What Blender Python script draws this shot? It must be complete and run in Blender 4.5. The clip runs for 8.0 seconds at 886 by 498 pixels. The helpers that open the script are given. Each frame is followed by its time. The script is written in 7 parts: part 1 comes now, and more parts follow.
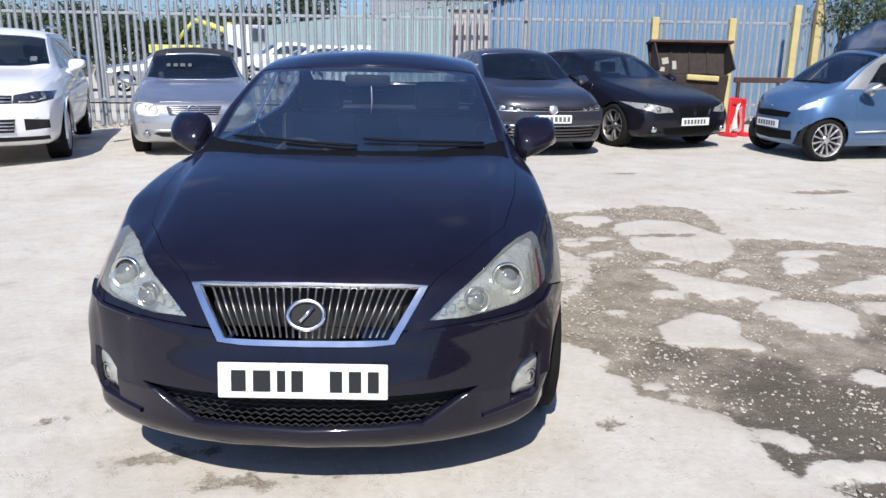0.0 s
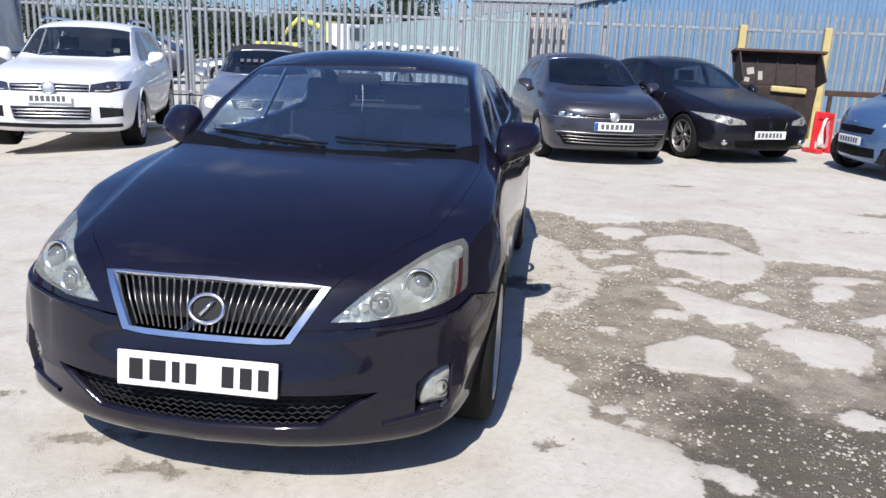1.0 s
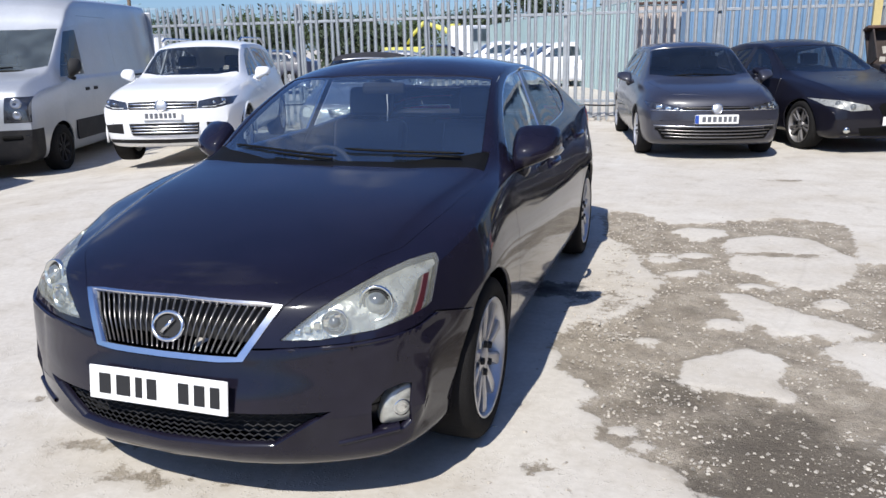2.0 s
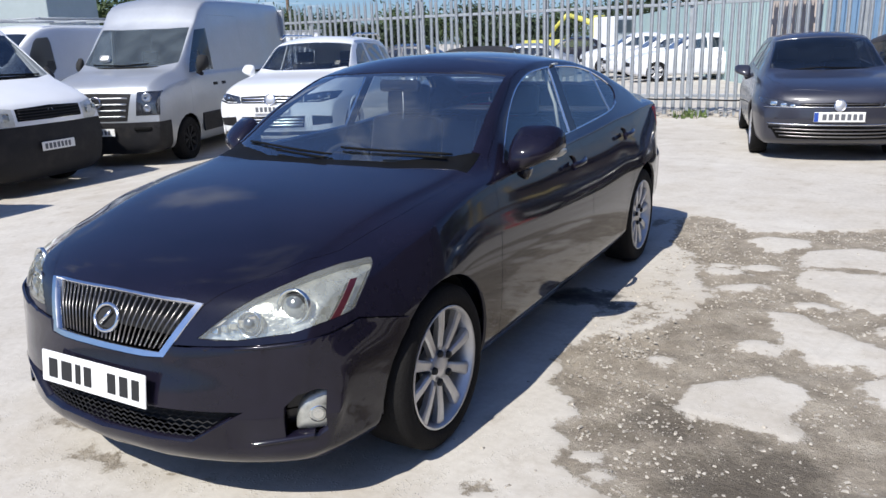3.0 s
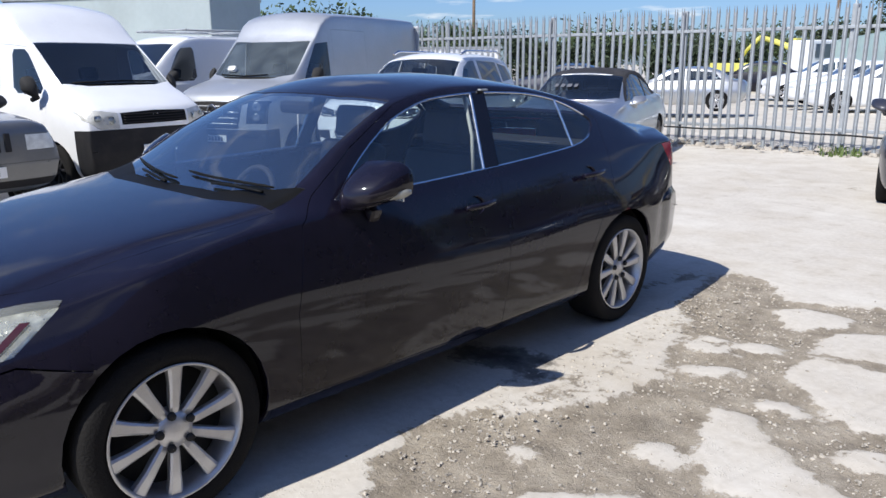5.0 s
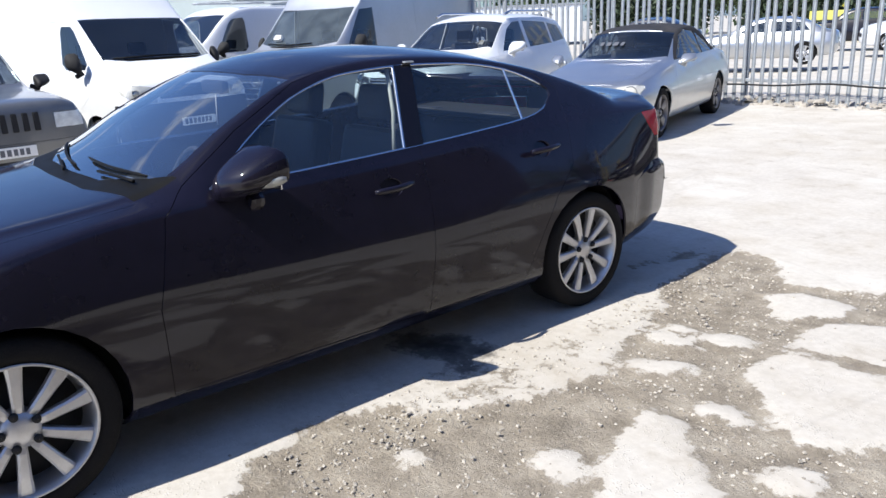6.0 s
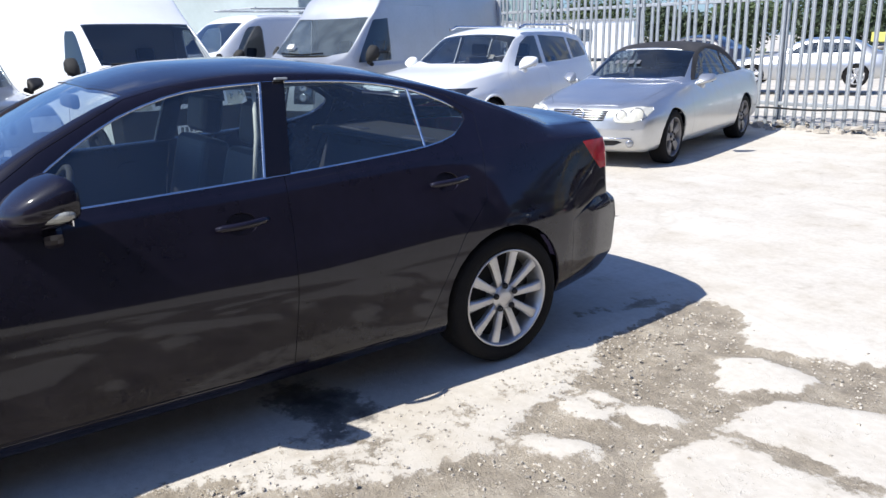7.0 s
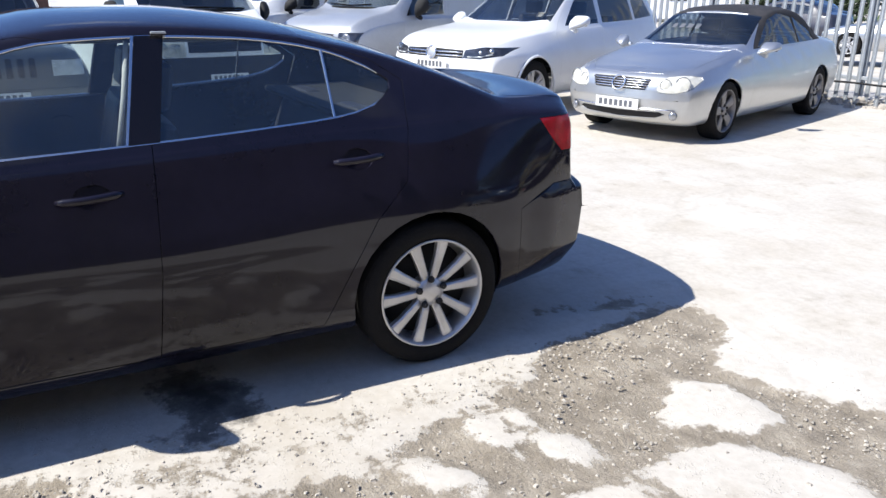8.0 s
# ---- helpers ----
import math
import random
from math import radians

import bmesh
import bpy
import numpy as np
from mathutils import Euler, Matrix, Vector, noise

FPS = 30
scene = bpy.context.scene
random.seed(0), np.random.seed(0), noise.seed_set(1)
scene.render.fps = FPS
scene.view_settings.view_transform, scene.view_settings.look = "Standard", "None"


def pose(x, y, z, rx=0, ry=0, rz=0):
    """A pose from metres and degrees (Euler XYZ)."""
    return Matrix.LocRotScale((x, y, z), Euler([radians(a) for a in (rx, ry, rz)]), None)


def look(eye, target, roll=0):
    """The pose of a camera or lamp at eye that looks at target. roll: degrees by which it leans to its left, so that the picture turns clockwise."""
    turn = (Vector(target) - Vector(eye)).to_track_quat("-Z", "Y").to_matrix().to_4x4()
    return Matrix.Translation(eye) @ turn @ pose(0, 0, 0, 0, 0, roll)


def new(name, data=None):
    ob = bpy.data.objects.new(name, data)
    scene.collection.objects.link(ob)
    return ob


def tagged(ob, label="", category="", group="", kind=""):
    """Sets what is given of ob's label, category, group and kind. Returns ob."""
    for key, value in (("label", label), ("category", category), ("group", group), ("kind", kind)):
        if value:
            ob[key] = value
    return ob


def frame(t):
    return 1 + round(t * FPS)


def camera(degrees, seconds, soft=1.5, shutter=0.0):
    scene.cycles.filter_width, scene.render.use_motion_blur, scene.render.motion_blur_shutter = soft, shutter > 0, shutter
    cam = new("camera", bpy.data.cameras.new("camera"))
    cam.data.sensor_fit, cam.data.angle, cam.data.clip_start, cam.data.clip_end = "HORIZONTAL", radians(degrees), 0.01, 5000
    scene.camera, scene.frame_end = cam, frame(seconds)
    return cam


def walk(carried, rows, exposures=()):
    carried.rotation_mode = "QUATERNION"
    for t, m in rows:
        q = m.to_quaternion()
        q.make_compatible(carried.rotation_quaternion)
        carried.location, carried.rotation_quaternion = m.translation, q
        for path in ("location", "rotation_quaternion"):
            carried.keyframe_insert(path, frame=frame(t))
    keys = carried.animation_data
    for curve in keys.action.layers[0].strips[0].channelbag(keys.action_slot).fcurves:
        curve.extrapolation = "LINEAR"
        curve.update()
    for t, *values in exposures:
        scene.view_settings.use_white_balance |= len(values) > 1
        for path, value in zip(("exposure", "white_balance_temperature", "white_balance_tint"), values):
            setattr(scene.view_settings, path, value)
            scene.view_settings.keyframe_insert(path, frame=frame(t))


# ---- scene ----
cam = camera(60.9, 8.0)
PATH = [
    (0, (0.014, -0.113, 1.443), (0.004, 1.819, 0.927), 0.8),
    (0.2, (0.116, -0.058, 1.432), (0.088, 1.875, 0.919), 0.7),
    (0.5, (0.269, -0.005, 1.451), (0.251, 1.909, 0.87), 1.0),
    (0.8, (0.442, -0.002, 1.45), (0.228, 1.909, 0.899), 0.9),
    (1, (0.598, -0.007, 1.449), (0.341, 1.908, 0.933), 2.3),
    (1.2, (0.722, -0.005, 1.472), (0.354, 1.893, 0.96), 1.8),
    (2.3, (1.317, 0.329, 1.484), (0.683, 2.148, 0.949), -0.8),
    (2.5, (1.461, 0.393, 1.466), (0.78, 2.192, 0.916), -0.3),
    (2.8, (1.659, 0.504, 1.486), (0.763, 2.2, 0.922), -2.5),
    (3, (1.733, 0.591, 1.483), (0.779, 2.267, 0.953), -1.9),
    (3.2, (1.806, 0.715, 1.463), (0.777, 2.353, 0.954), -1.6),
    (3.5, (1.916, 0.903, 1.468), (0.923, 2.545, 0.904), 0.0),
    (3.8, (2.083, 1.054, 1.466), (0.97, 2.645, 0.986), -0.2),
    (4, (2.233, 1.156, 1.46), (1.057, 2.714, 1.026), 2.8),
    (4.2, (2.35, 1.252, 1.485), (1.062, 2.707, 1.013), 0.9),
    (4.5, (2.47, 1.42, 1.474), (1.249, 2.912, 0.944), -1.0),
    (4.7, (2.513, 1.587, 1.462), (1.227, 3.04, 0.981), -0.8),
    (5.8, (2.917, 2.39, 1.515), (1.502, 3.694, 0.969), -0.4),
    (6, (2.953, 2.552, 1.499), (1.462, 3.757, 0.929), -2.4),
    (6.2, (2.958, 2.74, 1.478), (1.402, 3.901, 0.996), -1.7),
    (6.4, (2.902, 2.923, 1.481), (1.455, 4.201, 0.959), 0.9),
    (6.5, (2.899, 2.995, 1.497), (1.456, 4.257, 0.928), 0.3),
    (6.7, (2.916, 3.149, 1.507), (1.442, 4.381, 0.951), -0.5),
    (7, (2.993, 3.42, 1.483), (1.417, 4.527, 0.946), -1.1),
    (7.2, (3.037, 3.587, 1.499), (1.391, 4.551, 0.898), -0.4),
    (7.5, (3.043, 3.779, 1.507), (1.375, 4.698, 0.896), -0.2),
    (7.8, (2.999, 4.057, 1.473), (1.374, 5.051, 0.863), 2.0),
    (8, (2.989, 4.218, 1.489), (1.329, 5.129, 0.844), 0.8),
]
EXPOSURES = [(0.0, 0.28, 6500, 9), (2.5, 0.26, 6500, 9), (4.0, 0.18, 6450, 8), (4.7, 0.24, 6500, 9), (6.0, 0.58, 6500, 8), (8.0, 0.66, 6500, 8)]
walk(cam, [(t, look(eye, target, roll)) for t, eye, target, roll in PATH], EXPOSURES)

# ---- light ----
SUN_DIR = Vector((-0.115, -0.83, 1.0)).normalized()   # towards the sun
SUN_EL = math.asin(SUN_DIR.z)
SUN_AZ = math.atan2(SUN_DIR.x, SUN_DIR.y)
sun_data = bpy.data.lights.new("sun", "SUN")
sun_data.energy, sun_data.angle, sun_data.color = 4.9, radians(0.53), (1.0, 0.96, 0.90)
sun = new("sun", sun_data)
sun.matrix_world = look(SUN_DIR * 60, (0, 0, 0))

world = bpy.data.worlds.new("sky")
scene.world = world
world.use_nodes = True
wn, wl = world.node_tree.nodes, world.node_tree.links
wn.clear()
w_out, w_bg, w_sky = wn.new("ShaderNodeOutputWorld"), wn.new("ShaderNodeBackground"), wn.new("ShaderNodeTexSky")
w_sky.sky_type, w_sky.sun_disc = "NISHITA", False
w_sky.sun_elevation, w_sky.sun_rotation = SUN_EL, SUN_AZ
w_sky.air_density, w_sky.dust_density, w_sky.ozone_density = 1.0, 0.8, 2.0
w_bg.inputs["Strength"].default_value = 0.094
# scattered fair-weather clouds, laid on a flat layer above the place
w_geo, w_sep = wn.new("ShaderNodeTexCoord"), wn.new("ShaderNodeSeparateXYZ")
w_add, w_div1, w_div2, w_com = wn.new("ShaderNodeMath"), wn.new("ShaderNodeMath"), wn.new("ShaderNodeMath"), wn.new("ShaderNodeCombineXYZ")
w_add.operation, w_add.inputs[1].default_value = "ADD", 0.10
w_div1.operation = w_div2.operation = "DIVIDE"
w_noise, w_ramp, w_mix = wn.new("ShaderNodeTexNoise"), wn.new("ShaderNodeValToRGB"), wn.new("ShaderNodeMixRGB")
w_noise.inputs["Scale"].default_value, w_noise.inputs["Detail"].default_value, w_noise.inputs["Roughness"].default_value = 1.5, 7, 0.55
w_ramp.color_ramp.elements[0].position, w_ramp.color_ramp.elements[1].position = 0.585, 0.80
w_mix.inputs[2].default_value = (8.5, 8.8, 9.2, 1)
w_tint = wn.new("ShaderNodeMixRGB")
w_tint.blend_type, w_tint.inputs[0].default_value, w_tint.inputs[2].default_value = "MULTIPLY", 1.0, (0.62, 0.82, 1.24, 1)
wl.new(w_geo.outputs["Generated"], w_sep.inputs[0])
wl.new(w_sep.outputs[2], w_add.inputs[0])
wl.new(w_sep.outputs[0], w_div1.inputs[0]); wl.new(w_add.outputs[0], w_div1.inputs[1])
wl.new(w_sep.outputs[1], w_div2.inputs[0]); wl.new(w_add.outputs[0], w_div2.inputs[1])
wl.new(w_div1.outputs[0], w_com.inputs[0]); wl.new(w_div2.outputs[0], w_com.inputs[1])
wl.new(w_com.outputs[0], w_noise.inputs["Vector"])
wl.new(w_noise.outputs["Fac"], w_ramp.inputs[0])
wl.new(w_ramp.outputs[0], w_mix.inputs[0]); wl.new(w_sky.outputs[0], w_tint.inputs[1]); wl.new(w_tint.outputs[0], w_mix.inputs[1])
wl.new(w_mix.outputs[0], w_bg.inputs[0]); wl.new(w_bg.outputs[0], w_out.inputs[0])


# ---- materials ----
def mat(name, color, rough=0.5, metal=0.0, coat=0.0, vary=0.12, scale=6.0, bump=0.0, bscale=40.0, dirt=None, spec=0.5, emit=0.0, rvary=0.1, coat_rough=0.05, coat_ior=1.5):
    """A painted, plastic, metal or mineral surface: base colour with variation at two scales, optional bump and dust."""
    m = bpy.data.materials.new(name)
    m.use_nodes = True
    n, l = m.node_tree.nodes, m.node_tree.links
    b = n["Principled BSDF"]
    b.inputs["Roughness"].default_value, b.inputs["Metallic"].default_value = rough, metal
    b.inputs["Coat Weight"].default_value, b.inputs["Coat Roughness"].default_value = coat, coat_rough
    b.inputs["Coat IOR"].default_value = coat_ior
    b.inputs["Specular IOR Level"].default_value = spec
    tc = n.new("ShaderNodeTexCoord")
    n1, n2 = n.new("ShaderNodeTexNoise"), n.new("ShaderNodeTexNoise")
    n1.inputs["Scale"].default_value, n2.inputs["Scale"].default_value = scale, scale * 9
    n1.inputs["Detail"].default_value = 5
    l.new(tc.outputs["Object"], n1.inputs["Vector"]); l.new(tc.outputs["Object"], n2.inputs["Vector"])
    mixn = n.new("ShaderNodeMath"); mixn.operation = "MULTIPLY_ADD"
    mixn.inputs[1].default_value = 0.35
    l.new(n2.outputs["Fac"], mixn.inputs[0]); l.new(n1.outputs["Fac"], mixn.inputs[2])
    ramp = n.new("ShaderNodeValToRGB")
    lo, hi = [c * (1 - vary) for c in color], [min(1, c * (1 + vary)) for c in color]
    ramp.color_ramp.elements[0].position, ramp.color_ramp.elements[1].position = 0.45, 0.9
    ramp.color_ramp.elements[0].color, ramp.color_ramp.elements[1].color = (*lo, 1), (*hi, 1)
    l.new(mixn.outputs[0], ramp.inputs[0])
    out = ramp.outputs[0]
    if dirt:
        amount, dcol = dirt
        n3, r3, mx = n.new("ShaderNodeTexNoise"), n.new("ShaderNodeValToRGB"), n.new("ShaderNodeMixRGB")
        n3.inputs["Scale"].default_value, n3.inputs["Detail"].default_value, n3.inputs["Roughness"].default_value = scale * 0.6, 8, 0.65
        r3.color_ramp.elements[0].position, r3.color_ramp.elements[1].position = 0.48, 0.78
        r3.color_ramp.elements[1].color = (amount, amount, amount, 1)
        mx.inputs[2].default_value = (*dcol, 1)
        l.new(tc.outputs["Object"], n3.inputs["Vector"]); l.new(n3.outputs["Fac"], r3.inputs[0])
        l.new(r3.outputs[0], mx.inputs[0]); l.new(out, mx.inputs[1])
        out = mx.outputs[0]
    l.new(out, b.inputs["Base Color"])
    if rvary:
        rr = n.new("ShaderNodeMapRange")
        rr.inputs["To Min"].default_value, rr.inputs["To Max"].default_value = max(0.02, rough - rvary * rough), min(1, rough + rvary)
        l.new(n1.outputs["Fac"], rr.inputs["Value"]); l.new(rr.outputs[0], b.inputs["Roughness"])
    if bump:
        nb, bp = n.new("ShaderNodeTexNoise"), n.new("ShaderNodeBump")
        nb.inputs["Scale"].default_value, nb.inputs["Detail"].default_value = bscale, 6
        bp.inputs["Strength"].default_value, bp.inputs["Distance"].default_value = bump, 0.02
        l.new(tc.outputs["Object"], nb.inputs["Vector"]); l.new(nb.outputs["Fac"], bp.inputs["Height"])
        l.new(bp.outputs[0], b.inputs["Normal"])
        if coat:
            l.new(bp.outputs[0], b.inputs["Coat Normal"])
    if emit:
        b.inputs["Emission Color"].default_value, b.inputs["Emission Strength"].default_value = (*color, 1), emit
    return m


def glass(name, tint, gloss=1.0, rough=0.01, dust_sheen=0.02, head_on=0.075, film=(0.30, 0.41, 0.60), curve=5.0):
    """A thin pane: tinted see-through with the gloss of glass."""
    m = bpy.data.materials.new(name)
    m.use_nodes = True
    n, l = m.node_tree.nodes, m.node_tree.links
    n.clear()
    o, mx, tr, gl, fr = (n.new("ShaderNode" + k) for k in ("OutputMaterial", "MixShader", "BsdfTransparent", "BsdfGlossy", "LayerWeight"))
    tr.inputs[0].default_value = (*tint, 1)
    gl.inputs["Roughness"].default_value, gl.inputs["Color"].default_value = rough, (gloss, gloss, gloss, 1)
    pw, ma = n.new("ShaderNodeMath"), n.new("ShaderNodeMath")
    pw.operation, pw.inputs[1].default_value = "POWER", curve
    ma.operation, ma.inputs[1].default_value, ma.inputs[2].default_value = "MULTIPLY_ADD", 0.99 - head_on, head_on
    l.new(fr.outputs["Facing"], pw.inputs[0]); l.new(pw.outputs[0], ma.inputs[0])
    # a film of dust, coloured blue to paint in sky sheen, thicker in smears
    df, dm, tc, ns, rp = (n.new("ShaderNode" + k) for k in ("BsdfDiffuse", "MixShader", "TexCoord", "TexNoise", "MapRange"))
    df.inputs[0].default_value = (*film, 1)
    ns.inputs["Scale"].default_value, ns.inputs["Detail"].default_value = 3.0, 6
    rp.inputs["From Min"].default_value, rp.inputs["From Max"].default_value = 0.3, 0.8
    rp.inputs["To Min"].default_value, rp.inputs["To Max"].default_value = dust_sheen * 0.5, dust_sheen * 1.6
    l.new(tc.outputs["Object"], ns.inputs["Vector"]); l.new(ns.outputs["Fac"], rp.inputs["Value"])
    l.new(rp.outputs[0], dm.inputs[0]); l.new(tr.outputs[0], dm.inputs[1]); l.new(df.outputs[0], dm.inputs[2])
    l.new(ma.outputs[0], mx.inputs[0]); l.new(dm.outputs[0], mx.inputs[1]); l.new(gl.outputs[0], mx.inputs[2])
    l.new(mx.outputs[0], o.inputs[0])
    return m


DUST = (0.42, 0.38, 0.33)
M = {}
M["navy"] = mat("navy metallic paint", (0.0071, 0.0060, 0.0134), 0.42, 0.0, 1.0, vary=0.25, scale=3, dirt=(0.006, DUST), rvary=0.05, spec=0.04, coat_rough=0.06, coat_ior=1.43, bump=0.02, bscale=4)
M["black_paint"] = mat("black paint", (0.0062, 0.0060, 0.0115), 0.42, 0.0, 0.8, scale=3, dirt=(0.01, DUST), spec=0.12, coat_rough=0.20, coat_ior=1.42)
M["grey_paint"] = mat("dark grey paint", (0.024, 0.025, 0.038), 0.42, 0.15, 0.8, scale=3, dirt=(0.03, DUST), coat_rough=0.14)
M["white_paint"] = mat("white paint", (0.78, 0.79, 0.80), 0.35, 0.0, 0.8, vary=0.03, scale=3, dirt=(0.06, DUST))
M["silver_paint"] = mat("silver paint", (0.52, 0.53, 0.54), 0.36, 0.85, 0.9, vary=0.05, scale=3, dirt=(0.10, DUST))
M["van_silver"] = mat("silver van paint", (0.42, 0.44, 0.47), 0.42, 0.5, 0.6, vary=0.06, scale=2, dirt=(0.15, DUST))
M["blue_paint"] = mat("light blue paint", (0.080, 0.160, 0.305), 0.32, 0.45, 1.0, vary=0.06, scale=3, dirt=(0.06, DUST))
M["gold_paint"] = mat("pewter paint", (0.15, 0.155, 0.16), 0.38, 0.5, 0.8, vary=0.06, scale=3, dirt=(0.12, DUST))
M["plastic"] = mat("black plastic", (0.012, 0.012, 0.014), 0.6, bump=0.15, bscale=300, scale=8, dirt=(0.045, DUST), spec=0.3)
M["dark"] = mat("unlit black plastic", (0.012, 0.012, 0.013), 0.8, scale=8)
M["rubber"] = mat("tyre rubber", (0.011, 0.0105, 0.0105), 0.85, bump=0.3, bscale=120, scale=9, dirt=(0.06, (0.08, 0.07, 0.065)), spec=0.18)
M["alloy"] = mat("alloy", (0.56, 0.56, 0.57), 0.36, 0.75, vary=0.08, scale=14, dirt=(0.22, (0.22, 0.19, 0.17)))
M["gunmetal"] = mat("gunmetal", (0.20, 0.19, 0.185), 0.28, 0.9, vary=0.1, scale=20)
M["chrome"] = mat("chrome", (0.66, 0.66, 0.67), 0.16, 1.0, vary=0.03, scale=20)
M["steel"] = mat("galvanised steel", (0.36, 0.385, 0.41), 0.55, 0.3, vary=0.16, scale=7, dirt=(0.12, (0.25, 0.22, 0.2)))
M["red_lens"] = mat("red lamp lens", (0.42, 0.004, 0.010), 0.18, 0.0, 0.35, scale=20, vary=0.3)
M["amber"] = mat("amber reflector", (0.055, 0.006, 0.009), 0.3, 0.0, 1.0, scale=20)
M["lamp_white"] = mat("lamp housing", (0.66, 0.68, 0.67), 0.34, 0.25, 0.5, scale=14, vary=0.22)
M["plate"] = mat("white plate", (0.80, 0.80, 0.78), 0.4, vary=0.02, scale=9, dirt=(0.06, DUST))
M["plate_ink"] = mat("black plate ink", (0.012, 0.012, 0.013), 0.45, scale=20)
M["plate_blue"] = mat("blue plate band", (0.02, 0.07, 0.35), 0.4, scale=20)
M["seat"] = mat("dark leather", (0.020, 0.020, 0.025), 0.5, bump=0.2, bscale=90, scale=9)
M["seat_light"] = mat("pale trim", (0.42, 0.42, 0.40), 0.6, bump=0.1, bscale=90, scale=9)
M["lining"] = mat("grey headliner", (0.20, 0.20, 0.20), 0.9, scale=9)
M["fabric_top"] = mat("black canvas", (0.018, 0.018, 0.022), 0.9, bump=0.2, bscale=250, scale=6, dirt=(0.08, DUST))
M["white_cord"] = mat("white cord", (0.5, 0.5, 0.48), 0.7, scale=30)
M["screen"] = glass("clear windscreen", (0.80, 0.87, 0.92), dust_sheen=0.032, head_on=0.20, curve=3.8)
M["tint"] = glass("tinted glass", (0.68, 0.76, 0.77), dust_sheen=0.03)
M["dim"] = glass("dim far glass", (0.38, 0.42, 0.46))
# dense pale film paints the reflections in the silver van's windscreen
M["hazy"] = glass("hazy windscreen", (0.40, 0.46, 0.48), dust_sheen=0.13, film=(0.42, 0.50, 0.52))
M["lens"] = glass("clear lens", (0.93, 0.94, 0.90), dust_sheen=0.20, film=(0.60, 0.61, 0.52))
M["yellow"] = mat("yellow paint", (0.60, 0.49, 0.22), 0.5, vary=0.12, scale=5, bump=0.1, dirt=(0.35, (0.3, 0.22, 0.12)))
M["lemon"] = mat("lemon yellow paint", (0.62, 0.58, 0.13), 0.45, vary=0.1, scale=2, dirt=(0.2, (0.3, 0.26, 0.14)))
M["rust_brown"] = mat("rusty brown steel", (0.075, 0.040, 0.030), 0.75, vary=0.35, scale=7, bump=0.2, dirt=(0.4, (0.06, 0.04, 0.035)))
M["bin_dark"] = mat("sooty steel", (0.035, 0.025, 0.022), 0.8, vary=0.4, scale=9, bump=0.2, dirt=(0.25, (0.09, 0.06, 0.05)))
M["red_cloth"] = mat("red plastic", (0.70, 0.03, 0.04), 0.5, vary=0.15, scale=7, bump=0.1)
M["pink_cloth"] = mat("faded pink cloth", (0.62, 0.26, 0.28), 0.8, vary=0.2, scale=9, bump=0.1)
M["blue_clad"] = mat("blue cladding", (0.165, 0.275, 0.415), 0.5, vary=0.10, scale=1.2, dirt=(0.18, (0.33, 0.38, 0.42)))
M["teal_clad"] = mat("pale green cladding", (0.30, 0.40, 0.40), 0.6, vary=0.10, scale=0.8, dirt=(0.3, (0.45, 0.47, 0.45)))
M["grey_clad"] = mat("grey cladding", (0.28, 0.30, 0.32), 0.6, vary=0.10, scale=0.8, dirt=(0.2, (0.4, 0.4, 0.4)))
M["unseen_wall"] = mat("weathered render", (0.125, 0.118, 0.125), 0.85, vary=0.2, scale=1.0, bump=0.2)
M["bark"] = mat("bark", (0.07, 0.055, 0.04), 0.9, vary=0.3, scale=5, bump=0.4)
M["leaf"] = mat("foliage", (0.055, 0.085, 0.028), 0.65, vary=0.5, scale=2.0)
M["leaf_dark"] = mat("dark foliage", (0.035, 0.055, 0.025), 0.65, vary=0.5, scale=2.0)
M["weed"] = mat("weeds", (0.09, 0.13, 0.035), 0.7, vary=0.4, scale=6.0)
M["rubble"] = mat("rubble", (0.36, 0.33, 0.29), 0.9, vary=0.35, scale=9, bump=0.4)
M["pebble"] = mat("pale pebbles", (0.40, 0.365, 0.315), 0.9, vary=0.6, scale=40, bump=0.3)
M["wood"] = mat("old timber", (0.16, 0.11, 0.07), 0.85, vary=0.3, scale=8, bump=0.3)

M["tarp"] = mat("blue tarpaulin", (0.012, 0.032, 0.085), 0.6, vary=0.3, scale=4, bump=0.3, bscale=8)
M["beige"] = mat("weathered beige board", (0.52, 0.45, 0.41), 0.8, vary=0.12, scale=2, bump=0.1)
M["white_far"] = mat("far white paint", (0.75, 0.76, 0.78), 0.4, 0.0, 0.5, vary=0.03, scale=2)
M["lorry_box"] = mat("grey-green box panels", (0.38, 0.44, 0.44), 0.55, vary=0.08, scale=1.0, dirt=(0.15, DUST))
M["paper"] = mat("paper scraps", (0.40, 0.38, 0.34), 0.8, vary=0.1, scale=9)
M["pillar"] = mat("gloss black trim", (0.006, 0.005, 0.007), 0.12, 0.0, 0.0, scale=9, spec=0.4)
M["wiper_black"] = mat("matt black trim", (0.005, 0.005, 0.005), 0.55, scale=9, spec=0.12)
M["lens_milky"] = mat("milky lamp lens", (0.60, 0.59, 0.53), 0.22, 0.1, 1.0, scale=14, vary=0.12)
# darker alloy: brake dust, and painted shade on the executive car's wheels
M["dull_alloy"] = mat("brake-dusted alloy", (0.26, 0.25, 0.25), 0.45, 0.7, vary=0.2, scale=14, dirt=(0.3, (0.12, 0.10, 0.09)))
M["lamp_silver"] = mat("aged lamp silvering", (0.50, 0.51, 0.47), 0.24, 0.75, 0.4, scale=22, vary=0.45, bump=0.5, bscale=16)
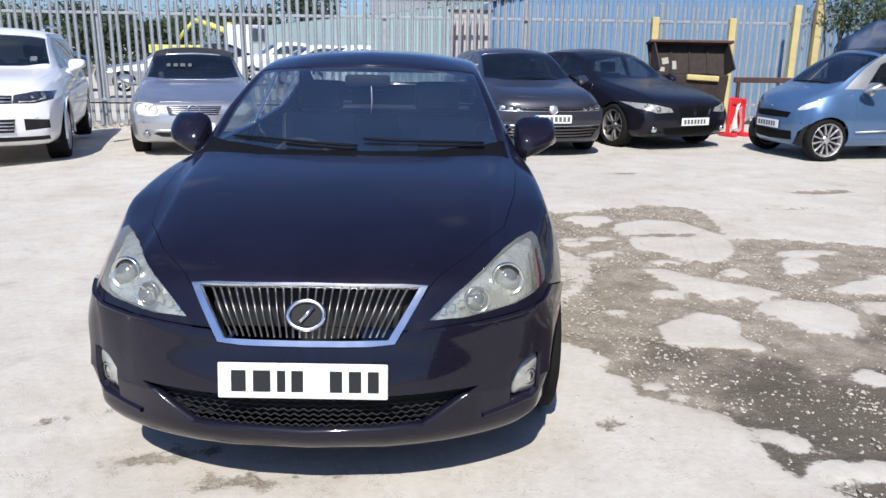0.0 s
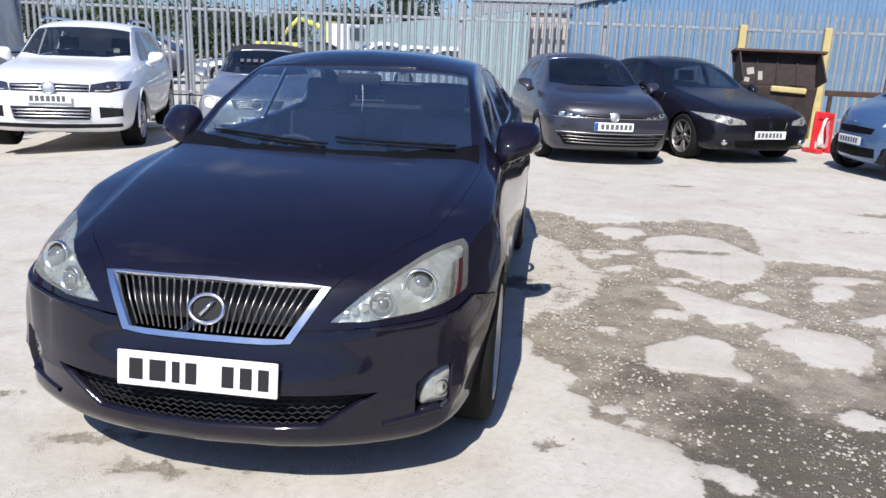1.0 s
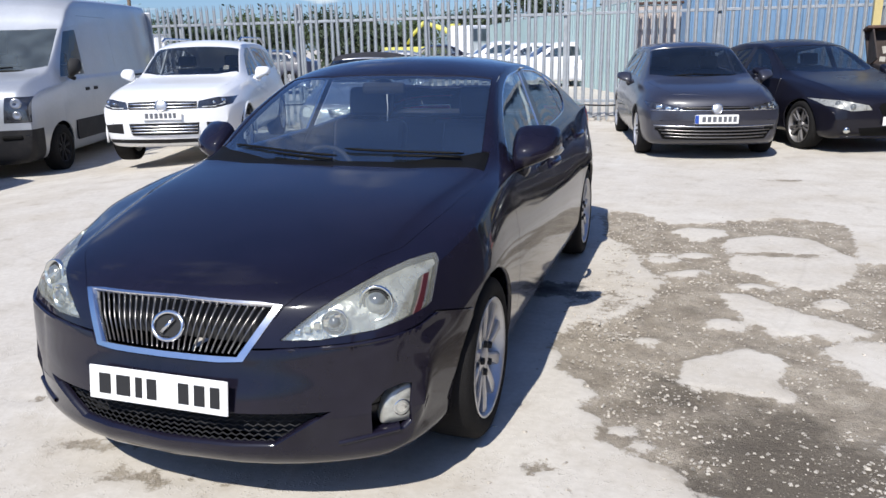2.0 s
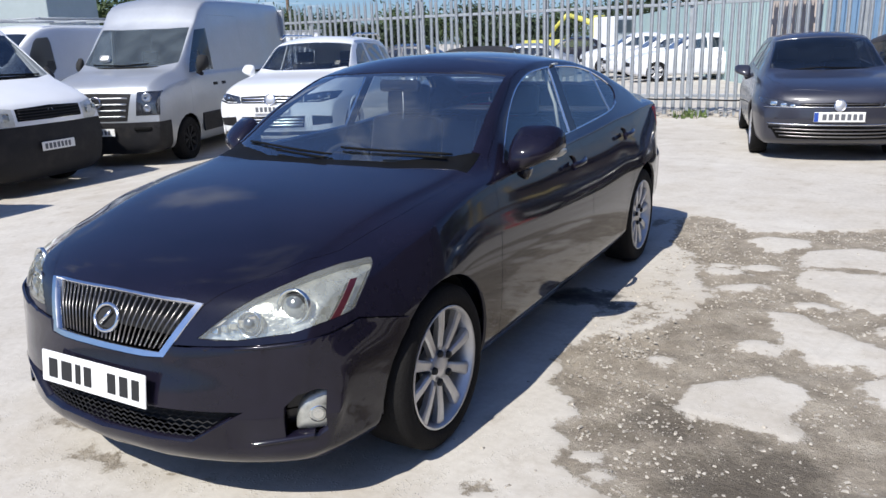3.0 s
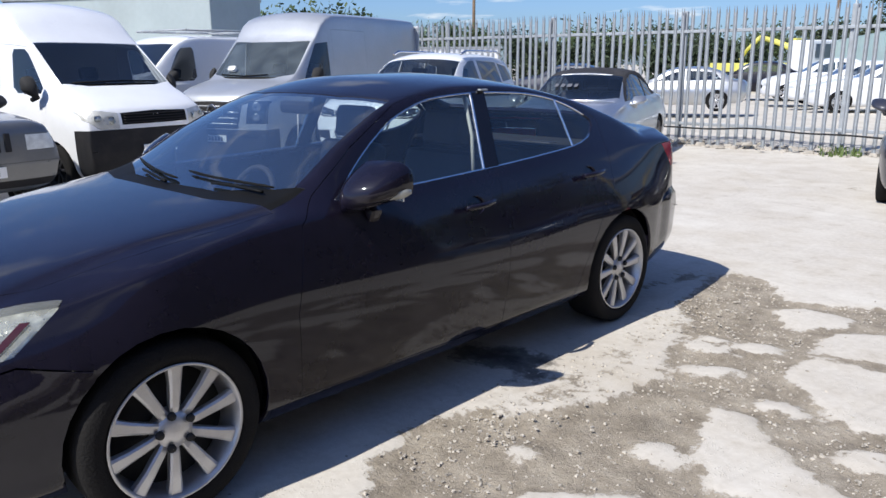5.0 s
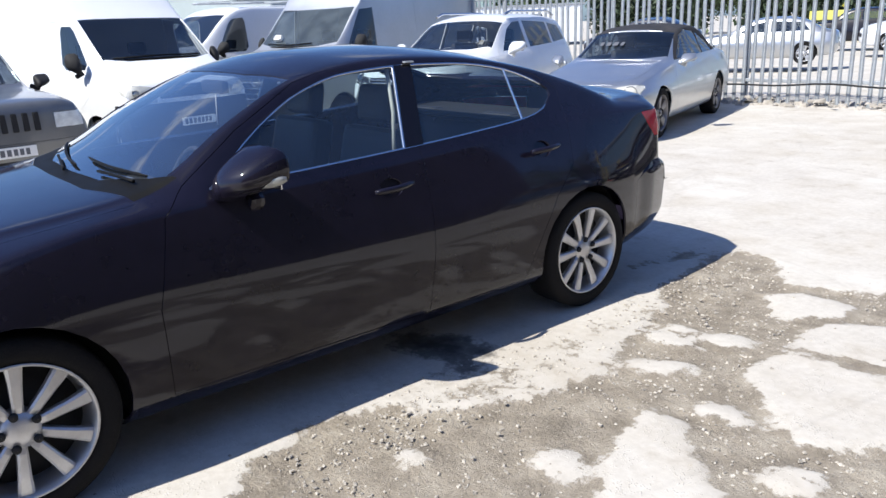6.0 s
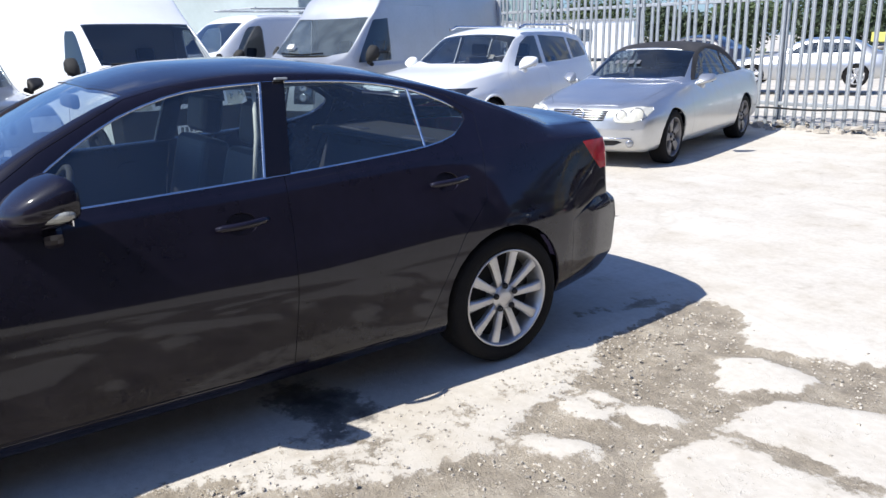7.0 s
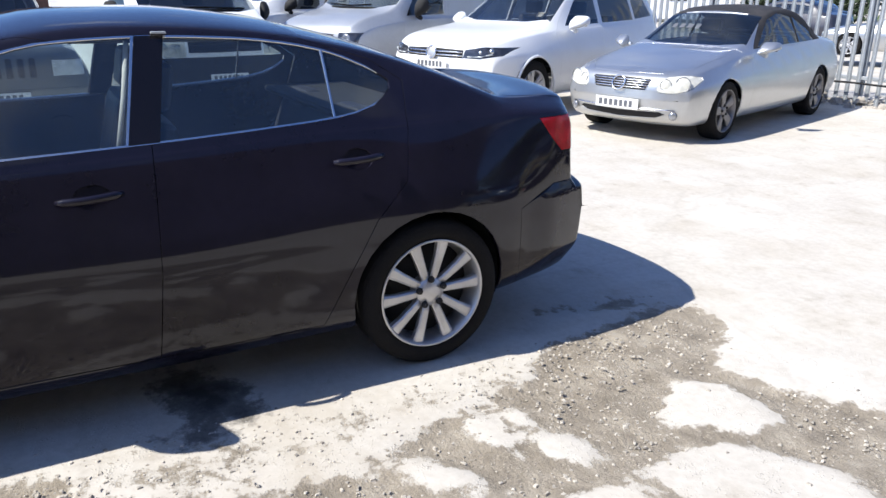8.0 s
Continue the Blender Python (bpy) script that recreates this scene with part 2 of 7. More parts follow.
M["lamp_chrome"] = mat("bright lamp bowl", (0.70, 0.71, 0.68), 0.14, 1.0, scale=24, vary=0.1)
M["lamp_dark"] = mat("dark lamp glass", (0.11, 0.12, 0.12), 0.10, 0.0, 1.0, scale=24, vary=0.2)
M["suv_lamp"] = mat("dark lamp case", (0.07, 0.072, 0.08), 0.12, 0.6, 1.0, scale=16, vary=0.6)
M["fog_glass"] = mat("clouded fog lens", (0.34, 0.34, 0.31), 0.25, 0.3, 0.8, scale=26, vary=0.3)
M["grey_ink"] = mat("worn plate ink", (0.11, 0.115, 0.13), 0.5, scale=20)
M["lamp_grey"] = mat("smoked lamp", (0.30, 0.31, 0.33), 0.2, 0.6, 0.8, scale=16, vary=0.3)


# ---- mesh helpers ----
def link_mesh(name, verts, faces, material, smooth=True):
    me = bpy.data.meshes.new(name)
    me.from_pydata([tuple(v) for v in verts], [], faces)
    me.materials.append(material)
    if smooth:
        me.shade_smooth()
    return new(name, me)


def part(name, bm, material, parent, label="", smooth=False, loc=None):
    """Links a bmesh as one mesh object under a thing or a part."""
    me = bpy.data.meshes.new(name)
    bm.normal_update()
    bm.to_mesh(me)
    bm.free()
    me.materials.append(material)
    if smooth:
        me.shade_smooth()
    ob = new(name, me)
    if loc is not None:
        ob.matrix_local = loc
    if parent is not None:
        ob.parent = parent
    if label:
        ob["label"] = label
    return ob


def same_part(name, source, parent, m):
    """Another object on the mesh of an earlier part."""
    ob = new(name, source.data)
    ob.parent = parent
    ob.matrix_local = m
    if "label" in source:
        ob["label"] = source["label"]
    return ob


def thing(name, m, label, category, group="", kind=""):
    ob = new(name)
    ob.empty_display_size = 0.2
    ob.matrix_world = m
    return tagged(ob, label, category, group, kind)


def box_bm(sx, sy, sz, at=(0, 0, 0), bevel=0.0, seg=2, turn=None, bm=None, taper=None):
    """A box of full size sx, sy, sz round a centre, with bevelled edges; taper: scale of the top in x and y."""
    bm = bm or bmesh.new()
    tmp = bmesh.new()
    bmesh.ops.create_cube(tmp, size=1.0)
    for v in tmp.verts:
        v.co = Vector((v.co.x * sx, v.co.y * sy, v.co.z * sz))
        if taper and v.co.z > 0:
            v.co.x *= taper[0]; v.co.y *= taper[1]
    if bevel:
        bmesh.ops.bevel(tmp, geom=tmp.edges[:], offset=bevel, segments=seg, affect="EDGES", profile=0.6)
    m = Matrix.Translation(at) @ (turn or Matrix())
    bmesh.ops.transform(tmp, matrix=m, verts=tmp.verts)
    append_bm(bm, tmp)
    return bm


def append_bm(bm, tmp):
    base = [bm.verts.new(v.co) for v in tmp.verts]
    tmp.verts.index_update()
    for f in tmp.faces:
        nf = bm.faces.new([base[v.index] for v in f.verts])
        nf.smooth = f.smooth
    tmp.free()


def lathe_bm(profile, steps=32, axis="x", bm=None, m=None):
    """Turns a profile of (radius, along) round an axis."""
    tmp = bmesh.new()
    rings = []
    for r, a in profile:
        ring = []
        for k in range(steps):
            t = 2 * math.pi * k / steps
            c, s = r * math.cos(t), r * math.sin(t)
            ring.append(tmp.verts.new((a, c, s) if axis == "x" else ((c, s, a) if axis == "z" else (c, a, s))))
        rings.append(ring)
    for r0, r1 in zip(rings, rings[1:]):
        for k in range(steps):
            f = tmp.faces.new((r0[k], r0[(k + 1) % steps], r1[(k + 1) % steps], r1[k]))
            f.smooth = True
    bmesh.ops.recalc_face_normals(tmp, faces=tmp.faces)
    if m is not None:
        bmesh.ops.transform(tmp, matrix=m, verts=tmp.verts)
    if bm is None:
        return tmp
    append_bm(bm, tmp)
    return bm


def tube_bm(points, radius, sides=8, bm=None, closed=False):
    """A tube along a line of points; radius: one number, or one a point."""
    bm = bm or bmesh.new()
    pts = [Vector(p) for p in points]
    n = len(pts)
    rad = radius if isinstance(radius, (list, tuple)) else [radius] * n
    rings, up = [], Vector((0.31, 0.22, 0.93))
    for i, p in enumerate(pts):
        d = (pts[(i + 1) % n] - pts[i - 1]) if closed else (pts[min(i + 1, n - 1)] - pts[max(i - 1, 0)])
        d.normalize()
        a = d.cross(up)
        if a.length < 0.1:
            a = d.cross(Vector((1, 0, 0)))
        a.normalize()
        b = d.cross(a)
        rings.append([bm.verts.new(p + rad[i] * (math.cos(t) * a + math.sin(t) * b)) for t in (2 * math.pi * k / sides for k in range(sides))])
    pairs = list(zip(rings, rings[1:])) + ([(rings[-1], rings[0])] if closed else [])
    for r0, r1 in pairs:
        for k in range(sides):
            f = bm.faces.new((r0[k], r0[(k + 1) % sides], r1[(k + 1) % sides], r1[k]))
            f.smooth = True
    if not closed:
        bm.faces.new(rings[0][::-1]); bm.faces.new(rings[-1])
    return bm


def pchip(keys):
    """A smooth curve through keys (u, v) that never overshoots them."""
    x, y = np.array([k[0] for k in keys], float), np.array([k[1] for k in keys], float)
    h, d = np.diff(x), np.diff(y) / np.diff(x)
    s = np.zeros_like(x)
    for i in range(1, len(x) - 1):
        if d[i - 1] * d[i] > 0:
            w1, w2 = 2 * h[i] + h[i - 1], h[i] + 2 * h[i - 1]
            s[i] = (w1 + w2) / (w1 / d[i - 1] + w2 / d[i])
    s[0], s[-1] = d[0], d[-1]

    def at(u):
        u = np.clip(u, x[0], x[-1])
        i = np.clip(np.searchsorted(x, u, side="right") - 1, 0, len(x) - 2)
        t = (u - x[i]) / h[i]
        return (y[i] * (1 + 2 * t) * (1 - t) ** 2 + s[i] * h[i] * t * (1 - t) ** 2 + y[i + 1] * t * t * (3 - 2 * t) + s[i + 1] * h[i] * t * t * (t - 1))
    return at


def smooth01(t):
    t = np.clip(t, 0, 1)
    return t * t * (3 - 2 * t)


def inside(poly, a, b):
    hit, n = False, len(poly)
    for i in range(n):
        (x1, y1), (x2, y2) = poly[i], poly[i - 1]
        if (y1 > b) != (y2 > b) and a < (x2 - x1) * (b - y1) / (y2 - y1) + x1:
            hit = not hit
    return hit


def round_poly(poly, times=1, keep=0.22):
    """Cuts the corners of a polygon."""
    for _ in range(times):
        out = []
        for i in range(len(poly)):
            p, q = Vector(poly[i]), Vector(poly[(i + 1) % len(poly)])
            out += [tuple(p.lerp(q, keep)), tuple(p.lerp(q, 1 - keep))]
        poly = out
    return poly


# ---- vehicle bodies ----
# A body is a half shell (x >= 0, nose at y = 0, tail at y = length) lofted through curves,
# cut along outlines into panels, panes and lamps, and mirrored.
PLANES = {"side": (1, 2), "top": (0, 1), "front": (0, 2)}


def body_shell(c, length, nu, rounds, bow_front, bow_rear, half, chin=0.0):
    s = np.linspace(0, 1, nu)
    u = length * 0.5 * (1 - np.cos(math.pi * (0.75 * s + 0.25 * (0.5 - 0.5 * np.cos(math.pi * s)))))
    u[0], u[-1] = 0.0, length
    zb, zs, zm, zk, zr, zt = (c[k](u) for k in ("zb", "zs", "zm", "zk", "zr", "zt"))
    ws, wm, wk, wr = (c[k](u) for k in ("ws", "wm", "wk", "wr"))
    zero = np.zeros_like(u)
    zc = zm * 0.45 + zk * 0.55
    cols = [(zero, zb), (0.8 * ws, zb), (ws, zs), (ws * 0.3 + wm * 0.7, zs * 0.55 + zm * 0.45), (wm, zm), (wm * 0.42 + wk * 0.58 + 0.012, zc), (wk + 0.006, zk - 0.012),
            (wk - 0.012, zk + 0.010), (wk * 0.45 + wr * 0.55, zk * 0.45 + zr * 0.55), (wr + 0.012, zr - 0.012), (wr - 0.03, zr + (zt - zr) * 0.25), (wr * 0.5, zr + (zt - zr) * 0.86), (zero, zt)]
    P = np.stack([np.stack(k, -1) for k in cols], 1)          # stations x points x (x, z)
    for _ in range(rounds):
        a, b = P[:, :-1] * 0.75 + P[:, 1:] * 0.25, P[:, :-1] * 0.25 + P[:, 1:] * 0.75
        mid = np.stack([a, b], 2).reshape(len(u), -1, 2)
        P = np.concatenate([P[:, :1], mid[:, 1:-1], P[:, -1:]], 1)
    x, z = P[..., 0], P[..., 1]
    r = np.clip(x / half, 0, 1)
    f = np.clip(1 - u / (0.26 * length), 0, 1)[:, None] ** 2
    b = np.clip(1 - (length - u) / (0.26 * length), 0, 1)[:, None] ** 2
    y = u[:, None] + bow_front * f * r ** 2.4 - bow_rear * b * r ** 2.4 + chin * f * r ** 2.4 * smooth01((0.60 - z) / 0.2)
    bm = bmesh.new()
    seam = bm.verts.layers.float.new("seam")                 # where the loft closes at nose and tail
    vs = [[bm.verts.new((x[i, j], y[i, j], z[i, j])) for j in range(x.shape[1])] for i in range(len(u))]
    for v in vs[0] + vs[-1]:
        v[seam] = 1.0
    for i in range(len(u) - 1):
        for j in range(x.shape[1] - 1):
            bm.faces.new((vs[i][j], vs[i][j + 1], vs[i + 1][j + 1], vs[i + 1][j]))
    bmesh.ops.remove_doubles(bm, verts=bm.verts, dist=0.0004)
    for v in bm.verts:
        if v.co.x < 0.0006:
            v.co.x = 0.0
    bm.normal_update()
    if sum(f.normal.x * f.calc_area() for f in bm.faces) < 0:
        bmesh.ops.reverse_faces(bm, faces=bm.faces)
    return bm


def carve(bm, layer, number, plane, poly, keep=lambda p, n: True, only=None):
    """Cuts the shell along an outline seen from the side, top or front, and numbers the faces within it."""
    i, j = PLANES[plane]
    los, his = [min(p[k] for p in poly) - 0.02 for k in (0, 1)], [max(p[k] for p in poly) + 0.02 for k in (0, 1)]

    def near(f):
        if only is not None and f[layer] not in only:
            return False
        a, b = [v.co[i] for v in f.verts], [v.co[j] for v in f.verts]
        return max(a) > los[0] and min(a) < his[0] and max(b) > los[1] and min(b) < his[1] and keep(f.calc_center_median(), f.normal)

    faces = [f for f in bm.faces if near(f)]
    for k in range(len(poly)):
        p, q = poly[k], poly[(k + 1) % len(poly)]
        d = (q[0] - p[0], q[1] - p[1])
        ln = math.hypot(*d)
        if ln < 1e-5:
            continue
        co, no = [0, 0, 0], [0, 0, 0]
        co[i], co[j], no[i], no[j] = p[0], p[1], -d[1] / ln, d[0] / ln
        ea, eb = min(p[0], q[0]) - 0.02, max(p[0], q[0]) + 0.02
        fa, fb = min(p[1], q[1]) - 0.02, max(p[1], q[1]) + 0.02
        sub = []
        for f in faces:
            a, b = [v.co[i] for v in f.verts], [v.co[j] for v in f.verts]
            if max(a) > ea and min(a) < eb and max(b) > fa and min(b) < fb:
                sub.append(f)
        if not sub:
            continue
        geom = list({v for f in sub for v in f.verts}) + list({e for f in sub for e in f.edges}) + sub
        res = bmesh.ops.bisect_plane(bm, geom=geom, dist=0.0002, plane_co=co, plane_no=no)
        old = set(faces)
        faces += [g for g in res["geom"] if isinstance(g, bmesh.types.BMFace) and g not in old]
        faces = [f for f in faces if f.is_valid]
    for f in faces:
        m = f.calc_center_median()
        if inside(poly, m[i], m[j]):
            f[layer] = number


def panel_mesh(name, faces, normals, seams, gap, depth, mirror, both, bulge=0.0, sink=0.0):
    """Verts, faces and normals of one panel, with its edges turned in; mirrored where asked."""
    index, co, no, polys, shut = {}, [], [], [], []
    for f in faces:
        ids = []
        for v in f.verts:
            if v.index not in index:
                index[v.index] = len(co)
                n = normals[v.index]
                co.append(v.co - n * sink + n * bulge)
                no.append(n.copy())
                shut.append(v.index in seams)
            ids.append(index[v.index])
        polys.append(ids)
    sums = [Vector() for _ in co]
    for ids in polys:
        p0 = co[ids[0]]
        face = sum(((co[a] - p0).cross(co[b] - p0) for a, b in zip(ids[1:], ids[2:])), Vector())
        for k in ids:
            sums[k] += face
    for k, v in enumerate(sums):
        if v.length > 1e-9 and not shut[k] and v.normalized().dot(no[k]) < 0.5:
            no[k] = v.normalized()
    count = {}
    for ids in polys:
        for a, b in zip(ids, ids[1:] + ids[:1]):
            count.setdefault((min(a, b), max(a, b)), []).append((a, b))
    rim = [e[0] for e in count.values() if len(e) == 1 and not (shut[e[0][0]] and shut[e[0][1]]) and not (both and co[e[0][0]].x < 0.0005 and co[e[0][1]].x < 0.0005)]
    if gap:
        pull = {}
        for a, b in rim:
            d = (co[b] - co[a]).normalized()
            inn = no[a].cross(d)
            for k in (a, b):
                pull[k] = pull.get(k, Vector()) + inn
        for k, d in pull.items():
            if both and co[k].x < 0.0005:
                d.x = 0
            if d.length > 1e-6:
                co[k] = co[k] + d.normalized() * gap
    if depth:
        for a, b in rim:
            base = len(co)
            d = (co[b] - co[a])
            side = no[a].cross(d)
            side = -side.normalized() if side.length > 1e-9 else no[a]
            for k in (a, b):
                co.append(co[k].copy()); no.append((no[k] * 0.5 + side * 0.5).normalized())
            for k in (b, a):
                co.append(co[k] - no[k] * depth); no.append(side)
            polys.append([base + 1, base, base + 3, base + 2])
    if mirror or both:
        flip = lambda v: Vector((-v.x, v.y, v.z))
        if mirror:
            co, no, polys = [flip(v) for v in co], [flip(v) for v in no], [p[::-1] for p in polys]
        else:
            n0, m0, mid = len(co), len(polys), {}
            remap = []
            for k in range(n0):
                if co[k].x < 0.0005:
                    no[k] = Vector((0, no[k].y, no[k].z)).normalized() if abs(no[k].x) < 0.999 else no[k]
                    remap.append(k)
                else:
                    remap.append(len(co)); co.append(flip(co[k])); no.append(flip(no[k]))
            polys += [[remap[k] for k in p[::-1]] for p in polys[:m0]]
    me = bpy.data.meshes.new(name)
    me.from_pydata([tuple(v) for v in co], [], polys)
    me.shade_smooth()
    if me.validate():
        return me
    me.normals_split_custom_set_from_vertices([tuple(v) for v in no])
    return me


def build_panels(bm, layer, table, parent):
    """table: number -> (name, material, 'both' or 'pair' or 'none', gap, depth, label, sink)."""
    bm.verts.index_update()
    bm.normal_update()
    normals = [v.normal.copy() for v in bm.verts]
    lay = bm.verts.layers.float["seam"]
    seams = {v.index for v in bm.verts if v[lay] > 0.98}
    for k in seams:
        flat = Vector((normals[k].x, normals[k].y, 0))
        if flat.length > 1e-4:
            normals[k] = flat.normalized()
    groups = {}
    for f in bm.faces:
        groups.setdefault(f[layer], []).append(f)
    made, spare = {}, []
    for number, faces in groups.items():
        todo, keep = set(faces), []
        while todo:
            stack = [todo.pop()]
            piece = list(stack)
            while stack:
                for e in stack.pop().edges:
                    for g in e.link_faces:
                        if g in todo:
                            todo.discard(g); stack.append(g); piece.append(g)
            if sum(g.calc_area() for g in piece) > (0.004 if number < 19 else 0.0004):
                keep.append(piece)
        keep.sort(key=lambda p: -sum(g.calc_area() for g in p))
        if number == 1 and len(keep) > 1:
            spare, keep = spare + [f for p in keep[1:] for f in p], keep[:1]
        groups[number] = [f for p in keep for f in p]
    groups.setdefault(0, []).extend(spare)
    for number, row in table.items():
        name, material, how, gap, depth, label, sink = row
        if how == "none" or number not in groups:
            continue
        for flip in ((False,) if how == "both" else (False, True)):
            me = panel_mesh(name, groups[number], normals, seams, gap, depth, flip, how == "both", sink=sink)
            me.materials.append(material)
            ob = new(name, me)
            ob.parent = parent
            if label:
                ob["label"] = label
            made.setdefault(number, []).append(ob)
    return made


def circle(cx, cz, r, n=22, squash=1.0):
    return [(cx + r * math.cos(2 * math.pi * k / n), cz + squash * r * math.sin(2 * math.pi * k / n)) for k in range(n)]


def wheel_parts(radius, rim, width, spokes, twin, material, spoke_w=0.05, dish=0.02):
    """Meshes of a wheel that turns round x with its outside towards +x: tyre, rim, spokes, hub."""
    w = width / 2
    tyre = lathe_bm([(rim, -w * 0.8), (rim + 0.012, -w * 0.92), (rim + 0.4 * (radius - rim), -w), (radius - 0.02, -w * 0.93), (radius - 0.004, -w * 0.8), (radius, -w * 0.4), (radius, 0), (radius, w * 0.4),
                     (radius - 0.004, w * 0.8), (radius - 0.02, w * 0.93), (rim + 0.4 * (radius - rim), w), (rim + 0.012, w * 0.92), (rim, w * 0.8)], 48)
    barrel = lathe_bm([(rim + 0.006, w * 0.93), (rim + 0.002, w * 0.97), (rim - 0.005, w * 0.91), (rim - 0.012, w * 0.5), (rim - 0.03, 0), (rim - 0.02, -w * 0.8), (rim, -w * 0.9)], 48)
    for k in range(spokes):
        a0 = 2 * math.pi * k / spokes
        for da in ((-twin, twin) if twin else (0,)):
            t = pose(0, 0, 0, math.degrees(a0 + da), 0, 0)
            tmp = bmesh.new()
            rows = []
            for r, hw, xo, th in ((0.035, spoke_w * 0.36, w * 0.62, 0.03), (rim * 0.35, spoke_w * 0.40, w * 0.74, 0.028), (rim * 0.7, spoke_w * 0.48, w * 0.80, 0.026), (rim - 0.008, spoke_w * 0.62, w * 0.84 - dish * 0.2, 0.03)):
                rows.append([tmp.verts.new(v) for v in ((xo - th, -hw, r), (xo - 0.006, -hw, r), (xo, -hw * 0.62, r), (xo, hw * 0.62, r), (xo - 0.006, hw, r), (xo - th, hw, r))])
            for r0, r1 in zip(rows, rows[1:]):
                for q in range(5):
                    tmp.faces.new((r0[q], r0[q + 1], r1[q + 1], r1[q]))
            bmesh.ops.recalc_face_normals(tmp, faces=tmp.faces)
            bmesh.ops.transform(tmp, matrix=t, verts=tmp.verts)
            append_bm(barrel, tmp)
    hub = lathe_bm([(0.0005, w * 0.80), (0.026, w * 0.80), (0.034, w * 0.77), (0.060, w * 0.70), (0.066, w * 0.55), (0.066, w * 0.2)], 24)
    disc = lathe_bm([(0.0005, w * 0.16), (rim * 0.70, w * 0.16), (rim * 0.70, w * 0.10), (rim - 0.022, w * 0.10), (rim - 0.026, -w * 0.2)], 32)
    return tyre, barrel, hub, disc


def add_wheels(car, spec, spots):
    """Four wheels as parts, each with its own parts."""
    radius, rim, width, spokes, twin, spoke_w, finish = spec
    first = None
    for n, (x, y) in enumerate(spots):
        turn = pose(x, y, radius, 0, 0, 0 if x > 0 else 180) @ pose(0, 0, 0, 13 + 31 * n, 0, 0)
        if first is None:
            tyre, barrel, hub, disc = wheel_parts(radius, rim, width, spokes, twin, finish, spoke_w)
            w = part("wheel", tyre, M["rubber"], car, smooth=True, loc=turn)
            w.name = "wheel"
            kids = [part("rim", barrel, finish, w), part("hub_cap", hub, finish, w, smooth=True), part("brake_disc", disc, M["dark"], w)]
            bolt_bm = bmesh.new()
            lathe_bm([(0.0005, 0.012), (0.013, 0.012), (0.015, 0)], 10, bm=bolt_bm)
            bolt = part("wheel_bolt", bolt_bm, M["dark"], w, loc=pose(width * 0.375, 0, 0.058))
            first = (w, kids, bolt)
            for b in range(1, 5):
                a = 2 * math.pi * b / 5
                same_part("wheel_bolt", bolt, w, pose(width * 0.375, 0.058 * math.sin(a), 0.058 * math.cos(a)))
        else:
            w = same_part("wheel", first[0], car, turn)
            for k in first[1]:
                same_part(k.name.split(".")[0], k, w, Matrix())
            for b in range(5):
                a = 2 * math.pi * b / 5
                same_part("wheel_bolt", first[2], w, pose(width * 0.375, 0.058 * math.sin(a), 0.058 * math.cos(a)))


def number_plate(car, m, bars, blue=False, size=(0.52, 0.111), face=None, ink=None):
    """A plate in the x-z plane that faces -y, with plain bars where its writing is."""
    w, h = size
    p = part("number_plate", box_bm(w, 0.008, h, bevel=0.003, seg=1), face or M["plate"], car, "white plate with plain dark bars", loc=m)
    x = -w * 0.43 + (0.045 if blue else 0)
    for n in bars:
        if n < 0:
            x += 0.05 + 0.022 * w
            continue
        part("plate_bar", box_bm(n * w * .82, 0.003, h * 0.60, bevel=0.001, seg=1), ink or M["plate_ink"], p, loc=pose(x + n * w / 2, -0.0055, 0))
        x += n * w + 0.022 * w
    if blue:
        part("plate_band", box_bm(0.045, 0.003, h * 0.9), M["plate_blue"], p, "blue band", loc=pose(-w * 0.455, -0.0052, 0))
    return p


def liner(car, hubs, radius, inner, outer):
    for y, z in hubs:
        for s in (1, -1):
            bm = bmesh.new()
            rows = []
            for k in range(15):
                t = math.pi * (k / 14) * 1.16 - 0.08 * math.pi
                rows.append([bm.verts.new((s * xx, y + radius * math.cos(t), z + radius * math.sin(t))) for xx in (inner, outer)])
            for r0, r1 in zip(rows, rows[1:]):
                bm.faces.new((r0[0], r0[1], r1[1], r1[0]))
            bm.faces.new([r[0] for r in rows])
            part("arch_liner", bm, M["dark"], car)


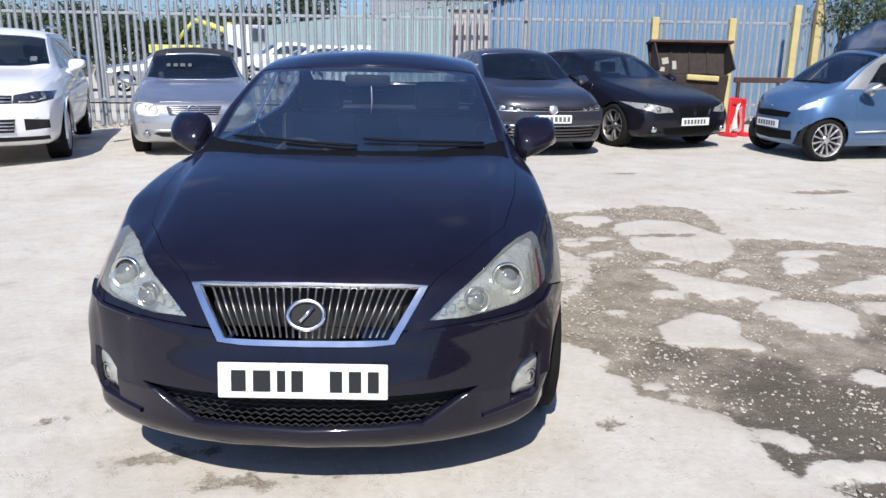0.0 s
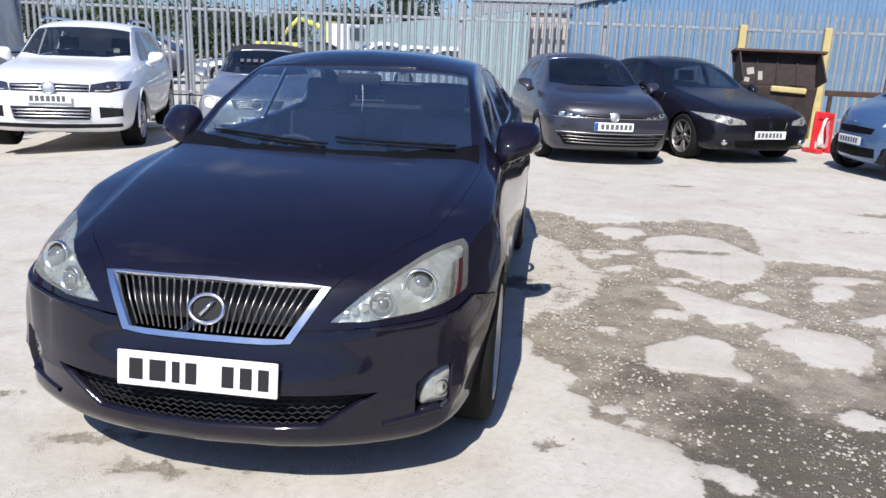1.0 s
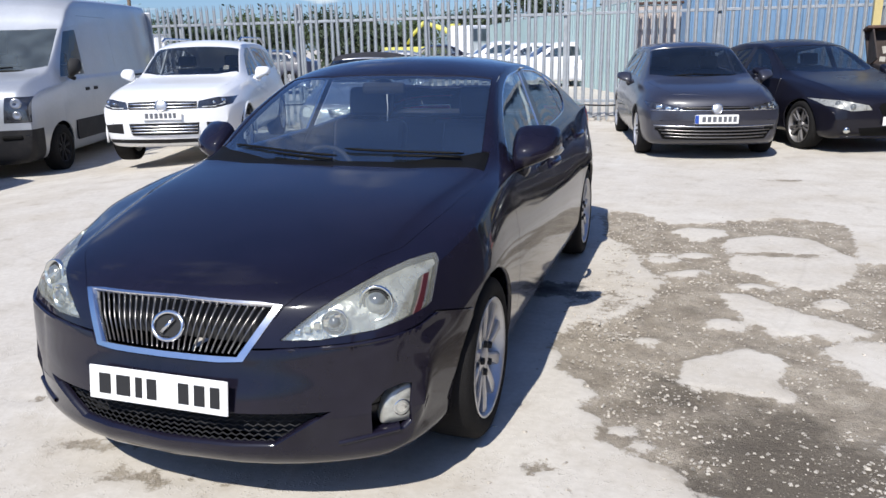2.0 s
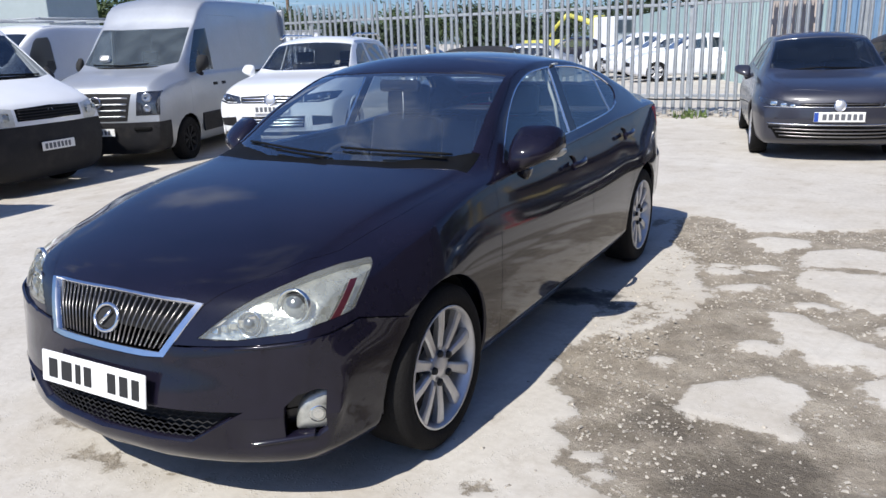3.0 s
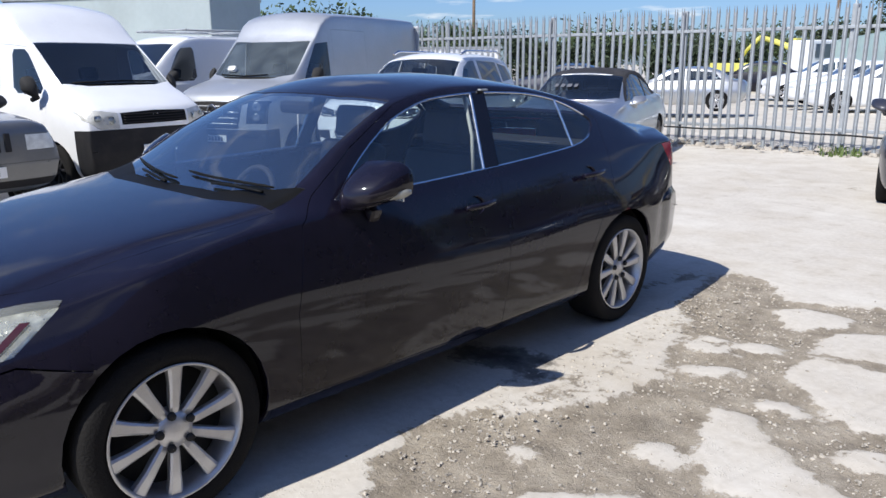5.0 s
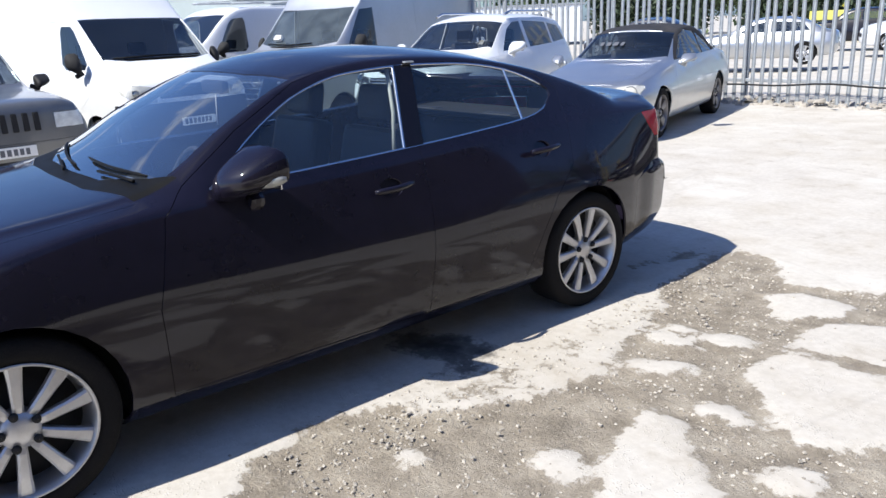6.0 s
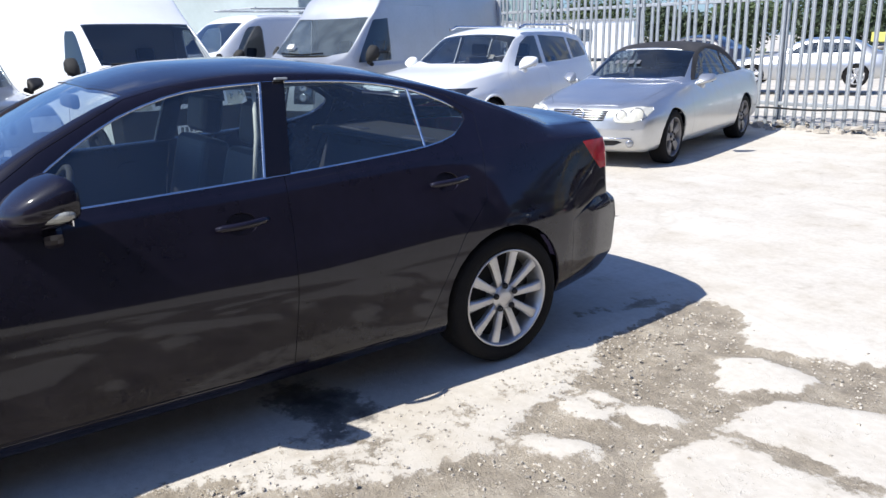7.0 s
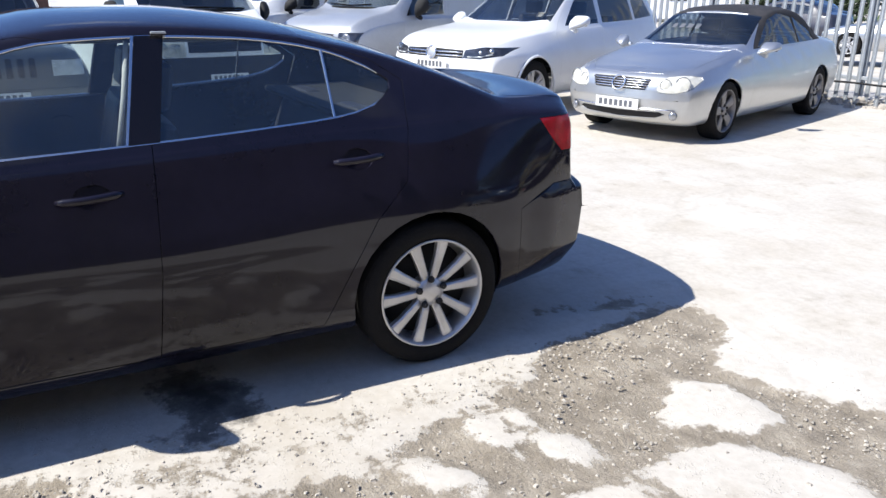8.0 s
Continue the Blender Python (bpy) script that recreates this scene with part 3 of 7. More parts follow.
def derived(length, half, top, belt, sill, roof_ratio, q=0.86, nose=0.45, tail=0.58, clear=0.18, hip=0.60, belt_in=0.87, tall=None, blunt=0.86):
    """The loft's curves for a vehicle from its centre line, belt line and a few ratios."""
    zt, zk0 = pchip(top), pchip(belt)
    tall = tall or max(z for _, z in top)
    taper = pchip([(0, blunt), (0.03 * length, blunt + 0.4 * (1 - blunt)), (0.09 * length, 0.965), (0.2 * length, 1), (0.8 * length, 1), (0.93 * length, 0.965), (length, blunt)])
    up = lambda z0, z1, z2: pchip([(0, z0), (0.004 * length, z0 + (z1 - z0) * 0.45), (0.015 * length, z0 + (z1 - z0) * 0.8), (0.05 * length, z1), (0.5 * length, z1), (0.95 * length, z1 + (z2 - z1) * 0.2), (0.99 * length, z1 + (z2 - z1) * 0.6), (length, z2)])
    zk = lambda u: np.minimum(zk0(u), zt(u) - 0.0)
    zr = lambda u: zk(u) + q * (zt(u) - zk(u))
    t = lambda u: np.clip((zt(u) - zk(u)) / (tall - belt[len(belt) // 2][1]), 0, 1)
    wk = lambda u: half * belt_in * taper(u)
    return {"zt": zt, "zk": zk, "zr": zr, "zm": up(nose, hip, tail), "zs": up(nose, sill, tail), "zb": up(nose, clear, tail),
            "wm": lambda u: half * taper(u), "wk": wk, "ws": lambda u: half * 0.93 * taper(u), "wr": lambda u: wk(u) * (0.86 - (0.86 - roof_ratio) * (3 * t(u) ** 2 - 2 * t(u) ** 3))}


def seat_bm(w=0.5):
    bm = box_bm(w, 0.5, 0.14, (0, 0, 0.30), 0.05, 3)
    box_bm(w * 0.94, 0.13, 0.62, (0, 0.27, 0.62), 0.05, 3, pose(0, 0, 0, -14), bm)
    box_bm(w * 0.55, 0.10, 0.18, (0, 0.36, 1.03), 0.04, 3, pose(0, 0, 0, -10), bm)
    return bm


def cabin(car, y_dash, y_front, y_rear, base, wide, wheel_side=-1, colour="seat"):
    """Dashboard, steering wheel and seats behind the glass."""
    part("dashboard", box_bm(wide * 2 * 0.9, 0.42, 0.30, (0, y_dash, base + 0.56), 0.08, 3), M["dark"], car)
    ring = [(0.185 * math.cos(t), 0.07 * math.sin(t), 0.17 * math.sin(t)) for t in (2 * math.pi * k / 20 for k in range(20))]
    part("steering_wheel", tube_bm(ring, 0.016, 6, closed=True), M["dark"], car, loc=pose(wheel_side * wide * 0.5, y_dash + 0.30, base + 0.66))
    s = part("front_seat", seat_bm(), M[colour], car, loc=pose(wide * 0.5, y_front, base))
    same_part("front_seat", s, car, pose(-wide * 0.5, y_front, base))
    if y_rear:
        bm = box_bm(wide * 1.8, 0.5, 0.16, (0, 0, 0.30), 0.05, 3)
        box_bm(wide * 1.7, 0.14, 0.55, (0, 0.30, 0.58), 0.05, 3, pose(0, 0, 0, -20), bm)
        for s in (-1, 1):
            box_bm(0.26, 0.10, 0.13, (s * wide * 0.45, 0.36, 0.84), 0.04, 3, None, bm)
        part("rear_seat", bm, M[colour], car, loc=pose(0, y_rear, base))


def wing_mirror(car, x, y, z, w, h, paint, strip=None):
    """Door mirrors: a shell with a rounded front, silvered glass behind and an arm to the door."""
    for s in (1, -1):
        bm = bmesh.new()
        bmesh.ops.create_uvsphere(bm, u_segments=20, v_segments=12, radius=1.0)
        for v in bm.verts:
            a, b, c = v.co
            sq = lambda q, k: math.copysign(abs(q) ** k, q)
            v.co = Vector((sq(a, .50) * w / 2, b * .175 * w / .245 if b < 0 else b * .035, sq(c, .58) * h / 2))
            out = min(1, max(0, s * v.co.x / w + .5))                      # 0 at the door, 1 at the tip
            v.co.z = v.co.z * (1 - .22 * max(0, -b)) - .055 * max(0, -b)
            v.co.y += .075 * out ** 1.5
            v.co.z *= 1 - .22 * out ** 2
            v.co.z += .018 * out
            if v.co.z < 0:
                v.co.z *= 1 - .50 * out ** 1.5
            under = min(1, max(0, -v.co.z / (h / 2)))
            v.co.x = v.co.x * (1 - .40 * under ** 1.5) - s * w * .17 * under ** 1.5
        shell = part("wing_mirror", bm, paint, car, smooth=True, loc=pose(s * x, y, z))
        part("mirror_glass", box_bm(w * .66, .005, h * .58, (0, .050, .006), .002, 1, pose(0, 0, 0, 0, 0, s * 14)), M["chrome"], shell, "silvered mirror glass")
        part("mirror_arm", box_bm(.12, .065, .06, (-s * (w / 2 - .015), .02, -h * .46), .022, 2, pose(0, 0, 0, 0, s * 24, 0)), paint, shell)
        if strip:
            pts = [(s * w * (.17 + .34 * t), -.055 + .122 * t, -.028 + .020 * t) for t in np.linspace(0, 1, 7)]
            part("side_indicator", tube_bm(pts, [.004, .011, .016, .020, .022, .019, .009], 8), strip, shell, "clear indicator lens", smooth=True)


def round_badge(car, m, r, squash=1.0):
    """A plain round badge facing -y."""
    ring = [(r * math.cos(t), 0, squash * r * math.sin(t)) for t in (2 * math.pi * k / 28 for k in range(28))]
    b = part("badge", tube_bm(ring, r * 0.13, 8, closed=True), M["chrome"], car, "plain chrome ring badge", loc=m)
    return b


def sedan_main():
    """The navy saloon that the camera goes round."""
    L, W = 4.535, 0.90
    c = {
        "zt": pchip([(0, .37), (.012, .43), (.04, .505), (.075, .585), (.11, .66), (.15, .722), (.22, .765), (.38, .82), (.8, .915), (1.15, .965), (1.30, .985), (1.40, 1.03), (1.75, 1.235), (2.05, 1.365), (2.3, 1.415), (2.65, 1.425), (3.05, 1.39), (3.4, 1.318), (3.75, 1.205), (3.92, 1.135), (4.02, 1.10), (4.2, 1.086), (4.36, 1.094), (4.42, 1.088), (4.452, 1.03), (4.464, .85), (4.472, .742), (4.503, .712), (4.522, .695), (4.535, .56)]),
        "zr": pchip([(0, .37), (.012, .428), (.04, .50), (.075, .578), (.11, .65), (.15, .71), (.22, .75), (.38, .803), (.8, .897), (1.3, .965), (1.45, 1.0), (1.75, 1.165), (2.1, 1.31), (2.5, 1.362), (2.9, 1.347), (3.3, 1.285), (3.65, 1.19), (3.92, 1.10), (4.05, 1.065), (4.36, 1.058), (4.42, 1.048), (4.452, .99), (4.464, .82), (4.472, .728), (4.503, .702), (4.522, .685), (4.535, .56)]),
        "wr": pchip([(0, .60), (.4, .60), (1.3, .69), (1.5, .695), (2.1, .60), (2.6, .578), (3.1, .59), (3.6, .645), (3.95, .69), (4.535, .62)]),
        "zk": pchip([(0, .37), (.012, .425), (.04, .49), (.075, .56), (.11, .62), (.15, .67), (.3, .742), (.56, .79), (.84, .85), (1.3, .915), (1.9, .94), (2.6, .965), (3.3, 1.0), (3.9, 1.01), (4.36, 1.0), (4.42, .985), (4.452, .93), (4.464, .78), (4.472, .712), (4.503, .690), (4.522, .672), (4.535, .56)]),
        "wk": pchip([(0, .72), (.3, .74), (.56, .785), (.84, .825), (1.3, .81), (1.9, .785), (2.6, .77), (3.3, .775), (3.9, .77), (4.3, .765), (4.535, .73)]),
        "zm": pchip([(0, .37), (.03, .42), (.1, .50), (.3, .56), (.84, .62), (2.5, .62), (3.57, .68), (4.2, .65), (4.5, .61), (4.535, .56)]),
        "wm": pchip([(0, .80), (.2, .83), (.5, .875), (.84, .898), (1.3, .885), (2.5, .88), (3.2, .885), (3.57, .90), (4.0, .872), (4.25, .822), (4.4, .785), (4.535, .745)]),
        "zs": pchip([(0, .37), (.012, .29), (.04, .215), (.15, .19), (.5, .205), (.84, .205), (2, .195), (3.57, .22), (4.2, .265), (4.44, .285), (4.505, .33), (4.527, .43), (4.535, .56)]),
        "ws": pchip([(0, .70), (.1, .74), (.4, .80), (.84, .85), (2, .84), (3.57, .86), (4.0, .835), (4.25, .795), (4.535, .73)]),
        "zb": pchip([(0, .37), (.015, .28), (.05, .20), (.18, .16), (2, .17), (4.2, .22), (4.42, .25), (4.50, .31), (4.527, .43), (4.535, .56)]),
    }
    car = thing("saloon_car", pose(-0.42, 2.0, 0), "dark navy four-door saloon with alloy wheels on worn concrete", "car")
    bm = body_shell(c, L, 120, 3, 0.34, 0.24, W, 0.06)
    ly = bm.faces.layers.int.new("panel")
    hf, hr, hz, arch = 0.84, 3.57, 0.322, 0.345
    out = lambda p, n: p.x > 0.55
    flank = lambda p, n: p.x > 0.3 and n.x > 0.25
    nose = lambda p, n: p.y < 1.0 and n.y < 0.2
    upper = lambda p, n: n.z > 0.12
    carve(bm, ly, 1, "side", [(-.2, .05), (.62, .05), (.60, .60), (.42, .645), (.2, .60), (-.2, .545)], lambda p, n: p.y < 0.9)
    carve(bm, ly, 2, "side", [(4.02, .1), (4.8, .1), (4.8, .70), (4.2, .70), (4.0, .62)], lambda p, n: p.y > 3.7)
    carve(bm, ly, 3, "top", [(-.05, .105), (.36, .15), (.52, .33), (.64, .55), (.70, .85), (.725, 1.1), (.735, 1.33), (.4, 1.25), (-.05, 1.235)], lambda p, n: n.z > 0.35 and p.y < 1.5 and p.z > .6)
    carve(bm, ly, 4, "side", [(1.33, .27), (2.50, .26), (2.53, .55), (2.56, 1.0), (2.56, 1.365), (2.3, 1.36), (2.05, 1.30), (1.75, 1.15), (1.50, .985), (1.40, .90), (1.32, .6)], flank)
    carve(bm, ly, 5, "side", [(2.50, .26), (3.10, .265), (3.20, .45), (3.32, .66), (3.46, .80), (3.50, 1.0), (3.52, 1.16), (3.40, 1.24), (3.1, 1.33), (2.85, 1.355), (2.56, 1.365), (2.56, 1.0), (2.53, .55)], flank)
    carve(bm, ly, 6, "side", [(1.2, .15), (3.2, .15), (3.2, .258), (1.2, .262)], out)
    carve(bm, ly, 7, "top", [(-.05, 3.87), (.45, 3.84), (.63, 3.78), (.64, 4.3), (.60, 4.7), (-.05, 4.7)], lambda p, n: p.y > 3.7 and p.z > .78)
    carve(bm, ly, 8, "top", [(-.05, 2.0), (.3, 2.01), (.555, 2.07), (.60, 2.3), (.60, 3.0), (.555, 3.13), (.3, 3.08), (-.05, 3.07)], lambda p, n: n.z > 0.5 and p.z > 1.2)
    # glass
    arc = pchip([(1.58, .950), (1.70, 1.048), (1.85, 1.152), (2.07, 1.262), (2.30, 1.318), (2.60, 1.332), (2.9, 1.323), (3.05, 1.308), (3.21, 1.278), (3.38, 1.213), (3.44, 1.178), (3.468, 1.150)])
    sill = pchip([(1.58, .966), (2.56, 1.0), (3.0, 1.027), (3.24, 1.048), (3.36, 1.074), (3.43, 1.110), (3.468, 1.150)])
    grow = lambda u, g: [(k, float(sill(k)) - g) for k in u] + [(k, float(arc(k)) + g) for k in u[::-1]]
    carve(bm, ly, 20, "side", [(1.585, .962)] + grow(np.linspace(1.61, 3.46, 24), .0055) + [(1.59, .970)], flank)
    carve(bm, ly, 21, "side", grow(np.linspace(1.622, 2.56, 14), -.0005), flank)
    carve(bm, ly, 22, "side", grow(np.linspace(2.56, 3.210, 10), -.0005), flank)
    carve(bm, ly, 23, "side", grow(np.linspace(3.217, 3.458, 8), -.0005), flank)
    carve(bm, ly, 20, "side", [(2.478, .985), (2.487, .985), (2.560, 1.340), (2.551, 1.340)], flank, {21})
    carve(bm, ly, 19, "side", [(2.487, .994), (2.588, .998), (2.655, 1.336), (2.560, 1.336)], flank)
    carve(bm, ly, 24, "top", [(-.05, 1.27), (.35, 1.285), (.60, 1.39), (.668, 1.47), (.565, 2.06), (.3, 1.99), (-.05, 1.975)], upper)
    carve(bm, ly, 26, "top", [(-.05, 1.238), (.4, 1.253), (.715, 1.335), (.70, 1.50), (.60, 1.425), (.35, 1.325), (-.05, 1.308)], lambda p, n: n.z > .3 and p.z > .8 and p.y < 1.6, {0, 3, 24})
    carve(bm, ly, 25, "top", [(-.05, 3.10), (.30, 3.11), (.535, 3.16), (.575, 3.66), (.35, 3.78), (-.05, 3.80)], upper)
    carve(bm, ly, 38, "side", circle(2.355, .848, .058, 18, .66), flank, {4})
    carve(bm, ly, 39, "side", circle(3.272, .893, .058, 18, .66), flank, {5})
    # lamps, grille and openings
    carve(bm, ly, 30, "front", [(.385, .612), (.50, .611), (.66, .632), (.775, .668), (.815, .72), (.775, .795), (.73, .797), (.68, .791), (.63, .776), (.58, .754), (.53, .727), (.48, .694), (.43, .652)], nose)
    carve(bm, ly, 0, "side", [(.625, .83), (.95, .83), (.95, .56), (.28, .56), (.35, .62)], lambda p, n: p.x > .5, {30})
    carve(bm, ly, 35, "side", [(.459, .755), (.484, .755), (.294, .61), (.269, .61)], lambda p, n: p.x > .5, {30})
    carve(bm, ly, 31, "front", [(-.05, .543), (.20, .543), (.276, .548), (.376, .709), (.30, .716), (-.05, .722)], lambda p, n: p.y < .4 and n.y < 0.2)
    carve(bm, ly, 32, "front", [(-.05, .560), (.256, .560), (.351, .7085), (-.05, .7165)], lambda p, n: p.y < .4 and n.y < 0.2)
    carve(bm, ly, 33, "front", [(-.05, .272), (.37, .280), (.47, .345), (.545, .392), (-.05, .400)], lambda p, n: p.y < .4 and n.y < 0.1)
    carve(bm, ly, 34, "front", [(.652, .300), (.665, .290), (.735, .294), (.756, .312), (.760, .448), (.738, .454), (.69, .440), (.655, .402)], lambda p, n: p.y < .5 and n.y < 0.1)
    carve(bm, ly, 36, "side", [(4.13, .985), (4.60, 1.0), (4.60, .835), (4.25, .84), (4.19, .90)], lambda p, n: p.x > .42 and p.y > 4.0)
    for hub in (hf, hr):
        carve(bm, ly, 99, "side", circle(hub, hz, arch, 30), out)
    gap, deep = 0.0015, 0.018
    P = M["navy"]
    made = build_panels(bm, ly, {
        0: ("body", P, "both", gap, 0.02, "", 0), 1: ("front_bumper", P, "both", 0.0008, 0.03, "", 0), 2: ("rear_bumper", P, "both", gap, 0.03, "", 0), 3: ("bonnet", P, "both", 0.0009, 0.03, "", 0),
        4: ("front_door", P, "pair", gap, deep, "", 0), 5: ("rear_door", P, "pair", gap, deep, "", 0), 6: ("sill", P, "pair", gap, deep, "", 0), 7: ("boot_lid", P, "both", 0.003, deep, "", 0), 8: ("roof", P, "both", 0.001, deep, "", 0),
        19: ("door_pillar", M["pillar"], "pair", 0, 0, "gloss black pillar cover", 0), 20: ("window_trim", M["chrome"], "pair", 0, 0.012, "thin bright window trim", 0),
        21: ("front_side_window", M["tint"], "pair", 0, 0, "tinted glass", 0.006), 22: ("rear_side_window", M["tint"], "pair", 0, 0, "tinted glass", 0.006), 23: ("quarter_window", M["tint"], "pair", 0, 0, "tinted glass", 0.006),
        24: ("windscreen", M["screen"], "both", 0, 0, "clear laminated glass", 0.004), 26: ("cowl", M["wiper_black"], "both", 0.001, 0.01, "black plastic cowl below the windscreen", 0.004), 25: ("rear_window", M["tint"], "both", 0, 0, "tinted glass", 0.004),
        30: ("headlight", M["lens"], "pair", 0.001, 0, "clear hazy headlight cover", -0.001), 31: ("grille_frame", M["chrome"], "both", 0, 0.04, "chrome grille surround", -0.004),
        34: ("fog_recess", M["pillar"], "pair", 0, 0, "dark recess for the fog light", 0.062), 35: ("side_marker", M["amber"], "pair", 0, 0.01, "dark red side reflector", -0.001), 38: ("handle_cup", P, "pair", -0.004, 0, "dark hollow behind the handle", 0.012), 39: ("handle_cup", P, "pair", -0.004, 0, "dark hollow behind the handle", 0.012), 36: ("tail_light", M["red_lens"], "pair", 0.001, 0.02, "red tail light", -0.002)}, car)
    bm.free()
    # the front bumper stands proud in a crisp ledge below the lamps, the rear one below the boot
    ledge = pchip([(-.05, .545), (.2, .585), (.42, .640), (.60, .60), (.8, .60)])
    for o, swell in ((made[1][0], lambda p: .011 * math.exp(-max(0.0, float(ledge(p.y)) - p.z) / .030) + .010 * math.exp(-((p.z - .245) / .028) ** 2) * (p.y < .5)),
                     (made[2][0], lambda p: .028 * smooth01((.70 - p.z) / .05) * smooth01((p.z - .30) / .10) * smooth01((p.y - 4.03) / .16))):
        for v in o.data.vertices:
            p = v.co
            away = Vector((p.x * (.9 if p.y < 2 else .25), -1.4 * max(0.0, .62 - p.y) + 1.6 * max(0.0, p.y - 3.95), 0)).normalized()
            v.co += away * float(swell(p))
    # the rounded edge of that ledge
    rim = {}
    for v in made[1][0].data.vertices:
        k = round(abs(v.co.x) / .025)
        if 13 <= k <= 33 and v.co.x > 0 and v.co.y < .62 and (k not in rim or v.co.z > rim[k].z):
            rim[k] = v.co.copy()
    line = [rim[k] for k in sorted(rim)]
    line = [(a + b + c) / 3 for a, b, c in zip(line, line[1:], line[2:])]
    for s in (1, -1):
        part("bumper_ridge", tube_bm([(s * p.x, p.y + .002, p.z - .004) for p in line], [.002] + [.0075] * (len(line) - 2) + [.002], 8), P, car, "rounded ledge below the headlight", smooth=True)
    # fog lights: an upright leaf of clear plastic over a sloping ledge
    for s in (1, -1):
        leaf = round_poly([(.002, .322), (.012, .308), (.105, .308), (.120, .322), (.126, .432), (.112, .441), (.06, .430), (.016, .392)], 2)
        bm = bmesh.new()
        mid = Vector((sum(a for a, _ in leaf) / len(leaf), sum(b for _, b in leaf) / len(leaf)))
        spot = lambda a, z, d: Vector((s * (.658 + .775 * a + .63 * d), .232 + .63 * a - .775 * d, z))
        rings = [[bm.verts.new(spot(mid.x + (a - mid.x) * k, mid.y + (z - mid.y) * k, d)) for a, z in leaf] for k, d in ((1.0, -.05), (1.0, .0), (.94, .007), (.6, .014))]
        for r0, r1 in zip(rings, rings[1:]):
            for k in range(len(leaf)):
                bm.faces.new((r0[k], r0[(k + 1) % len(leaf)], r1[(k + 1) % len(leaf)], r1[k]))
        bm.faces.new(rings[-1])
        bmesh.ops.recalc_face_normals(bm, faces=bm.faces)
        lamp = part("fog_light", bm, M["fog_glass"], car, "clear upright fog light", smooth=True)
        at = spot(.075, .362, .012)
        part("fog_bulb", lathe_bm([(.030, .004), (.028, -.003), (.020, -.001), (.010, -.004), (.0005, -.005)], 18, "y"), M["lamp_chrome"], lamp, "round bright bulb ring", smooth=True, loc=pose(*at, 0, 0, s * 39))
        edge = [(x, .014 + .39 * (x / .9) ** 2.4, .276 + .03 * (x - .56) / .24) for x in np.linspace(.560, .725, 9)]
        bm = bmesh.new()
        rows = [[bm.verts.new((s * (x + dx), y + dy, z + dz)) for x, y, z in edge] for dx, dy, dz in ((-.006, .010, -.012), (.002, -.006, -.004), (.004, -.010, .002), (.003, -.008, .008), (.0, -.001, .012), (-.010, .014, .015), (-.030, .052, .016), (-.030, .052, -.02))]
        for r0, r1 in zip(rows, rows[1:]):
            for k in range(8):
                bm.faces.new((r0[k], r0[k + 1], r1[k + 1], r1[k]))
        bmesh.ops.recalc_face_normals(bm, faces=bm.faces)
        part("fog_ledge", bm, P, car, "glossy ledge below the fog light", smooth=True)
    glassy = [o for k in (21, 22, 23, 24, 25, 30) for o in made.get(k, [])]
    for o in glassy:
        o.visible_shadow = False
    for o in made.get(30, []):
        s = 1 if o.data.vertices[0].co.x > 0 else -1
        lamp_bowl(o, s)
    # grille: dark back, upright bars, lower mesh
    part("grille_back", box_bm(0.66, 0.02, 0.22, (0, 0.24, 0.65), 0.005, 1), M["dark"], car)
    n = 25
    for k in range(n):
        t = (k + 0.5) / n * 2 - 1
        top, low = Vector((t * .328, .144 + .035 * abs(t) ** 2.2, .708)), Vector((t * .246, .078 + .018 * abs(t) ** 2.2, .564))
        mid = (top + low) / 2 + Vector((0, -.008, 0))
        part("grille_bar", tube_bm([low, mid, top], 0.0036, 6), M["gunmetal"], car)
    part("bumper_mesh_back", box_bm(1.06, 0.02, 0.15, (0, 0.15, 0.34), 0.004, 1), M["dark"], car)
    for r in range(6):
        z = 0.286 + r * 0.017
        pts = [(x, 0.040 + 0.085 * (abs(x) / .47) ** 2.2, z + 0.0045 * (1 if k % 2 else -1)) for k, x in enumerate(np.linspace(-.375 - r * .022, .375 + r * .022, 56))]
        part("bumper_mesh_wire", tube_bm(pts, 0.0032, 4), M["plastic"], car)
    badge = round_badge(car, pose(0, 0.094, 0.634, -24, 0, 0), 0.056, 0.80)
    part("badge_mark", tube_bm([(.022, -.004, .026), (-.018, -.004, -.022)], 0.007, 6), M["chrome"], badge)
    part("badge_back", box_bm(0.10, 0.01, 0.075, (0, 0.008, 0), 0.004, 1), M["dark"], badge)
    number_plate(car, pose(0, 0.006, 0.452, -8), (.105, .125, .06, .085, -.0001, .09, .09, .08))
    # wheels and arches
    add_wheels(car, (0.314, 0.228, 0.225, 5, 0.30, 0.042, M["alloy"]), [(0.765, hf), (-0.765, hf), (0.765, hr), (-0.765, hr)])
    liner(car, [(hf, hz), (hr, hz)], 0.358, 0.50, 0.80)
    # mirrors, handles, wipers
    wing_mirror(car, 0.870, 1.72, 1.006, 0.218, 0.205, P, M["fog_glass"])
    for s in (1, -1):
        for y, z in ((2.345, .850), (3.262, .895)):
            pts = [(s * (.850 + .022 * math.sin(math.pi * k / 8)), y + .20 * (k / 8 - .5), z + .012 * (k / 8)) for k in range(9)]
            part("door_handle", tube_bm(pts, [.010] + [.014] * 7 + [.010], 8), P, car)
    skin = lambda x, u: float(c["zt"](u) - (c["zt"](u) - c["zr"](u)) * (x / float(c["wr"](u))) ** 2)
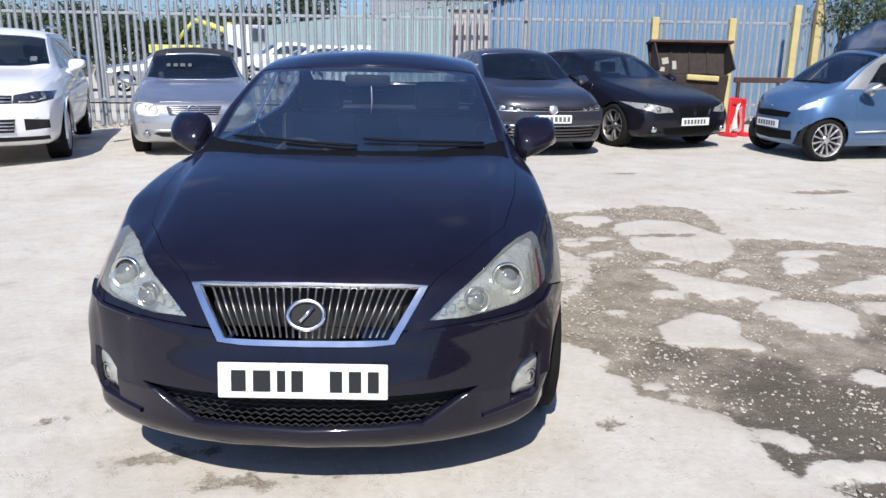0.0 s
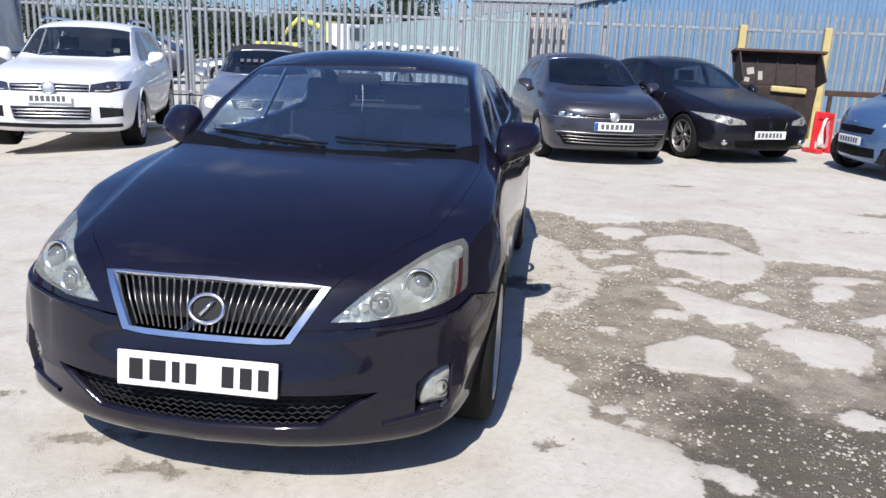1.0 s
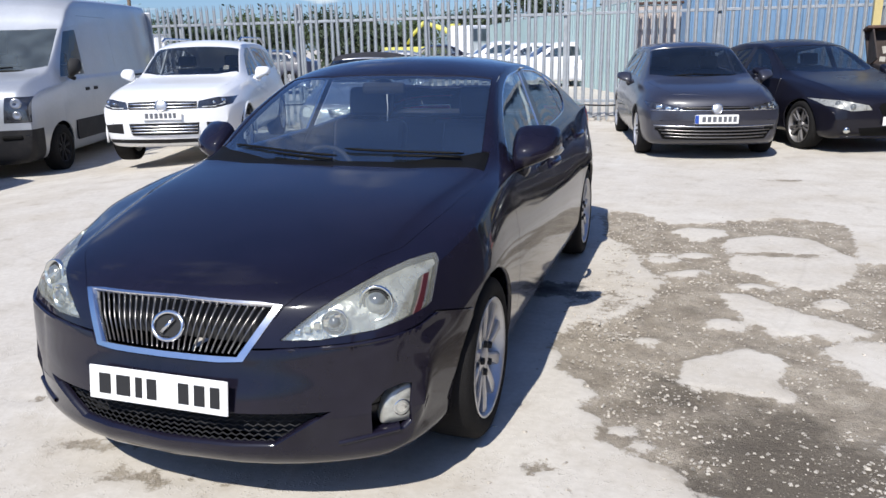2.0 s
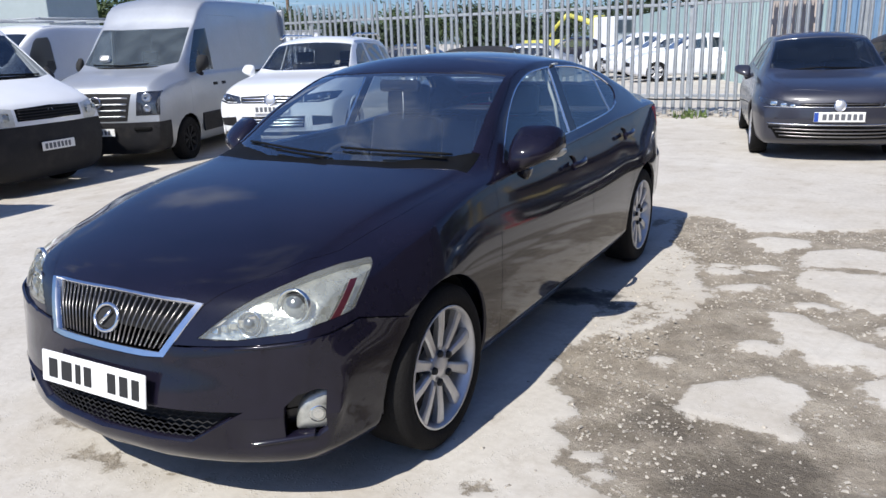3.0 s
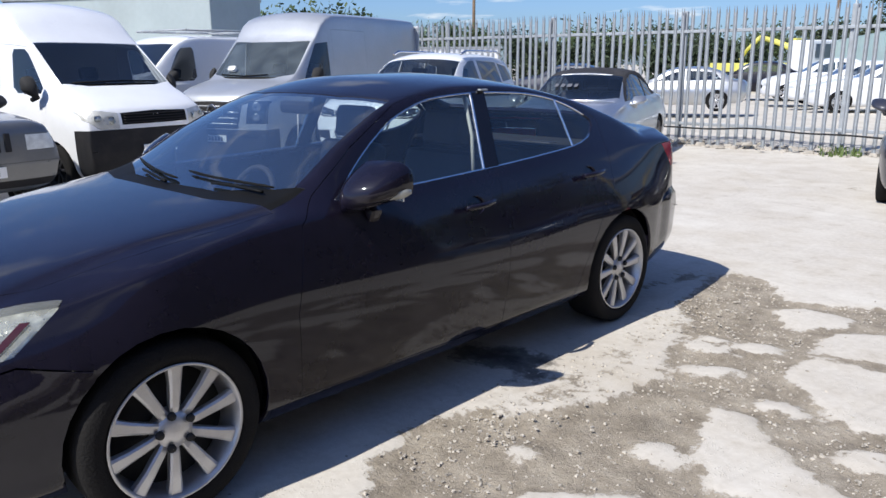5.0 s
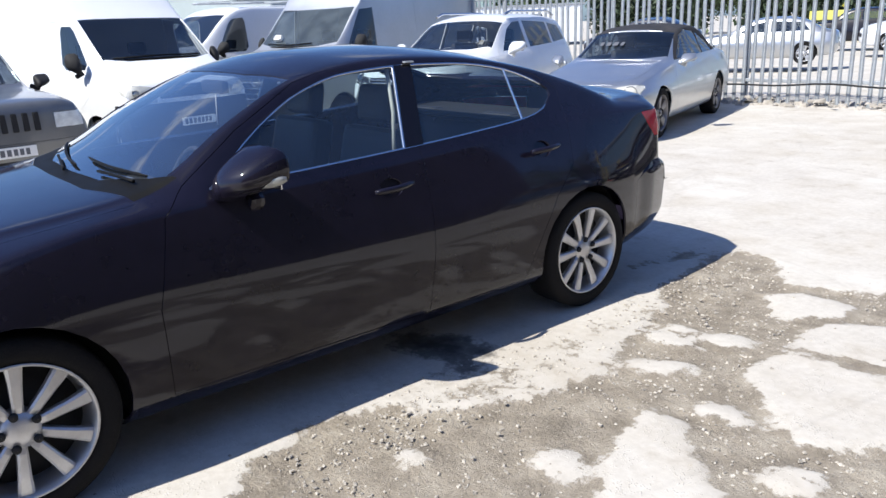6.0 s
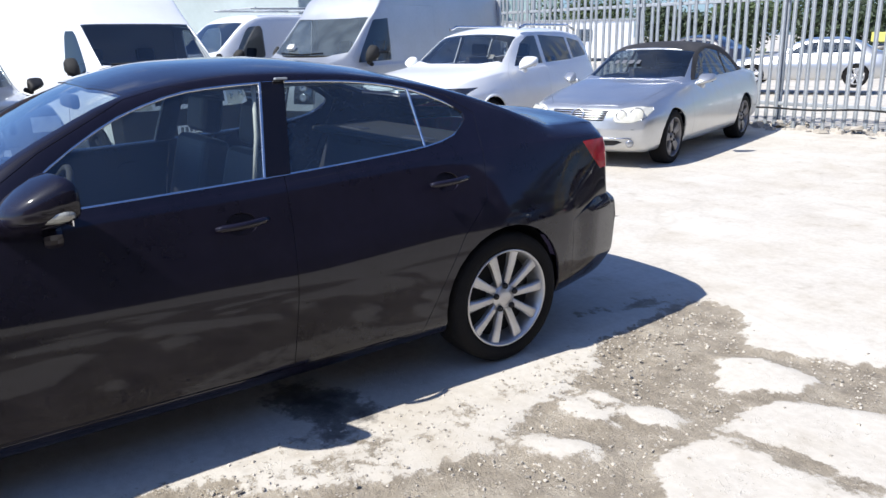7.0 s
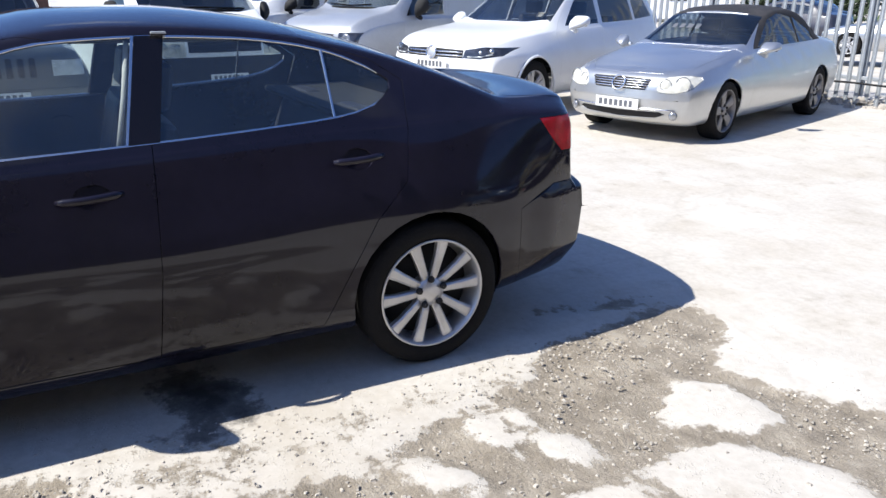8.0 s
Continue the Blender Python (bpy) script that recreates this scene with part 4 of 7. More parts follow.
    for x0, x1, lift in ((-.58, .02, .035), (.04, .60, .05)):
        line = [(x0 + (x1 - x0) * t, 1.335 + .10 * ((x0 + (x1 - x0) * t) / .62) ** 2 + lift * (1 - t)) for t in np.linspace(0, 1, 12)]
        part("wiper", tube_bm([(x, u, skin(x, u) + .009) for x, u in line], [.004] + [.0065] * 10 + [.004], 6), M["wiper_black"], car)
        arm = [(x1 + (x0 - x1) * .55 * t, 1.285 + .10 * (x1 / .62) ** 2 * (1 - t) + .06 * t) for t in np.linspace(0, 1, 7)]
        part("wiper_arm", tube_bm([(x, u, skin(x, u) + .014) for x, u in arm], .0065, 6), M["wiper_black"], car)
    # inside
    cabin(car, 1.62, 2.28, 3.10, 0.12, 0.72, -1, "seat")
    part("rear_view_mirror", box_bm(0.24, 0.04, 0.06, (0, 1.98, 1.27), 0.02, 2), M["dark"], car)
    part("hanging_cord", tube_bm([(0.02, 1.97, 1.24), (0.024, 1.965, 1.17), (0.018, 1.965, 1.10)], 0.003, 5), M["white_cord"], car, "white cord hanging from the mirror")
    part("rail_cover", box_bm(.022, .05, .008, (.598, 2.64, 1.346), .003, 2), M["steel"], car, "scuffed pale roof rail cover")
    part("parcel_shelf", box_bm(1.2, 0.45, 0.03, (0, 3.55, 1.0), 0.01, 1), M["dark"], car)
    part("headliner", box_bm(0.94, 0.80, 0.02, (0, 2.62, 1.315), 0.008, 1), M["lining"], car)
    for s in (1,):
        part("pillar_trim", tube_bm([(s * .70, 2.46, .97), (s * .655, 2.50, 1.14), (s * .565, 2.54, 1.33)], .009, 6), M["seat_light"], car, "pale pillar trim")
    return car


def lamp_bowl(o, s):
    """Reflector bowls and backing behind a headlight cover."""
    pts = [v.co for v in o.data.vertices]
    verts = [v.co - v.normal * .030 for v in o.data.vertices]
    me = bpy.data.meshes.new("lamp_backing")
    me.from_pydata([tuple(v * 1) for v in verts], [], [tuple(p.vertices) for p in o.data.polygons])
    me.materials.append(M["lamp_silver"])
    b = new("lamp_backing", me)
    b.parent = o
    for x, z, r in ((.640, .700, .052), (.535, .655, .040)):
        y = min(pts, key=lambda p: (abs(p.x) - x) ** 2 + (p.z - z) ** 2).y + .022
        at = pose(s * x, y, z, -12, 0, s * 14)
        bowl = part("lamp_bowl", lathe_bm([(r * 1.10, .010), (r * 1.06, -.004), (r, -.004), (r * .86, .006), (r * .70, .012)], 24, "y"), M["lamp_chrome"], o, "bright round lamp bowl", smooth=True, loc=at)
        part("projector_lens", lathe_bm([(r * .74, .014), (r * .70, .002), (r * .52, -.010), (r * .28, -.016), (0.0005, -.018)], 24, "y"), M["lamp_dark"], bowl, "dark domed projector lens", smooth=True)
        part("projector_ring", tube_bm([(r * .75 * math.cos(t), .004, r * .75 * math.sin(t)) for t in (2 * math.pi * k / 22 for k in range(22))], .0035, 6, closed=True), M["dark"], bowl)
    for k in range(5):
        x, z = .425 + .030 * k, .628 + .006 * k
        y = min(pts, key=lambda p: (abs(p.x) - x) ** 2 + (p.z - z) ** 2).y + .018
        part("lamp_facet", box_bm(.022, .006, .020 + .004 * k, (0, 0, 0), .004, 2), M["lamp_chrome"], o, loc=pose(s * x, y, z + .004 * k, -20 + 9 * k, 0, s * (6 + 8 * k)))


def parked(name, label, m, length, half, curves, paint, panels, wheels, hubs, arch, nu=56, rounds=2, bow=(0.25, 0.2), glass_mat="dim", category="car", seats=None, mirror=None):
    """A parked vehicle. panels: rows of (number, plane, outline, test, name, material, how, label)."""
    car = thing(name, m, label, category, "parked vehicles")
    bm = body_shell(curves, length, nu, rounds, bow[0], bow[1], half)
    ly = bm.faces.layers.int.new("panel")
    table = {0: ("body", paint, "both", 0.002, 0.02, "", 0)}
    for k, (plane, poly, test, pname, material, how, plabel) in enumerate(panels):
        carve(bm, ly, k + 1, plane, poly, test)
        clear = material in (M["dim"], M["tint"], M["screen"], M["lens"], M["hazy"])
        table[k + 1] = (pname, material, how, 0.0 if clear else 0.002, 0.0 if clear else 0.02, plabel, 0.005 if clear else 0)
    r = wheels[0]
    for hub in hubs:
        carve(bm, ly, 99, "side", circle(hub, r, arch, 20), lambda p, n: p.x > half * 0.6)
    made = build_panels(bm, ly, table, car)
    bm.free()
    for obs in made.values():
        for o in obs:
            if o.data.materials[0] in (M["dim"], M["tint"], M["screen"], M["lens"], M["hazy"]):
                o.visible_shadow = False
    w = wheels[2]
    add_wheels(car, wheels, [(s * (half - 0.03 - w / 2), h) for h in hubs for s in (1, -1)])
    liner(car, [(h, r) for h in hubs], arch + 0.01, half - 0.36, half - 0.11)
    if seats:
        cabin(car, *seats)
    if mirror:
        wing_mirror(car, *mirror)
    return car


def skin_y(car, name, x, z):
    """How far back the skin of a named panel lies at x, z."""
    near = [v.co for o in car.children if o.name.split(".")[0] == name for v in o.data.vertices]
    return min(near, key=lambda p: (p.x - x) ** 2 + (p.z - z) ** 2).y


def lamp_cells(car, panel, cells, material, label):
    """Bevelled bright cells set into both lamps: rows of (x, z, width, height)."""
    for s in (1, -1):
        for x, z, w, h in cells:
            part("lamp_cell", box_bm(w, .016, h, (0, 0, 0), .3 * min(w, h), 3), material, car, label, smooth=True, loc=pose(s * x, skin_y(car, panel, s * x, z) + .001, z, -8, 0, s * 22))


def lamp_domes(car, panel, rows, material, label, proud=1.0):
    """Domed round lenses on both lamps: rows of (x, z, radius)."""
    for s in (1, -1):
        for x, z, r in rows:
            at = pose(s * x, skin_y(car, panel, s * x, z) + .004 + .008 * (1 - proud), z, -10, 0, s * 20)
            dome = part("lamp_dome", lathe_bm([(.0005, -.016 * proud), (r * .5, -.013 * proud), (r * .82, -.006 * proud), (r, .004), (r, .03)], 20, "y"), material, car, label, smooth=True, loc=at)
            part("lamp_ring", tube_bm([(r * 1.02 * math.cos(t), .0, r * 1.02 * math.sin(t)) for t in (2 * math.pi * k / 24 for k in range(24))], r * .07, 6, closed=True), M["lamp_grey"], dome)


FL = lambda p, n: p.x > 0.25 and n.x > 0.25
UP = lambda p, n: n.z > 0.1
NOSE = lambda p, n: n.y < 0.15 and p.y < 1.1
TAIL = lambda p, n: p.y > 2.0


def car_hatch(m):
    """Dark grey hatchback."""
    L, W = 4.26, 0.90
    top = [(0, .50), (.012, .64), (.05, .74), (.12, .80), (.5, .90), (1.0, .97), (1.15, 1.0), (1.9, 1.40), (2.3, 1.455), (2.9, 1.455), (3.6, 1.40), (3.95, 1.30), (4.1, 1.10), (4.2, .85), (L, .60)]
    belt = [(0, .50), (.012, .60), (.05, .68), (.15, .73), (.8, .86), (1.4, .92), (3.5, .98), (4.05, .96), (4.2, .8), (L, .60)]
    c = derived(L, W, top, belt, .20, .72, nose=.50, tail=.60, hip=.62)
    hub = (.87, 3.50)
    pan = [("top", [(-.05, .10), (.5, .22), (.66, .6), (.72, 1.1), (.3, 1.1), (-.05, 1.1)], lambda p, n: n.z > .35 and p.z > .6 and p.y < 1.4, "bonnet", M["grey_paint"], "both", ""),
           ("side", [(1.40, .27), (2.35, .26), (2.45, .95), (2.45, 1.36), (1.9, 1.28), (1.35, .9)], FL, "front_door", M["grey_paint"], "pair", ""),
           ("side", [(2.37, .26), (3.1, .27), (3.4, .7), (3.5, 1.0), (3.4, 1.30), (2.46, 1.37), (2.46, .95)], FL, "rear_door", M["grey_paint"], "pair", ""),
           ("side", [(1.62, .98), (2.40, 1.0), (2.42, 1.33), (2.2, 1.33), (1.95, 1.25)], FL, "front_side_window", M["dim"], "pair", ""),
           ("side", [(2.50, 1.0), (3.35, 1.05), (3.25, 1.27), (2.50, 1.33)], FL, "rear_side_window", M["dim"], "pair", ""),
           ("top", [(-.05, 1.13), (.4, 1.16), (.66, 1.28), (.58, 1.93), (.3, 1.88), (-.05, 1.87)], UP, "windscreen", M["dim"], "both", ""),
           ("front", [(.42, .632), (.60, .622), (.80, .665), (.82, .725), (.68, .722), (.44, .672)], NOSE, "headlight", M["suv_lamp"], "pair", "clear headlight"),
           ("front", [(-.05, .625), (.40, .625), (.40, .672), (-.05, .685)], NOSE, "upper_grille", M["wiper_black"], "both", "black slim grille"),
           ("front", [(-.05, .26), (.62, .27), (.70, .40), (-.05, .42)], NOSE, "lower_grille", M["wiper_black"], "both", "black lower grille")]
    car = parked("hatchback_car", "dark grey five-door hatchback parked by the fence", m, L, W, c, M["grey_paint"], pan, (.32, .215, .21, 5, .22, .06, M["alloy"]), hub, .35, seats=(1.45, 2.05, 3.0, .12, .7), mirror=(.97, 1.55, .98, .2, .15, M["grey_paint"]))
    for z, w, r, finish in ((.298, .60, .010, "gunmetal"), (.338, .64, .010, "gunmetal"), (.378, .67, .010, "gunmetal"), (.432, .74, .009, "chrome"), (.632, .78, .006, "chrome"), (.664, .40, .006, "gunmetal")):
        pts = [(x, .005 + .25 * (abs(x) / W) ** 2.4 + (.008 if z > .5 else 0) + (.35 - z) * (.1 if z < .35 else 0), z + (.012 * (abs(x) / w) ** 3 if z < .5 else 0)) for x in np.linspace(-w, w, 17)]
        part("chrome_strip", tube_bm(pts, r, 6), M[finish], car, "bright grille strip")
    lamp_cells(car, "headlight", ((.48, .650, .055, .026), (.575, .656, .070, .040), (.675, .672, .080, .050)), M["lamp_chrome"], "bright lamp cell")
    for s in (1, -1):
        part("side_vent", box_bm(.13, .02, .035, (0, 0, 0), .012, 2), M["wiper_black"], car, "dark vent in the bumper corner", loc=pose(s * .66, .126, .402, 0, 0, s * 24))
    part("badge_face", lathe_bm([(.0005, -.004), (.045, -.003), (.056, .004)], 24, "y"), M["alloy"], car, "bright badge disc", smooth=True, loc=pose(0, .0, .652, -15))
    part("wiper", tube_bm([(-.60, 1.20, .985), (-.1, 1.17, 1.025), (.50, 1.20, 1.0)], .010, 6), M["wiper_black"], car, "parked black wiper")
    round_badge(car, pose(0, .0, .652, -15), .06)
    number_plate(car, pose(0, -.012, .525), (.1, .1, .1, .1, .09, .09, .09), True, ink=M["grey_ink"])
    return car


def car_black_saloon(m):
    """Black executive saloon."""
    L, W = 4.84, 0.92
    top = [(0, .45), (.012, .58), (.05, .67), (.12, .73), (.5, .84), (1.2, .96), (1.42, 1.0), (2.2, 1.39), (2.6, 1.46), (3.0, 1.46), (3.5, 1.38), (4.05, 1.13), (4.3, 1.08), (4.7, 1.05), (4.8, .85), (L, .58)]
    belt = [(0, .45), (.012, .56), (.05, .64), (.15, .69), (.9, .84), (1.5, .92), (3.8, 1.0), (4.65, .97), (4.78, .82), (L, .58)]
    c = derived(L, W, top, belt, .20, .72, nose=.45, tail=.58)
    hub = (.83, 3.72)
    P = M["black_paint"]
    pan = [("top", [(-.05, .10), (.45, .2), (.66, .6), (.72, 1.3), (.3, 1.36), (-.05, 1.36)], lambda p, n: n.z > .35 and p.z > .55 and p.y < 1.6, "bonnet", P, "both", ""),
           ("side", [(1.40, .26), (2.55, .26), (2.62, .95), (2.62, 1.37), (2.1, 1.28), (1.5, .92)], FL, "front_door", P, "pair", ""),
           ("side", [(2.57, .26), (3.3, .27), (3.5, .7), (3.7, 1.0), (3.55, 1.28), (2.63, 1.38), (2.63, .95)], FL, "rear_door", P, "pair", ""),
           ("side", [(1.80, .99), (2.57, 1.01), (2.57, 1.33), (2.4, 1.33), (2.15, 1.22)], FL, "front_side_window", M["dim"], "pair", ""),
           ("side", [(2.68, 1.01), (3.65, 1.06), (3.5, 1.24), (2.68, 1.34)], FL, "rear_side_window", M["dim"], "pair", ""),
           ("top", [(-.05, 1.42), (.4, 1.44), (.68, 1.55), (.58, 2.2), (.3, 2.14), (-.05, 2.13)], UP, "windscreen", M["dim"], "both", ""),
           ("front", [(.38, .57), (.62, .555), (.84, .62), (.86, .70), (.70, .69), (.42, .63)], NOSE, "headlight", M["fog_glass"], "pair", "pale swept headlight"),
           ("front", [(.03, .50), (.25, .50), (.30, .60), (.26, .645), (.03, .65)], NOSE, "grille", M["wiper_black"], "pair", "black kidney grille"),
           ("front", [(-.05, .22), (.45, .22), (.52, .34), (-.05, .36)], NOSE, "lower_grille", M["wiper_black"], "both", "black lower grille")]
    car = parked("executive_car", "black executive saloon with silver spoked wheels beside the grey hatchback", m, L, W, c, P, pan, (.325, .235, .23, 5, .20, .036, M["dull_alloy"]), hub, .36, seats=(1.75, 2.35, 3.3, .12, .72), mirror=(.98, 1.72, 1.0, .2, .14, P))
    round_badge(car, pose(0, .09, .70, -50), .04)
    number_plate(car, pose(0, -.012, .43), (.1, .1, .1, .1, .09, .09, .09), ink=M["grey_ink"])
    lamp_domes(car, "headlight", ((.60, .605, .042), (.73, .645, .040)), M["lamp_dark"], "round lamp behind the clear cover")
    for s in (1, -1):
        part("fog_light", lathe_bm([(.0005, -.008), (.03, -.006), (.040, .0), (.044, .03)], 16, "y"), M["lamp_chrome"], car, "small round fog light", smooth=True, loc=pose(s * .66, .105, .315, 0, 0, s * 22))
        for k in range(6):
            part("kidney_bar", tube_bm([(s * (.06 + .038 * k), .022, .512), (s * (.06 + .040 * k), .050, .635)], .0045, 5), M["gunmetal"], car)
    part("bumper_lip", tube_bm([(x, .002 + .25 * (abs(x) / W) ** 2.4, .232) for x in np.linspace(-.72, .72, 15)], .011, 6), P, car, "glossy lower bumper lip")
    return car


def car_convertible(m):
    """Silver convertible with its black canvas roof up."""
    L, W = 4.65, 0.87
    top = [(0, .46), (.012, .58), (.05, .665), (.12, .715), (.5, .80), (1.1, .91), (1.42, .96), (2.15, 1.33), (2.5, 1.40), (2.9, 1.40), (3.3, 1.32), (3.75, 1.05), (4.1, 1.0), (4.5, .96), (4.6, .80), (L, .58)]
    belt = [(0, .46), (.012, .56), (.05, .635), (.15, .68), (.9, .81), (1.5, .89), (3.4, .95), (4.45, .90), (4.58, .78), (L, .58)]
    c = derived(L, W, top, belt, .20, .74, nose=.46, tail=.58, hip=.58)
    hub = (.86, 3.575)
    P = M["silver_paint"]
    pan = [("side", [(1.62, .93), (2.0, .945), (3.7, .985), (3.62, 1.2), (3.2, 1.5), (2.25, 1.5), (2.12, 1.30)], lambda p, n: p.z > .93, "canvas_roof", M["fabric_top"], "both", "black canvas folding roof"),
           ("top", [(-.05, .10), (.42, .17), (.62, .5), (.70, 1.35), (.3, 1.38), (-.05, 1.38)], lambda p, n: n.z > .35 and p.z > .55 and p.y < 1.6, "bonnet", P, "both", ""),
           ("side", [(1.45, .26), (2.85, .26), (2.95, .70), (2.92, .95), (1.6, .92), (1.42, .7)], FL, "door", P, "pair", ""),
           ("side", [(1.74, .945), (2.90, .965), (2.88, 1.27), (2.5, 1.31), (2.2, 1.24)], FL, "door_window", M["tint"], "pair", ""),
           ("side", [(2.93, .966), (3.45, .98), (3.35, 1.12), (2.92, 1.265)], FL, "quarter_window", M["tint"], "pair", ""),
           ("top", [(-.05, 1.40), (.4, 1.43), (.66, 1.55), (.56, 2.14), (.3, 2.10), (-.05, 2.09)], UP, "windscreen", M["dim"], "both", ""),
           ("front", round_poly([(.40, .545), (.58, .53), (.74, .575), (.765, .69), (.64, .718), (.46, .69)], 1), NOSE, "headlight", M["lens_milky"], "pair", "twin-oval milky headlight"),
           ("front", [(-.05, .555), (.30, .555), (.35, .665), (-.05, .675)], NOSE, "grille", M["plastic"], "both", "grille with chrome bars"),
           ("front", [(-.05, .255), (.42, .275), (.52, .315), (.46, .335), (-.05, .325)], NOSE, "lower_grille", M["plastic"], "both", "narrow lower intake")]
    car = parked("convertible_car", "silver two-door convertible with its black canvas roof closed", m, L, W, c, P, pan, (.315, .225, .22, 5, 0, .10, M["dull_alloy"]), hub, .35, seats=(1.75, 2.35, 3.1, .1, .66), mirror=(.94, 1.54, .95, .19, .13, P))
    for k, z in enumerate((.575, .60, .625, .65)):
        w = .31 + .012 * k
        part("grille_bar", tube_bm([(x, .0 + .25 * (abs(x) / W) ** 2.4 + (z - .575) * .42, z) for x in np.linspace(-w, w, 11)], .0075, 6), M["chrome"], car)
    round_badge(car, pose(0, -.004, .615, -20), .075)
    part("bumper_strip", tube_bm([(x, .0 + .25 * (abs(x) / W) ** 2.4, .36) for x in np.linspace(-.62, .62, 15)], .008, 6), M["chrome"], car, "bright bumper strip")
    number_plate(car, pose(0, -.012, .40), (.1, .1, .1, .1, .09, .09, .09), ink=M["grey_ink"])
    lamp_domes(car, "headlight", ((.655, .628, .074), (.500, .618, .056)), M["lens_milky"], "milky oval lamp lens", 0.5)
    for s in (1, -1):
        part("fog_light", lathe_bm([(.0005, -.006), (.03, -.005), (.042, .0), (.046, .02)], 16, "y"), M["lamp_grey"], car, smooth=True, loc=pose(s * .61, .098, .305, 0, 0, s * 22))
    # bars that paint bright blocks of reflection on the windscreen
    for k, w in enumerate((.05, .07, .06, .05)):
        part("writing_bar", box_bm(w, .003, .09), M["grey_ink"], car, "plain pale bar of writing on the windscreen", loc=pose(-.05 - .10 * k, 1.77, 1.148, -62, 0, 0))
    return car


def car_suv(m):
    """White sport utility vehicle."""
    L, W = 4.75, 0.965
    top = [(0, .60), (.012, .80), (.05, .92), (.12, .99), (.5, 1.07), (1.2, 1.15), (1.36, 1.18), (2.1, 1.62), (2.5, 1.69), (3.4, 1.69), (4.2, 1.60), (4.5, 1.40), (4.65, 1.05), (L, .70)]
    belt = [(0, .60), (.012, .76), (.05, .86), (.15, .92), (.9, 1.03), (1.5, 1.08), (4.2, 1.15), (4.6, 1.0), (L, .70)]
    c = derived(L, W, top, belt, .30, .75, nose=.60, tail=.70, clear=.26, hip=.78)
    hub = (.93, 3.82)
    P = M["white_paint"]
    pan = [("top", [(-.05, .10), (.5, .2), (.72, .6), (.78, 1.25), (.3, 1.3), (-.05, 1.3)], lambda p, n: n.z > .35 and p.z > .8 and p.y < 1.5, "bonnet", P, "both", ""),
           ("side", [(1.50, .40), (2.55, .38), (2.65, 1.1), (2.65, 1.60), (2.0, 1.50), (1.48, 1.05)], FL, "front_door", P, "pair", ""),
           ("side", [(2.57, .38), (3.4, .40), (3.65, .9), (3.75, 1.12), (3.7, 1.57), (2.66, 1.61), (2.66, 1.1)], FL, "rear_door", P, "pair", ""),
           ("side", [(1.75, 1.14), (2.60, 1.16), (2.60, 1.56), (2.35, 1.55), (2.1, 1.45)], FL, "front_side_window", M["dim"], "pair", ""),
           ("side", [(2.70, 1.165), (3.60, 1.19), (3.58, 1.53), (2.70, 1.57)], FL, "rear_side_window", M["dim"], "pair", ""),
           ("side", [(3.66, 1.20), (4.25, 1.24), (4.10, 1.46), (3.65, 1.52)], FL, "quarter_window", M["dim"], "pair", ""),
           ("top", [(-.05, 1.36), (.4, 1.38), (.73, 1.50), (.63, 2.10), (.3, 2.06), (-.05, 2.05)], UP, "windscreen", M["dim"], "both", ""),
           ("front", [(.46, .785), (.68, .78), (.87, .82), (.88, .91), (.70, .92), (.48, .88)], NOSE, "headlight", M["suv_lamp"], "pair", "dark-cased headlight"),
           ("front", [(-.05, .785), (.45, .785), (.46, .875), (-.05, .89)], NOSE, "upper_grille", M["plastic"], "both", "black grille with chrome bars"),
           ("front", [(-.05, .44), (.44, .44), (.47, .60), (-.05, .60)], NOSE, "lower_grille", M["plastic"], "both", "black lower grille with chrome bars"),
           ("front", [(.56, .46), (.82, .48), (.82, .58), (.56, .60)], NOSE, "side_intake", M["plastic"], "pair", "black side intake"),
           ("front", [(-.05, .32), (.80, .335), (.80, .385), (-.05, .38)], NOSE, "lip", M["plastic"], "both", "black lower lip")]
    car = parked("utility_vehicle", "white sport utility vehicle with roof rails and dark glass", m, L, W, c, P, pan, (.37, .245, .26, 5, .2, .06, M["alloy"]), hub, .42, seats=(1.75, 2.35, 3.3, .32, .75), mirror=(1.03, 1.75, 1.18, .22, .18, P))
    for z, w in ((.81, .45), (.85, .45), (.48, .44), (.52, .45), (.56, .45)):
        part("grille_bar", tube_bm([(x, -.008 + .24 * (abs(x) / W) ** 2.4 + ((z - .79) * .25 + .006 if z > .7 else 0), z) for x in np.linspace(-w, w, 13)], .011, 6), M["chrome"], car)
    for s in (1, -1):
        part("roof_rail", tube_bm([(s * .60, 2.2, 1.66), (s * .61, 2.4, 1.71), (s * .62, 3.8, 1.71), (s * .62, 4.05, 1.64)], .02, 8), M["chrome"], car, "bright roof rail")
        part("lamp_strip", tube_bm([(s * .52, .075, .80), (s * .68, .130, .805), (s * .80, .205, .84)], .010, 6), M["lamp_white"], car, "bright lamp strip")
    lamp_domes(car, "headlight", ((.765, .868, .038), (.665, .852, .034)), M["lamp_chrome"], "bright round lamp bowl")
    part("badge_face", lathe_bm([(.0005, -.004), (.055, -.003), (.07, .004)], 24, "y"), M["alloy"], car, "bright badge disc", smooth=True, loc=pose(0, -.008, .835, -12))
    round_badge(car, pose(0, -.008, .835, -12), .075)
    for s in (1, -1):
        part("arch_trim", tube_bm([(s * .955, .93 + .425 * math.cos(t), .37 + .425 * math.sin(t)) for t in np.linspace(-.15, math.pi + .15, 17)], .016, 6), P, car, "raised lip of the wheel arch", smooth=True)
